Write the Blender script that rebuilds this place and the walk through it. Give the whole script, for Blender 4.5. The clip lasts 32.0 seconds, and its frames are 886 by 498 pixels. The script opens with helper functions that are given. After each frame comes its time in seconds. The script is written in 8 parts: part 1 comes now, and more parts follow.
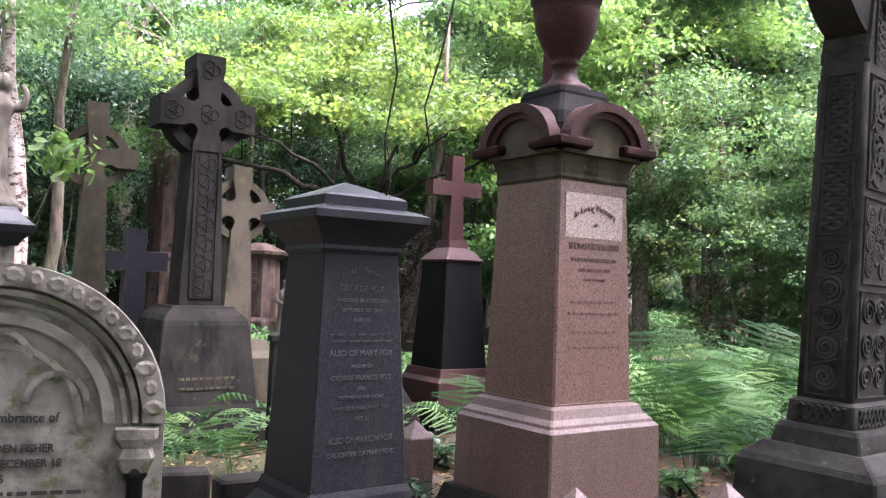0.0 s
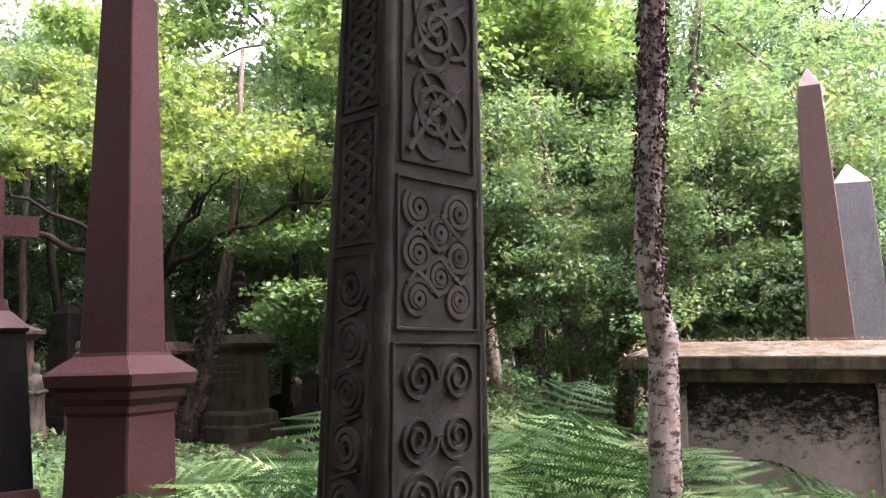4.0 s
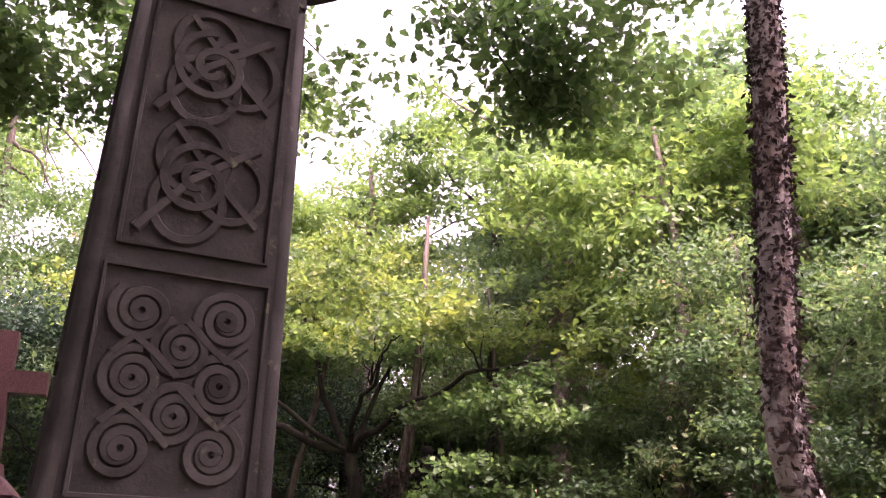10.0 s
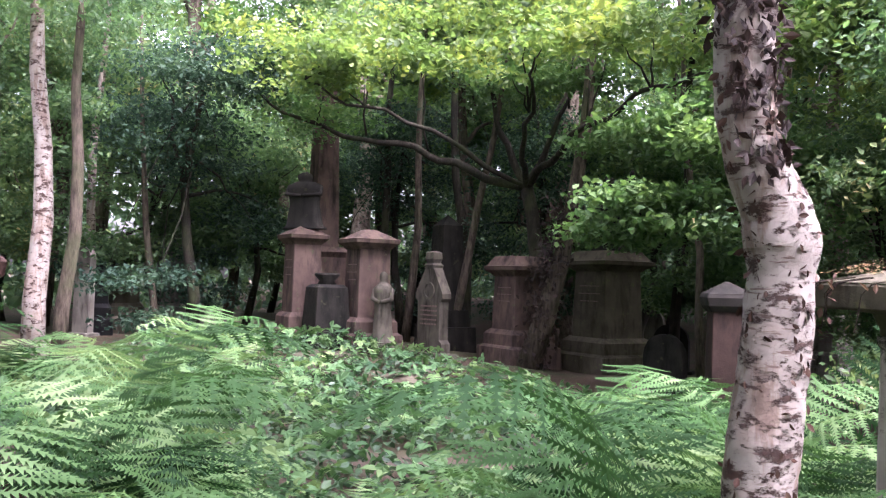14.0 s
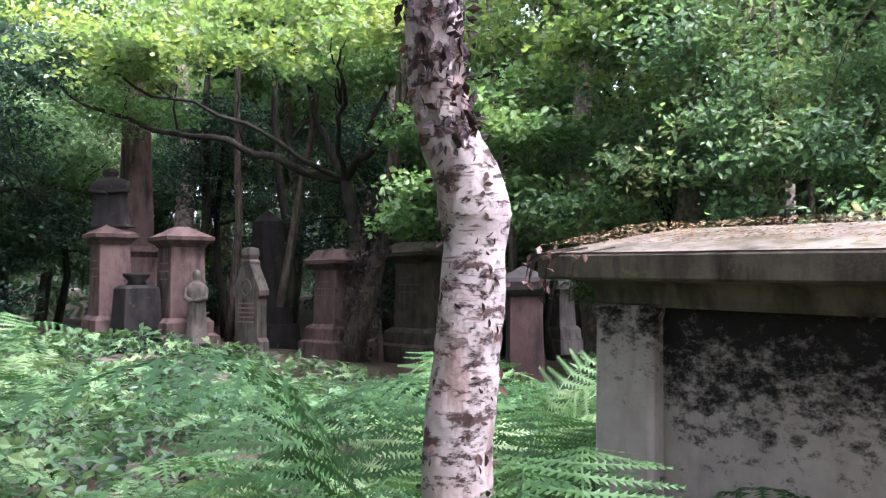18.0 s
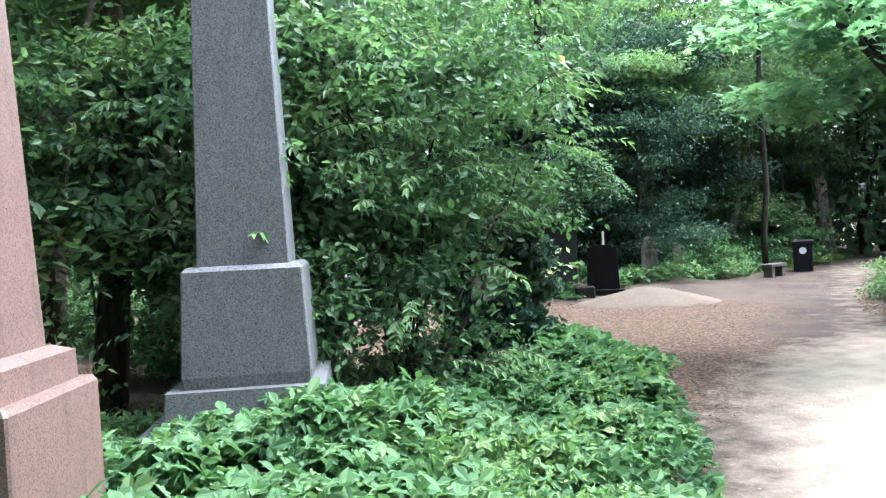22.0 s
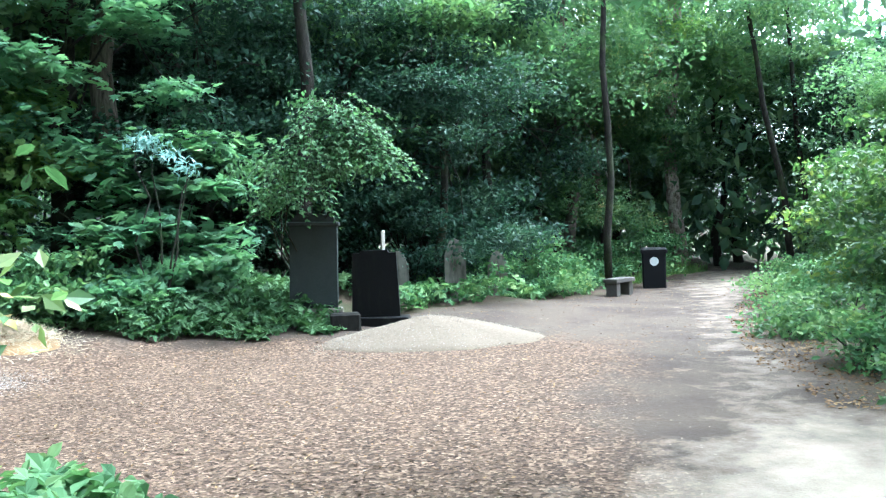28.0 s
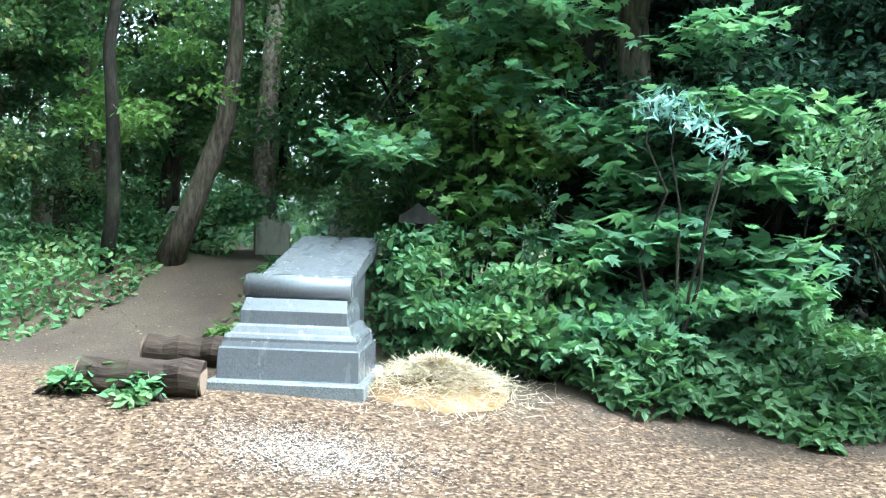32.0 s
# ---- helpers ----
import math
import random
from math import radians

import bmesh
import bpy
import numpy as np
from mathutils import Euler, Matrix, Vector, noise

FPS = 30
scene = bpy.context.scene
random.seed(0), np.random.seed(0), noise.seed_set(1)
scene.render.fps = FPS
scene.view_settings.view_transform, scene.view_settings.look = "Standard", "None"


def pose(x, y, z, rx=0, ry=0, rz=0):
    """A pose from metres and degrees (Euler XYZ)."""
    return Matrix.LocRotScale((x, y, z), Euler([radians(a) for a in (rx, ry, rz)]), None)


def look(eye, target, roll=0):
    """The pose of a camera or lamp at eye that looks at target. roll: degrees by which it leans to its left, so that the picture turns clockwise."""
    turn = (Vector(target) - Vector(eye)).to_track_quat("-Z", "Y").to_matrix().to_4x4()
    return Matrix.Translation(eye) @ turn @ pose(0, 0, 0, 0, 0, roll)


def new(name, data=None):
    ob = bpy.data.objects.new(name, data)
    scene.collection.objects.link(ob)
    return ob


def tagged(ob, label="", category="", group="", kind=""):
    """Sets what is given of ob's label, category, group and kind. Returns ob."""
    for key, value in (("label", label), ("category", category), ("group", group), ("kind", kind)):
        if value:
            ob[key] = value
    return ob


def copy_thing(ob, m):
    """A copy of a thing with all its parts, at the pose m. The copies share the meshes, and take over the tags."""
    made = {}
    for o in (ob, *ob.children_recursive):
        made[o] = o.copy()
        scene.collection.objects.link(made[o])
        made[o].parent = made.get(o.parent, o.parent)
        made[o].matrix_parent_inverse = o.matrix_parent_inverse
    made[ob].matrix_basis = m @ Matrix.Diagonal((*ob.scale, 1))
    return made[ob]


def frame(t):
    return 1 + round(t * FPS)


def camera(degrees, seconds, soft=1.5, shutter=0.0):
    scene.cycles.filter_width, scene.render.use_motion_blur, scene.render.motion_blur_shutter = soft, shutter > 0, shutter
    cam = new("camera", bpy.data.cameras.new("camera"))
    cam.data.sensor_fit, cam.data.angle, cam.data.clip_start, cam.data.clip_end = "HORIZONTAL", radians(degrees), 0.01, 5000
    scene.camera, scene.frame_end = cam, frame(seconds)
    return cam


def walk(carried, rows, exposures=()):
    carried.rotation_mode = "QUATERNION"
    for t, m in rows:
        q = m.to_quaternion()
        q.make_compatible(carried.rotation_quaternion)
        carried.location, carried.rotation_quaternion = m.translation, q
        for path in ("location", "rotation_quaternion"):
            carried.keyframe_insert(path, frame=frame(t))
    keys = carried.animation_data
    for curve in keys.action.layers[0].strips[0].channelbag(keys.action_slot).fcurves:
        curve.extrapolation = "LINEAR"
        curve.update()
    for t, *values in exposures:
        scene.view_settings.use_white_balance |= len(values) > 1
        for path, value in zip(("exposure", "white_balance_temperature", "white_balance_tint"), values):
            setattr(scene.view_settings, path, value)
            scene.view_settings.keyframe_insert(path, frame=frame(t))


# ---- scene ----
# ---------------- camera ----------------
cam = camera(56.1, 32.0, 1.25)
PATH = [
    (0, (-2.634, -2.214, 1.556), (-2.739, -0.219, 1.655), 1.9),
    (0.5, (-2.504, -1.853, 1.575), (-2.722, 0.133, 1.665), 1.6),
    (1, (-2.237, -1.526, 1.56), (-2.665, 0.427, 1.637), 1.3),
    (1.5, (-1.952, -1.232, 1.557), (-2.383, 0.72, 1.63), 1.4),
    (2, (-1.647, -0.839, 1.577), (-1.843, 1.148, 1.703), 0.6),
    (2.5, (-1.272, -0.538, 1.556), (-1.315, 1.456, 1.704), 0.3),
    (4.5, (0.11, 0.41, 1.596), (0.129, 2.371, 1.987), -2.0),
    (5, (0.317, 0.61, 1.606), (0.122, 2.512, 2.195), -1.8),
    (5.5, (0.476, 0.693, 1.635), (0.122, 2.513, 2.385), -1.9),
    (6, (0.584, 0.708, 1.687), (0.177, 2.435, 2.611), -2.2),
    (6.5, (0.643, 0.68, 1.706), (0.203, 2.326, 2.754), -1.8),
    (7, (0.732, 0.595, 1.746), (0.255, 2.187, 2.859), -1.5),
    (7.5, (0.815, 0.551, 1.737), (0.318, 2.106, 2.892), -1.6),
    (8, (0.856, 0.566, 1.691), (0.358, 2.129, 2.834), -1.7),
    (8.5, (0.87, 0.617, 1.59), (0.394, 2.237, 2.662), -2.7),
    (9, (0.966, 0.739, 1.536), (0.496, 2.444, 2.47), -1.5),
    (9.5, (0.993, 1.139, 1.559), (0.495, 2.908, 2.348), -0.8),
    (10, (1.08, 1.506, 1.582), (0.491, 3.294, 2.258), 0.6),
    (10.5, (1.287, 1.807, 1.555), (0.544, 3.577, 2.117), 2.3),
    (11, (1.427, 2.132, 1.532), (0.598, 3.899, 1.972), 2.3),
    (11.5, (1.56, 2.427, 1.515), (0.647, 4.176, 1.845), 2.0),
    (12, (1.702, 2.684, 1.5), (0.717, 4.407, 1.75), 1.4),
    (12.5, (1.81, 2.917, 1.479), (0.77, 4.615, 1.673), 1.3),
    (13, (1.941, 3.126, 1.481), (0.808, 4.766, 1.641), 1.2),
    (13.5, (2.162, 3.389, 1.502), (0.934, 4.964, 1.619), 1.3),
    (14, (2.312, 3.578, 1.479), (1.076, 5.149, 1.566), 1.5),
    (14.5, (2.392, 3.811, 1.5), (1.123, 5.354, 1.597), 1.6),
    (16.5, (2.641, 3.860, 1.437), (1.245, 5.288, 1.549), 0.9),
    (17, (2.650, 3.874, 1.432), (1.353, 5.391, 1.552), 0.7),
    (17.5, (2.678, 3.889, 1.419), (1.537, 5.528, 1.526), -0.1),
    (18, (2.709, 3.895, 1.407), (1.772, 5.660, 1.492), -0.6),
    (18.5, (2.749, 3.895, 1.401), (2.104, 5.787, 1.470), -1.3),
    (19, (2.923, 3.934, 1.411), (2.577, 5.904, 1.441), -1.7),
    (19.5, (3.193, 3.984, 1.419), (3.096, 5.982, 1.437), -0.8),
    (20, (3.459, 4.109, 1.424), (3.57, 6.106, 1.424), -0.7),
    (20.5, (3.754, 4.396, 1.419), (4.046, 6.374, 1.399), -1.4),
    (21, (4.114, 4.687, 1.403), (4.495, 6.65, 1.357), -1.5),
    (21.5, (4.501, 5.011, 1.379), (4.963, 6.956, 1.321), -1.8),
    (22, (4.885, 5.376, 1.377), (5.559, 7.258, 1.325), -2.9),
    (22.5, (5.271, 5.798, 1.347), (6.099, 7.618, 1.295), -3.3),
    (23, (5.633, 6.202, 1.319), (6.569, 7.969, 1.255), -3.0),
    (23.5, (5.989, 6.607, 1.292), (7.006, 8.328, 1.232), -3.6),
    (24, (6.324, 6.994, 1.259), (7.338, 8.718, 1.241), -1.8),
    (24.5, (6.704, 7.424, 1.228), (7.698, 9.16, 1.25), -1.2),
    (25, (7.121, 7.888, 1.198), (8.127, 9.616, 1.246), -1.9),
    (25.5, (7.524, 8.341, 1.167), (8.532, 10.068, 1.21), -1.9),
    (26, (7.861, 8.719, 1.141), (8.888, 10.435, 1.138), -2.7),
    (26.5, (8.218, 9.118, 1.114), (9.263, 10.823, 1.064), -3.0),
    (28.5, (9.669, 11.034, 1.1), (10.64, 12.782, 1.054), -1.6),
    (29, (9.962, 11.675, 1.073), (10.922, 13.429, 1.056), -1.8),
    (29.5, (10.244, 12.275, 1.049), (11.132, 14.067, 1.047), -0.7),
    (30, (10.511, 12.833, 1.023), (11.346, 14.65, 1.057), 0.7),
    (30.5, (10.759, 13.338, 1.002), (11.339, 15.252, 1.048), 2.1),
    (31, (10.995, 13.799, 0.982), (11.177, 15.79, 1.009), 2.4),
    (31.5, (11.013, 14.367, 1.037), (10.916, 16.364, 1.014), 1.1),
    (32, (10.956, 14.924, 1.118), (10.595, 16.891, 1.102), 1.9),
]
EXPOSURES = [(0, 2.36, 5900, 30), (2.5, 2.45, 6000, 33), (4.5, 1.82, 6500, 42), (5, 1.62, 6600, 46), (6, 1.02, 7400, 50), (9, 0.92, 7500, 50), (10, 1.72, 6800, 62), (11, 2.1, 6900, 54), (12, 1.95, 6100, 40), (13, 2.03, 5900, 34),
             (17, 2.05, 5700, 39), (19, 2.03, 5600, 29), (20, 1.96, 5700, 31), (22, 1.7, 5400, 10), (24, 1.85, 4850, 12), (26, 2.0, 5050, 6), (29, 2.05, 5000, -4), (31, 2.2, 5100, -8), (32, 2.15, 5200, -6)]
walk(cam, [(t, look(eye, target, roll)) for t, eye, target, roll in PATH], EXPOSURES)

# ---------------- light ----------------
world = bpy.data.worlds.new("sky")
scene.world = world
world.use_nodes = True
wn = world.node_tree
sky = wn.nodes.new("ShaderNodeTexSky")
sky.sky_type, sky.sun_disc = "NISHITA", False
sky.sun_elevation, sky.sun_rotation = radians(62), radians(98)
sky.air_density, sky.dust_density, sky.ozone_density = 1.0, 8.0, 0.3
pale = wn.nodes.new("ShaderNodeHueSaturation")  # a white, hazy sky
pale.inputs["Saturation"].default_value, pale.inputs["Value"].default_value = 0.3, 2.6
wn.links.new(sky.outputs[0], pale.inputs["Color"])
wn.links.new(pale.outputs[0], wn.nodes["Background"].inputs[0])
wn.nodes["Background"].inputs[1].default_value = 0.15
sun = new("sun", bpy.data.lights.new("sun", "SUN"))
sun.data.energy, sun.data.angle, sun.data.color = 1.5, radians(16), (1.0, 0.97, 0.92)
sun.matrix_world = look((0, 0, 0), (-math.sin(radians(98)) * math.cos(radians(62)), -math.cos(radians(98)) * math.cos(radians(62)), -math.sin(radians(62))))

# ---------------- materials ----------------
def node_mat(name):
    m = bpy.data.materials.new(name)
    m.use_nodes = True
    nt = m.node_tree
    nt.nodes.clear()
    return m, nt


def nd(nt, kind, **inputs):
    n = nt.nodes.new(kind)
    for k, v in inputs.items():
        key = k.replace("_", " ")
        if isinstance(v, bpy.types.NodeSocket):
            nt.links.new(v, n.inputs[key])
        else:
            n.inputs[key].default_value = v
    return n


def rgba(c):
    return (c[0], c[1], c[2], 1.0)


def ramp(nt, fac, stops):
    n = nt.nodes.new("ShaderNodeValToRGB")
    el = n.color_ramp.elements
    while len(el) < len(stops):
        el.new(0.5)
    for e, (p, c) in zip(el, stops):
        e.position, e.color = p, rgba(c) if len(c) == 3 else c
    nt.links.new(fac, n.inputs["Fac"])
    return n.outputs["Color"]


def mixc(nt, fac, a, b, how="MIX"):
    n = nt.nodes.new("ShaderNodeMix")
    n.data_type, n.blend_type = "RGBA", how
    for sock, v in ((n.inputs[0], fac), (n.inputs[6], a), (n.inputs[7], b)):
        if isinstance(v, bpy.types.NodeSocket):
            nt.links.new(v, sock)
        else:
            sock.default_value = v if isinstance(v, float) else rgba(v)
    return n.outputs[2]


def coords(nt, scale=(1, 1, 1), shift=True):
    """Object coordinates, shifted by a random amount from object to object."""
    tc = nt.nodes.new("ShaderNodeTexCoord")
    mp = nt.nodes.new("ShaderNodeMapping")
    mp.inputs["Scale"].default_value = scale
    nt.links.new(tc.outputs["Object"], mp.inputs["Vector"])
    if shift:
        oi = nt.nodes.new("ShaderNodeObjectInfo")
        mu = nt.nodes.new("ShaderNodeMath")
        mu.operation = "MULTIPLY"
        mu.inputs[1].default_value = 17.0
        nt.links.new(oi.outputs["Random"], mu.inputs[0])
        nt.links.new(mu.outputs[0], mp.inputs["Location"])
    return mp.outputs["Vector"]


def noise_fac(nt, vec, scale, detail=4.0, rough=0.55):
    return nd(nt, "ShaderNodeTexNoise", Vector=vec, Scale=scale, Detail=detail, Roughness=rough).outputs["Fac"]


BLK, WHT = (0, 0, 0), (1, 1, 1)


def finish(m, nt, color, rough, bump=None, strength=0.3, dist=0.01, spec=0.4, metal=0.0):
    p = nd(nt, "ShaderNodeBsdfPrincipled", Base_Color=color, Roughness=rough, Metallic=metal)
    p.inputs["Specular IOR Level"].default_value = spec
    if bump is not None:
        b = nd(nt, "ShaderNodeBump", Height=bump, Strength=strength, Distance=dist)
        nt.links.new(b.outputs["Normal"], p.inputs["Normal"])
    o = nt.nodes.new("ShaderNodeOutputMaterial")
    nt.links.new(p.outputs[0], o.inputs["Surface"])
    return m


def stone(name, c1, c2, dark, lichen=None, dark_amt=0.5, lich_amt=0.35, rough=0.85, streak=True):
    """Weathered sandstone: two tones, rain streaks of soot, lichen spots, fine grain."""
    m, nt = node_mat(name)
    v = coords(nt)
    base = mixc(nt, ramp(nt, noise_fac(nt, v, 3.5), [(0.35, BLK), (0.65, WHT)]), c1, c2)
    grain = noise_fac(nt, v, 90.0, 3.0, 0.7)
    base = mixc(nt, 0.35, base, mixc(nt, grain, (0.55, 0.55, 0.55), (1.3, 1.3, 1.3)), "MULTIPLY")
    sv = coords(nt, (2.2, 2.2, 0.55) if streak else (1.5, 1.5, 1.5))
    st = ramp(nt, noise_fac(nt, sv, 3.0, 6.0, 0.65), [(0.62 - 0.3 * dark_amt, BLK), (0.80 - 0.2 * dark_amt, WHT)])
    base = mixc(nt, st, base, dark)
    if lichen:
        li = ramp(nt, noise_fac(nt, v, 9.0, 6.0, 0.7), [(0.66 - 0.2 * lich_amt, BLK), (0.74 - 0.2 * lich_amt, WHT)])
        base = mixc(nt, li, base, lichen)
    h = mixc(nt, 0.5, noise_fac(nt, v, 60.0, 5.0, 0.7), noise_fac(nt, v, 9.0, 4.0))
    return finish(m, nt, base, rough, h, 0.55, 0.012, 0.08)


def granite(name, c1, c2, c3, rough=0.35, speck=240.0, bump=0.08, dirt=(0.03, 0.035, 0.02), dirt_amt=0.25, spec=0.5):
    """Speckled granite: grains of three tones, with faint dirt runs."""
    m, nt = node_mat(name)
    v = coords(nt)
    vo = nd(nt, "ShaderNodeTexVoronoi", Vector=v, Scale=speck)
    sep = nt.nodes.new("ShaderNodeSeparateColor")
    nt.links.new(vo.outputs["Color"], sep.inputs[0])
    base = ramp(nt, sep.outputs[0], [(0.0, c1), (0.35, c1), (0.5, c2), (0.75, c2), (0.9, c3)])
    big = noise_fac(nt, v, 2.5, 4.0)
    base = mixc(nt, 0.4, base, mixc(nt, big, (0.6, 0.6, 0.6), (1.35, 1.35, 1.35)), "MULTIPLY")
    dv = coords(nt, (3, 3, 0.6))
    dr = ramp(nt, noise_fac(nt, dv, 2.2, 6.0, 0.65), [(0.52, BLK), (0.85, (dirt_amt * 2,) * 3)])
    base = mixc(nt, dr, base, dirt)
    r = mixc(nt, dr, (rough,) * 3, (0.8,) * 3)
    return finish(m, nt, base, r, noise_fac(nt, v, 200.0, 2.0), bump, 0.003, spec)


def leaf_mat(name, stops, trans=0.45, rough=0.5, spec=0.35, by_object=False):
    """Leaves: tone by leaf and by a slow drift through the crown; light comes through them."""
    m, nt = node_mat(name)
    gi = nt.nodes.new("ShaderNodeNewGeometry")
    tc = nt.nodes.new("ShaderNodeTexCoord")
    drift = noise_fac(nt, tc.outputs["Object"], 0.9, 3.0)
    ad = nt.nodes.new("ShaderNodeMath")
    ad.operation = "MULTIPLY_ADD"
    nt.links.new(nt.nodes.new("ShaderNodeObjectInfo").outputs["Random"] if by_object else gi.outputs["Random Per Island"], ad.inputs[0])
    ad.inputs[1].default_value = 0.95 if by_object else 0.42
    sub = nt.nodes.new("ShaderNodeMath")
    sub.operation = "MULTIPLY_ADD"
    nt.links.new(drift, sub.inputs[0])
    sub.inputs[1].default_value, sub.inputs[2].default_value = 1.7, -0.85 if by_object else -0.58
    nt.links.new(sub.outputs[0], ad.inputs[2])
    col = ramp(nt, ad.outputs[0], stops)
    p = nd(nt, "ShaderNodeBsdfPrincipled", Base_Color=col, Roughness=rough)
    p.inputs["Specular IOR Level"].default_value = spec
    t = nd(nt, "ShaderNodeBsdfTranslucent", Color=mixc(nt, 1.0, col, (1.4, 1.5, 1.0), "MULTIPLY"))
    mx = nt.nodes.new("ShaderNodeMixShader")
    mx.inputs[0].default_value = trans
    nt.links.new(p.outputs[0], mx.inputs[1])
    nt.links.new(t.outputs[0], mx.inputs[2])
    o = nt.nodes.new("ShaderNodeOutputMaterial")
    nt.links.new(mx.outputs[0], o.inputs["Surface"])
    return m


def bark(name, c1, c2, crack=(0.015, 0.012, 0.01), vscale=(9, 9, 2.0)):
    m, nt = node_mat(name)
    v = coords(nt, vscale)
    f = noise_fac(nt, v, 2.2, 8.0, 0.65)
    col = ramp(nt, f, [(0.32, crack), (0.45, c1), (0.7, c2)])
    gr = ramp(nt, noise_fac(nt, coords(nt), 2.0, 4.0), [(0.5, BLK), (0.75, (0.6, 0.6, 0.6))])
    col = mixc(nt, gr, col, (0.05, 0.065, 0.025))
    return finish(m, nt, col, 0.9, f, 0.9, 0.03, 0.2)


def birch_bark(name):
    """White peeling bark with dark lenticels across and rough dark patches."""
    m, nt = node_mat(name)
    v = coords(nt, (1, 1, 1), False)
    pale = mixc(nt, noise_fac(nt, v, 14.0, 5.0), (0.36, 0.325, 0.29), (0.19, 0.165, 0.145))
    pink = ramp(nt, noise_fac(nt, v, 4.0, 5.0), [(0.45, BLK), (0.7, (0.7, 0.7, 0.7))])
    pale = mixc(nt, pink, pale, (0.235, 0.165, 0.132))
    sh = coords(nt, (6, 6, 40), False)
    lent = ramp(nt, noise_fac(nt, sh, 1.5, 3.0, 0.6), [(0.60, BLK), (0.66, WHT)])
    col = mixc(nt, lent, pale, (0.13, 0.09, 0.075))
    strip = ramp(nt, noise_fac(nt, coords(nt, (5, 5, 1.1), False), 2.4, 5.0, 0.6), [(0.52, BLK), (0.60, (0.8, 0.8, 0.8))])
    col = mixc(nt, strip, col, mixc(nt, noise_fac(nt, v, 60.0), (0.10, 0.065, 0.05), (0.21, 0.15, 0.12)))
    pv = coords(nt, (1.0, 1.0, 2.1), False)
    patch = ramp(nt, noise_fac(nt, pv, 7.5, 10.0, 0.74), [(0.525, BLK), (0.575, (0.97, 0.97, 0.97))])
    col = mixc(nt, patch, col, mixc(nt, noise_fac(nt, v, 40.0), (0.009, 0.006, 0.005), (0.075, 0.038, 0.028)))
    h = mixc(nt, 0.5, patch, noise_fac(nt, v, 35.0, 6.0, 0.7))
    return finish(m, nt, col, 0.8, h, 0.8, 0.02, 0.25)


def flat_mat(name, c1, c2, scale=20.0, rough=0.7, bump=0.3, metal=0.0, spec=0.4):
    m, nt = node_mat(name)
    v = coords(nt)
    f = noise_fac(nt, v, scale, 6.0, 0.65)
    return finish(m, nt, mixc(nt, f, c1, c2), rough, f, bump, 0.01, spec, metal)


def ground_mat():
    """Forest soil, trodden sand with its sunlit stretch painted pale, wood chips: mixed by the two masks laid out in
    the plan.
    """
    m, nt = node_mat("ground_soil")
    tc = nt.nodes.new("ShaderNodeTexCoord")
    v = tc.outputs["Object"]
    edge = noise_fac(nt, v, 2.6, 6.0, 0.65)

    def mask(nm, lo, hi):
        a = nt.nodes.new("ShaderNodeAttribute")
        a.attribute_name = nm
        s = nt.nodes.new("ShaderNodeMath")
        s.operation = "MULTIPLY_ADD"
        nt.links.new(edge, s.inputs[0])
        s.inputs[1].default_value = 0.8
        s2 = nt.nodes.new("ShaderNodeMath")
        s2.operation = "SUBTRACT"
        nt.links.new(a.outputs["Fac"], s2.inputs[0])
        s2.inputs[1].default_value = 0.4
        nt.links.new(s2.outputs[0], s.inputs[2])
        return ramp(nt, s.outputs[0], [(lo, BLK), (hi, WHT)])

    fine = noise_fac(nt, v, 55.0, 6.0, 0.7)
    soil = mixc(nt, fine, (0.022, 0.016, 0.011), (0.10, 0.07, 0.05))
    soil = mixc(nt, ramp(nt, noise_fac(nt, v, 1.1, 5.0), [(0.45, BLK), (0.65, (0.8, 0.8, 0.8))]), soil, (0.035, 0.045, 0.018))
    trod = mixc(nt, fine, (0.036, 0.027, 0.020), (0.088, 0.067, 0.051))
    trod = mixc(nt, ramp(nt, noise_fac(nt, v, 0.9, 5.0), [(0.4, BLK), (0.6, WHT)]), trod, mixc(nt, fine, (0.024, 0.017, 0.013), (0.060, 0.045, 0.036)))
    # Pale tone holds the open-sky brightness on the way as well as sand.
    sunlit_sand = mixc(nt, noise_fac(nt, v, 80.0, 4.0, 0.7), (0.36, 0.288, 0.222), (0.57, 0.47, 0.375))
    chipv = nd(nt, "ShaderNodeTexVoronoi", Vector=v, Scale=38.0)
    sep = nt.nodes.new("ShaderNodeSeparateColor")
    nt.links.new(chipv.outputs["Color"], sep.inputs[0])
    chip = ramp(nt, sep.outputs[0], [(0.0, (0.024, 0.015, 0.010)), (0.4, (0.056, 0.036, 0.024)), (0.8, (0.102, 0.067, 0.045)), (1.0, (0.175, 0.124, 0.086))])
    col = mixc(nt, mask("trod", 0.35, 0.6), soil, trod)
    col = mixc(nt, mask("chip", 0.35, 0.65), col, chip)
    col = mixc(nt, mask("sunlit_sand", 0.25, 1.0), col, sunlit_sand)
    peb = ramp(nt, noise_fac(nt, v, 26.0, 2.0), [(0.70, BLK), (0.73, (0.6, 0.6, 0.6))])
    col = mixc(nt, peb, col, (0.33, 0.27, 0.21))
    h = mixc(nt, 0.5, fine, chipv.outputs["Distance"])
    return finish(m, nt, col, 0.95, h, 0.6, 0.02, 0.15)


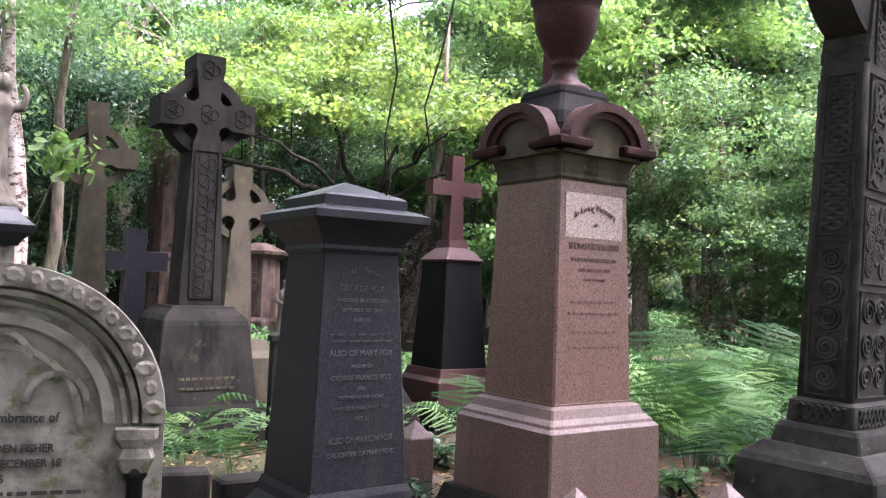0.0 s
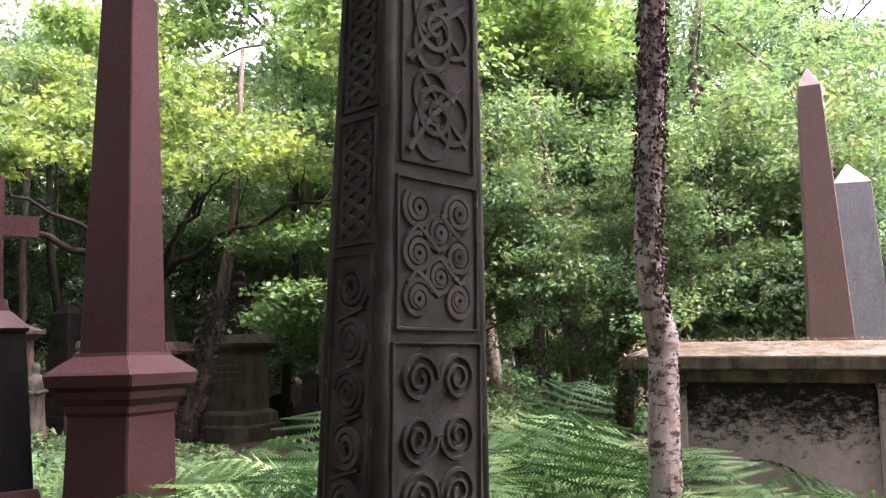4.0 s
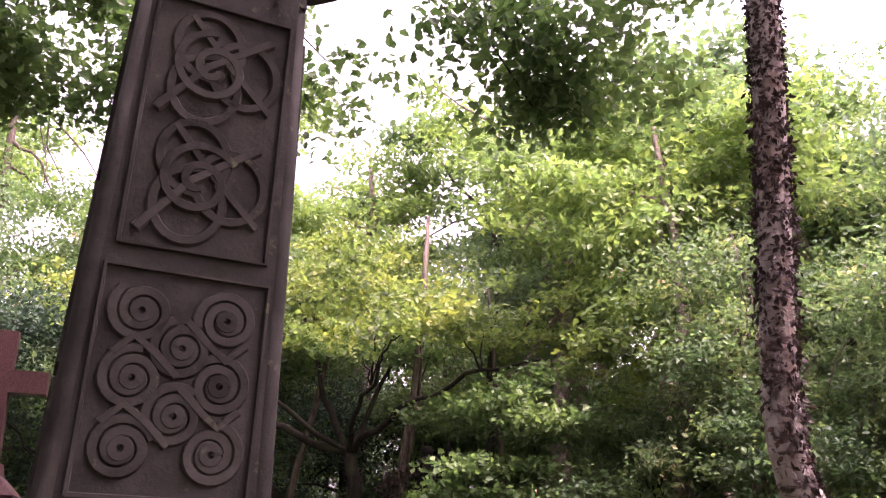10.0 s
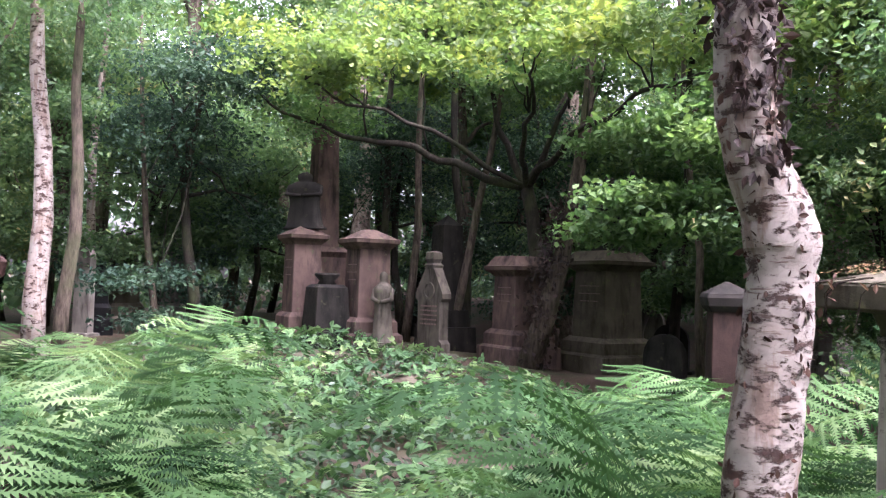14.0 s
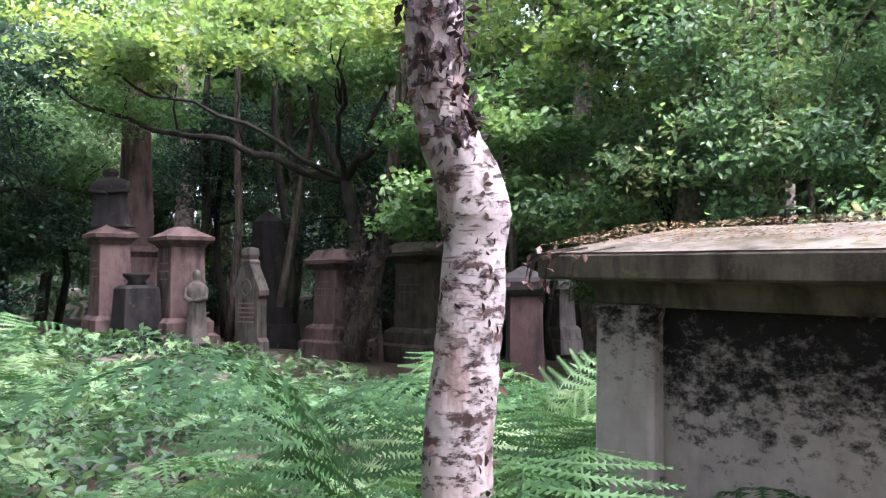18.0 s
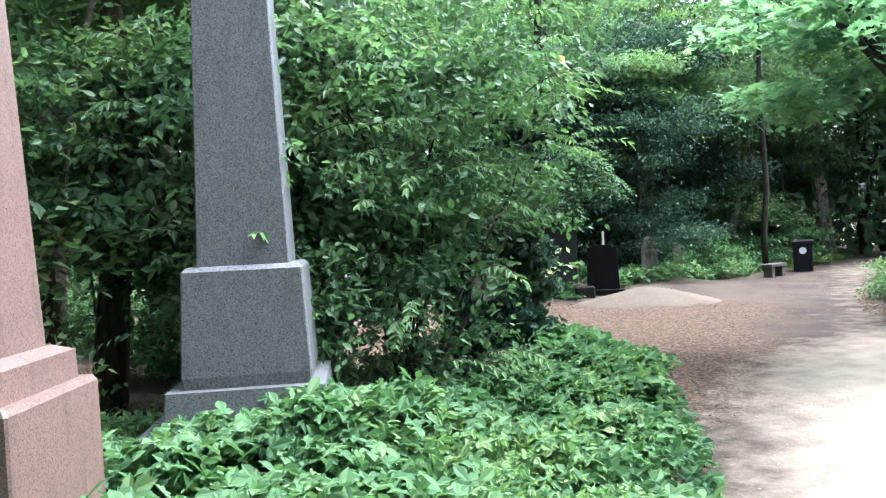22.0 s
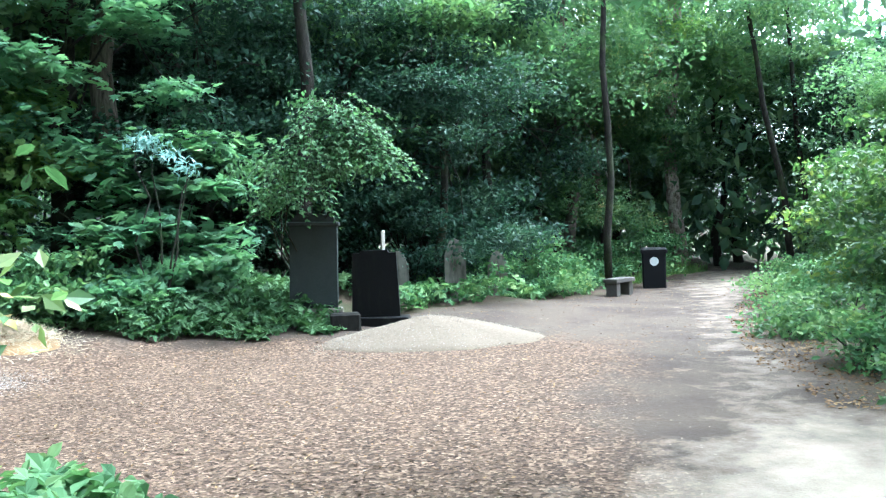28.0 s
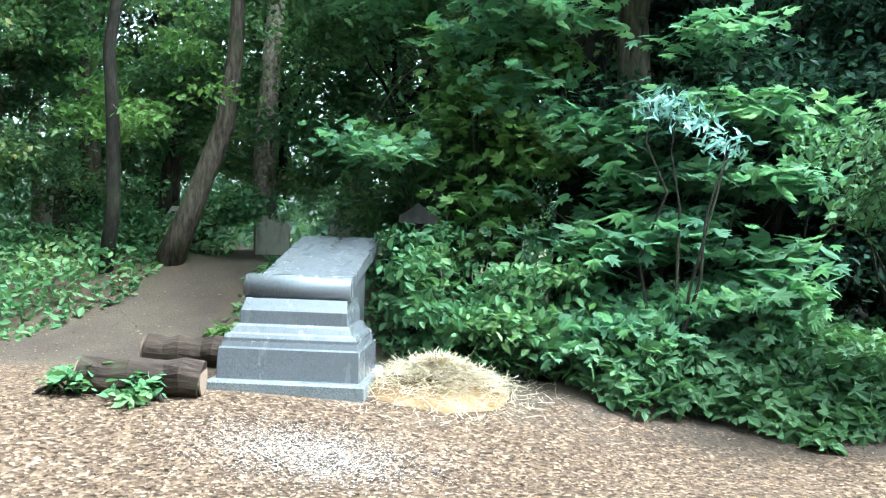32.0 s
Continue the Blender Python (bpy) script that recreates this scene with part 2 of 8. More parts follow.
M_SAND = stone("carved_sandstone", (0.030, 0.029, 0.0255), (0.054, 0.052, 0.046), (0.017, 0.016, 0.014), (0.100, 0.103, 0.066), 0.5, 0.2, streak=False)
M_GREYST = stone("grey_sandstone", (0.136, 0.123, 0.106), (0.207, 0.187, 0.161), (0.044, 0.040, 0.033), (0.167, 0.167, 0.088), 0.45, 0.2)
M_SOOT = stone("sooty_sandstone", (0.014, 0.013, 0.012), (0.026, 0.023, 0.020), (0.006, 0.007, 0.006), (0.039, 0.039, 0.022), 0.55, 0.28)
M_BROWNST = stone("brown_sandstone", (0.050, 0.043, 0.031), (0.080, 0.070, 0.051), (0.022, 0.020, 0.013), (0.078, 0.083, 0.040), 0.45, 0.4)
M_REDST = stone("red_sandstone", (0.064, 0.044, 0.037), (0.106, 0.073, 0.061), (0.020, 0.016, 0.015), (0.075, 0.077, 0.043), 0.5, 0.35)
M_TOMB = stone("tomb_limestone", (0.115, 0.101, 0.086), (0.19, 0.167, 0.143), (0.030, 0.027, 0.023), (0.23, 0.205, 0.172), 0.6, 0.18)
M_TOMBCAP = stone("mossy_limestone", (0.126, 0.111, 0.081), (0.204, 0.180, 0.139), (0.036, 0.035, 0.019), (0.081, 0.077, 0.032), 0.6, 0.6)


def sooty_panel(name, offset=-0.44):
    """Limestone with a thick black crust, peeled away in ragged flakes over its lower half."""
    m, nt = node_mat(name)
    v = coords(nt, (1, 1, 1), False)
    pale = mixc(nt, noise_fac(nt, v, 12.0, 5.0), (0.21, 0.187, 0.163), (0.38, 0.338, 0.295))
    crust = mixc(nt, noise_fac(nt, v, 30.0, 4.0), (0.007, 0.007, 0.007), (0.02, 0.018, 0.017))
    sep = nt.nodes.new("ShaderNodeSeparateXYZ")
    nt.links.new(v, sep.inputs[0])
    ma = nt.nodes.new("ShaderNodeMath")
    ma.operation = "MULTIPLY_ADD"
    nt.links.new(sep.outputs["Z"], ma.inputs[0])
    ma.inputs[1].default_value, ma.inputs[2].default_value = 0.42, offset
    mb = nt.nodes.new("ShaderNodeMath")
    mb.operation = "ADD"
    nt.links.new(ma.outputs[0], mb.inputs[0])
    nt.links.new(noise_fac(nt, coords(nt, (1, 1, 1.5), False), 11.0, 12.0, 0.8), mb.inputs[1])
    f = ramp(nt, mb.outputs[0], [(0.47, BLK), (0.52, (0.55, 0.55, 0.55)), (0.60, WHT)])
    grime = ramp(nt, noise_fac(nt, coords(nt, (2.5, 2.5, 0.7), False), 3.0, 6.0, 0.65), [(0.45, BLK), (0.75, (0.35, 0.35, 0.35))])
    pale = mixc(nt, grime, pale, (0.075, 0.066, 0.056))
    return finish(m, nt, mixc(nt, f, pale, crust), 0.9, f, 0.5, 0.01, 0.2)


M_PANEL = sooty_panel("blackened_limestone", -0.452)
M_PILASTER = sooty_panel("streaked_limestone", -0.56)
M_WHITEST = stone("pale_headstone", (0.315, 0.292, 0.247), (0.413, 0.383, 0.330), (0.112, 0.105, 0.075), (0.188, 0.195, 0.105), 0.3, 0.3)
M_PINK = granite("pink_granite", (0.126, 0.071, 0.056), (0.184, 0.112, 0.090), (0.045, 0.026, 0.022), 0.35, 190.0)
M_PINKPALE = granite("brownish_pink_granite", (0.105, 0.064, 0.052), (0.150, 0.096, 0.080), (0.048, 0.030, 0.026), 0.45, 190.0, dirt_amt=0.35)
M_RED = granite("red_granite", (0.038, 0.018, 0.017), (0.066, 0.032, 0.029), (0.021, 0.010, 0.010), 0.5, spec=0.12)
M_ROSE = granite("rose_granite", (0.035, 0.016, 0.015), (0.054, 0.026, 0.024), (0.019, 0.009, 0.009), 0.5, spec=0.08)
M_BLACK = granite("black_granite", (0.005, 0.005, 0.005), (0.009, 0.009, 0.010), (0.003, 0.003, 0.004), 0.5, spec=0.06)
M_DARK = granite("dark_grey_granite", (0.010, 0.011, 0.014), (0.020, 0.020, 0.024), (0.006, 0.007, 0.008), 0.4, 150.0, spec=0.18, dirt=(0.035, 0.035, 0.026), dirt_amt=0.4)
M_GREY = granite("grey_granite", (0.075, 0.079, 0.083), (0.128, 0.132, 0.138), (0.030, 0.032, 0.035), 0.5, 150.0, dirt_amt=0.35)
M_SLATEG = granite("polished_grey_granite", (0.078, 0.081, 0.090), (0.114, 0.117, 0.126), (0.048, 0.051, 0.057), 0.22)
M_SLATE = granite("dark_slate", (0.029, 0.034, 0.033), (0.043, 0.049, 0.048), (0.020, 0.023, 0.022), 0.6, spec=0.1)
M_LETTER = flat_mat("worn_lettering", (0.085, 0.082, 0.084), (0.026, 0.026, 0.026), 45.0, 0.6, 0.1)
M_LETTERD = flat_mat("dark_lettering", (0.085, 0.05, 0.044), (0.135, 0.082, 0.07), 60.0, 0.6, 0.1)
M_BIRCH = birch_bark("birch_bark")
M_BARK = bark("brown_bark", (0.055, 0.042, 0.032), (0.13, 0.105, 0.08))
M_BARKD = bark("dark_bark", (0.014, 0.012, 0.009), (0.036, 0.029, 0.023))
M_BARKP = bark("pale_bark", (0.16, 0.125, 0.10), (0.36, 0.31, 0.26), (0.03, 0.022, 0.018), (7, 7, 5))
M_LOG = bark("log_bark", (0.021, 0.013, 0.010), (0.051, 0.036, 0.027), (0.006, 0.004, 0.003), (0.900, 4.200, 4.200))
M_DEAD = leaf_mat("dead_ivy_leaf", [(0.0, (0.008, 0.005, 0.004)), (0.6, (0.023, 0.012, 0.010)), (1.0, (0.058, 0.033, 0.021))], 0.1, 0.7)
M_OAK = leaf_mat("oak_leaf", [(0, (0.043, 0.075, 0.029)), (0.45, (0.104, 0.165, 0.047)), (1, (0.233, 0.270, 0.060))], 0.5)
M_OAKD = leaf_mat("dark_leaf", [(0, (0.030, 0.062, 0.044)), (0.5, (0.069, 0.125, 0.068)), (1, (0.146, 0.203, 0.092))], 0.46)
M_HOLLY = leaf_mat("holly_leaf", [(0, (0.013, 0.028, 0.021)), (0.5, (0.027, 0.055, 0.038)), (1, (0.065, 0.105, 0.062))], 0.36, 0.5, 0.12)
M_MID = leaf_mat("mid_leaf", [(0, (0.040, 0.078, 0.045)), (0.5, (0.084, 0.150, 0.069)), (1, (0.161, 0.228, 0.090))], 0.5)
M_ELDER = leaf_mat("elder_leaf", [(0, (0.034, 0.073, 0.042)), (0.55, (0.086, 0.152, 0.065)), (0.88, (0.174, 0.218, 0.086)), (1, (0.475, 0.345, 0.208))], 0.48)
M_LIME = leaf_mat("lime_leaf", [(0, (0.059, 0.113, 0.047)), (0.5, (0.128, 0.215, 0.063)), (1, (0.233, 0.307, 0.083))], 0.45)
M_FERN = leaf_mat("fern_leaf", [(0, (0.014, 0.042, 0.015)), (0.4, (0.046, 0.106, 0.036)), (0.72, (0.100, 0.188, 0.072)), (1, (0.265, 0.370, 0.185))], 0.35, 0.6, 0.12, by_object=True)
M_BRAMBLE = leaf_mat("bramble_leaf", [(0, (0.034, 0.078, 0.039)), (0.5, (0.086, 0.164, 0.071)), (0.9, (0.168, 0.240, 0.100)), (1, (0.235, 0.295, 0.118))], 0.34, 0.65, 0.15)
M_SYC = leaf_mat("sycamore_leaf", [(0, (0.062, 0.130, 0.086)), (0.5, (0.122, 0.222, 0.130)), (1, (0.210, 0.320, 0.172))], 0.50, 0.6, 0.2)
M_PALE = leaf_mat("pale_leaf", [(0, (0.030, 0.062, 0.028)), (0.5, (0.062, 0.118, 0.050)), (1, (0.120, 0.195, 0.085))], 0.3, 0.55, 0.2)
# Bluish sheen of the sky on the leaves is put into this pale colour.
M_BLUE = leaf_mat("sky_sheen_leaf", [(0.0, (0.12, 0.22, 0.19)), (0.6, (0.2, 0.33, 0.31)), (1.0, (0.3, 0.43, 0.42))], 0.2)
M_STRAW = leaf_mat("straw", [(0, (0.240, 0.180, 0.121)), (0.5, (0.368, 0.303, 0.220)), (1, (0.480, 0.418, 0.341))], 0.15, 0.7)
M_CHIP = leaf_mat("wood_chip", [(0, (0.036, 0.023, 0.015)), (0.4, (0.064, 0.042, 0.028)), (0.8, (0.112, 0.077, 0.053)), (1, (0.215, 0.162, 0.117))], 0.0, 0.9, 0.1)
M_LITTER = leaf_mat("leaf_litter", [(0.0, (0.06, 0.035, 0.02)), (0.6, (0.16, 0.10, 0.05)), (1.0, (0.32, 0.24, 0.13))], 0.05, 0.8, 0.1)
M_GROUND = ground_mat()
M_HEAP = flat_mat("sandy_gravel", (0.056, 0.043, 0.032), (0.145, 0.116, 0.087), 28.0, 0.95, 0.9, spec=0.1)
M_DUST = flat_mat("pale_dust", (0.232, 0.209, 0.191), (0.307, 0.283, 0.265), 40.0, 0.95, 0.4, spec=0.1)
M_BINBLACK = flat_mat("black_plastic", (0.006, 0.006, 0.007), (0.011, 0.011, 0.012), 30.0, 0.6, 0.05, spec=0.12)
M_STICKER = flat_mat("white_sticker", (0.6, 0.6, 0.6), (0.7, 0.7, 0.7), 30.0, 0.5, 0.02)
M_WOOD = flat_mat("weathered_plank", (0.036, 0.030, 0.025), (0.078, 0.069, 0.060), 25.0, 0.85, 0.5)
M_CUT = flat_mat("sawn_end", (0.10, 0.065, 0.045), (0.2, 0.14, 0.10), 40.0, 0.9, 0.5)

# Pale tones hold the sky's glare on the panel together with its whitish wear.
M_POLISH = granite("polished_granite_sky_glare", (0.30, 0.225, 0.205), (0.46, 0.385, 0.36), (0.17, 0.12, 0.105), 0.10, dirt_amt=0.1)
M_INK = flat_mat("black_lettering", (0.008, 0.008, 0.008), (0.024, 0.022, 0.020), 60.0, 0.7, 0.1)
M_ARCHST = stone("mottled_headstone", (0.135, 0.128, 0.108), (0.215, 0.203, 0.170), (0.034, 0.032, 0.024), (0.075, 0.088, 0.042), 0.55, 0.45, streak=False)
M_PRIVET = leaf_mat("privet_leaf", [(0, (0.023, 0.051, 0.023)), (0.5, (0.058, 0.105, 0.035)), (0.85, (0.133, 0.179, 0.047)), (1, (0.234, 0.257, 0.062))], 0.45)
# Darker copy of the oak leaf: the crown's shade is part of the colour.
M_OAKG = leaf_mat("shaded_oak_leaf", [(0.0, (0.03, 0.07, 0.025)), (0.5, (0.075, 0.145, 0.05)), (1.0, (0.15, 0.23, 0.075))], 0.5)
M_PEBBLE = flat_mat("gravel_bits", (0.10, 0.088, 0.072), (0.26, 0.235, 0.20), 30.0, 0.95, 0.4, spec=0.15)
M_IVY = leaf_mat("shaded_ivy_leaf", [(0.0, (0.016, 0.036, 0.02)), (0.5, (0.042, 0.085, 0.04)), (1.0, (0.10, 0.16, 0.075))], 0.32, 0.4)
M_ROOF = stone("blackened_stone", (0.009, 0.009, 0.008), (0.018, 0.017, 0.016), (0.006, 0.006, 0.006), None, 0.4, streak=False)
M_VINE = leaf_mat("reddish_creeper", [(0.0, (0.06, 0.03, 0.025)), (0.5, (0.14, 0.075, 0.06)), (1.0, (0.2, 0.13, 0.09))], 0.2)
M_CURL = leaf_mat("bark_curl", [(0, (0.014, 0.008, 0.006)), (0.5, (0.055, 0.030, 0.022)), (1, (0.20, 0.15, 0.12))], 0.05, 0.8, 0.1)
M_STATUE = stone("weathered_statue", (0.060, 0.053, 0.043), (0.100, 0.088, 0.070), (0.018, 0.016, 0.013), (0.075, 0.080, 0.045), 0.55, 0.3)
M_SHOOT = leaf_mat("shoot_leaf", [(0, (0.042, 0.085, 0.034)), (0.5, (0.085, 0.155, 0.060)), (1, (0.160, 0.245, 0.100))], 0.38, 0.55, 0.2)
M_SHRUB = leaf_mat("drooping_leaf", [(0.0, (0.034, 0.073, 0.036)), (0.5, (0.074, 0.138, 0.062)), (1.0, (0.130, 0.200, 0.098))], 0.38, 0.6, 0.15)
M_DKRED = stone("dark_red_sandstone", (0.023, 0.014, 0.012), (0.039, 0.025, 0.021), (0.009, 0.007, 0.007), (0.033, 0.033, 0.019), 0.4, 0.2)
M_LIDEDGE = stone("mossy_stained_limestone", (0.062, 0.055, 0.04), (0.125, 0.112, 0.082), (0.02, 0.019, 0.012), (0.10, 0.10, 0.05), 0.6, 0.4)

# ---------------- building blocks ----------------
class Geo:
    """Collects vertices and faces of one mesh."""

    def __init__(self):
        self.v, self.f = [], []

    def add(self, verts, faces):
        n = len(self.v)
        self.v += [tuple(p) for p in verts]
        self.f += [tuple(n + i for i in f) for f in faces]
        return self

    def loft(self, levels, ch=0.008, at=(0, 0)):
        """A stack of chamfered rectangles (z, half width, half depth), closed at both ends."""
        verts, faces = [], []
        for z, hx, hy in levels:
            c = min(ch, 0.45 * hx, 0.45 * hy)
            for px, py in ((hx - c, -hy), (hx, -hy + c), (hx, hy - c), (hx - c, hy), (-hx + c, hy), (-hx, hy - c), (-hx, -hy + c), (-hx + c, -hy)):
                verts.append((px + at[0], py + at[1], z))
        for k in range(len(levels) - 1):
            for i in range(8):
                j = (i + 1) % 8
                faces.append((8 * k + i, 8 * k + j, 8 * k + 8 + j, 8 * k + 8 + i))
        faces += [tuple(reversed(range(8))), tuple(range(8 * len(levels) - 8, 8 * len(levels)))]
        return self.add(verts, faces)

    def box(self, x0, x1, y0, y1, z0, z1, b=0.006):
        hx, hy = (x1 - x0) / 2, (y1 - y0) / 2
        return self.loft([(z0, hx - b, hy - b), (z0 + b, hx, hy), (z1 - b, hx, hy), (z1, hx - b, hy - b)], b, ((x0 + x1) / 2, (y0 + y1) / 2))

    def lathe(self, profile, n=24, at=(0, 0)):
        verts = [(at[0] + r * math.cos(2 * math.pi * i / n), at[1] + r * math.sin(2 * math.pi * i / n), z) for r, z in profile for i in range(n)]
        faces = [(n * k + i, n * k + (i + 1) % n, n * k + n + (i + 1) % n, n * k + n + i) for k in range(len(profile) - 1) for i in range(n)]
        faces += [tuple(reversed(range(n))), tuple(range(n * (len(profile) - 1), n * len(profile)))]
        return self.add(verts, faces)

    def ext(self, poly, y0, y1):
        """A polygon in x and z, pulled from y0 to y1."""
        n = len(poly)
        verts = [(x, y0, z) for x, z in poly] + [(x, y1, z) for x, z in poly]
        faces = [tuple(range(n)), tuple(reversed(range(n, 2 * n)))]
        faces += [(i, n + i, n + (i + 1) % n, (i + 1) % n) for i in range(n)]
        return self.add(verts, [tuple(reversed(f)) for f in faces])

    def ring(self, r0, r1, y0, y1, cz, a0=0.0, a1=360.0, n=40):
        """A bar bent round a circle in the x-z plane."""
        verts, faces = [], []
        for i in range(n + 1):
            a = radians(a0 + (a1 - a0) * i / n)
            for r, y in ((r0, y0), (r1, y0), (r1, y1), (r0, y1)):
                verts.append((r * math.cos(a), y, cz + r * math.sin(a)))
        for i in range(n):
            for k in range(4):
                faces.append((4 * i + k, 4 * i + (k + 1) % 4, 4 * i + 4 + (k + 1) % 4, 4 * i + 4 + k))
        faces += [(3, 2, 1, 0), tuple(4 * n + k for k in range(4))]
        return self.add(verts, faces)

    def tube(self, pts, radii, n=8, wob=0.0, seed=0):
        """A limb: rings along a line, each with its own radius."""
        rnd = random.Random(seed)
        pts = [Vector(p) for p in pts]
        verts, faces = [], []
        side = None
        for k, p in enumerate(pts):
            d = (pts[min(k + 1, len(pts) - 1)] - pts[max(k - 1, 0)]).normalized()
            ref = side if side is not None else (Vector((1, 0, 0)) if abs(d.x) < 0.8 else Vector((0, 1, 0)))
            side = (ref - d * ref.dot(d)).normalized()
            up = d.cross(side)
            for i in range(n):
                a = 2 * math.pi * i / n
                r = radii[k] * (1 + wob * (rnd.random() - 0.5))
                verts.append(p + side * (r * math.cos(a)) + up * (r * math.sin(a)))
        for k in range(len(pts) - 1):
            for i in range(n):
                j = (i + 1) % n
                faces.append((n * k + i, n * k + j, n * k + n + j, n * k + n + i))
        faces += [tuple(reversed(range(n))), tuple(range(n * (len(pts) - 1), n * len(pts)))]
        return self.add(verts, faces)

    def strap(self, pts, w, h, frame3):
        """A raised band with a rounded back along a line of (u, v), on the face that frame3(u, v, height) gives."""
        if len(pts) < 2:
            return self
        verts, faces = [], []
        for k, (u, v) in enumerate(pts):
            a, b = pts[max(k - 1, 0)], pts[min(k + 1, len(pts) - 1)]
            dx, dy = b[0] - a[0], b[1] - a[1]
            le = math.hypot(dx, dy) or 1.0
            nx, ny = -dy / le, dx / le
            for s, hh in ((-1, -0.004), (-0.55, h), (0.55, h), (1, -0.004)):
                verts.append(frame3(u + nx * w * s / 2, v + ny * w * s / 2, hh))
        for k in range(len(pts) - 1):
            for i in range(3):
                faces.append((4 * k + i, 4 * k + i + 1, 4 * k + 5 + i, 4 * k + 4 + i))
        return self.add(verts, faces)

    def mesh(self, name, smooth=False):
        me = bpy.data.meshes.new(name)
        me.from_pydata(self.v, [], self.f)
        if smooth:
            me.polygons.foreach_set("use_smooth", [True] * len(me.polygons))
        me.update()
        bm = bmesh.new()
        bm.from_mesh(me)
        bmesh.ops.recalc_face_normals(bm, faces=bm.faces)
        bm.to_mesh(me)
        bm.free()
        return me


def raw_mesh(name, verts, tris, smooth=False):
    """A mesh straight from arrays of vertices and equal-sized faces."""
    me = bpy.data.meshes.new(name)
    verts, tris = np.asarray(verts, np.float32), np.asarray(tris, np.int32)
    k = tris.shape[1]
    me.vertices.add(len(verts))
    me.vertices.foreach_set("co", verts.ravel())
    me.loops.add(tris.size)
    me.loops.foreach_set("vertex_index", tris.ravel())
    me.polygons.add(len(tris))
    me.polygons.foreach_set("loop_start", np.arange(0, tris.size, k, dtype=np.int32))
    me.polygons.foreach_set("loop_total", np.full(len(tris), k, np.int32))
    me.polygons.foreach_set("use_smooth", np.full(len(tris), smooth))
    me.update(calc_edges=True)
    return me


def part(name, geo, material, parent, label="", smooth=False):
    me = geo.mesh(name, smooth) if isinstance(geo, Geo) else geo
    me.materials.append(material)
    ob = new(name, me)
    ob.parent = parent
    if label:
        tagged(ob, label)
    return ob


def thing(name, x, y, z, rz, label, category, group="", rx=0, ry=0):
    ob = new(name)
    ob.empty_display_size = 0.1
    ob.matrix_world = pose(x, y, z, rx, ry, rz)
    return tagged(ob, label, category, group)


def single(name, geo, material, x, y, z, rz, label, category, group="", kind="", smooth=False, rx=0, ry=0):
    me = geo.mesh(name, smooth) if isinstance(geo, Geo) else geo
    me.materials.append(material)
    ob = new(name, me)
    ob.matrix_world = pose(x, y, z, rx, ry, rz)
    return tagged(ob, label, category, group, kind)


def smooth01(t):
    t = min(max(t, 0.0), 1.0)
    return t * t * (3 - 2 * t)


def hills(x, y):
    s = (x + y) * 0.7071
    h = -0.45 * smooth01((s - 2) / 11) + 0.30 * smooth01((y - 0.6 * x - 13.7) / 3.0)
    h += 0.12 * smooth01((y - 0.6 * x - 13.7) / 3.0) * smooth01((1 - x) / 3.0)
    h += 0.13 * smooth01((y - 20.6) / 1.5) * smooth01((x - 11.5) / 2) * smooth01((20.5 - x) / 3)
    h += 0.9 * smooth01((y - 22.0) / 4.0) * smooth01((9.5 - x) / 3.0)
    return h + 0.3 * smooth01(1.6 - math.hypot(x + 4, y - 4.2) / 3.2)


def near_line(x, y, line):
    best = 1e9
    for (ax, ay), (bx, by) in zip(line, line[1:]):
        dx, dy = bx - ax, by - ay
        t = min(max(((x - ax) * dx + (y - ay) * dy) / (dx * dx + dy * dy), 0), 1)
        best = min(best, math.hypot(x - ax - t * dx, y - ay - t * dy))
    return best


def inside(x, y, poly):
    hit = False
    for (ax, ay), (bx, by) in zip(poly, poly[1:] + poly[:1]):
        if (ay > y) != (by > y) and x < (bx - ax) * (y - ay) / (by - ay) + ax:
            hit = not hit
    return hit


# the open ground: the broad way and the clearing, as seen from above
CLEARING = [(2.6, 1.5), (5.2, 5.6), (6.6, 7.6), (7.9, 9.4), (9.0, 11.2), (9.55, 12.9), (9.5, 14.6), (8.6, 16.0), (6.8, 17.0), (4.8, 19.5), (4.7, 22.2), (5.6, 24.4), (5.9, 27.5),
            (6.7, 27.5), (6.6, 24.4), (7.2, 22.9), (9.3, 22.6), (11.2, 22.2), (13.4, 22.3), (15.4, 22.6), (18.0, 23.4), (20.6, 24.0), (24.6, 26.2), (30.0, 28.6), (31.0, 26.8), (27.6, 24.6), (22.4, 21.2), (19.2, 18.6), (16.6, 15.6), (14.4, 13.2), (12.6, 11.0), (9.0, 6.0), (6.5, 2.0), (5.0, -2.0)]
WAY = [(7.6, -1.0), (7.9, 3.5), (9.4, 7.6), (11.5, 10.8), (15.5, 15.5), (20.5, 20.6), (28.5, 27.3)]
SIDE_TRACK = [(-3.4, 8.0), (-1.5, 9.3), (0.0, 10.6), (0.7, 12.0), (0.3, 14.5)]
CHIPS = [(9.1, 11.3), (9.7, 13.0), (9.5, 15.0), (6.0, 18.5), (5.0, 21.5), (8.0, 22.0), (12.5, 21.6), (16.0, 20.6), (16.5, 18.6), (13.5, 15.2), (10.6, 11.4)]


def edge_dist(x, y, poly):
    return near_line(x, y, poly + poly[:1]) * (1 if inside(x, y, poly) else -1)


def ground_height(x, y):
    e = edge_dist(x, y, CLEARING)
    rough = 0.10 * smooth01(0.5 - e) * (noise.noise(Vector((x * 0.7, y * 0.7, 3))) + 0.3)
    return hills(x, y) + rough + 0.012 * noise.noise(Vector((x * 2.1, y * 2.1, 9)))


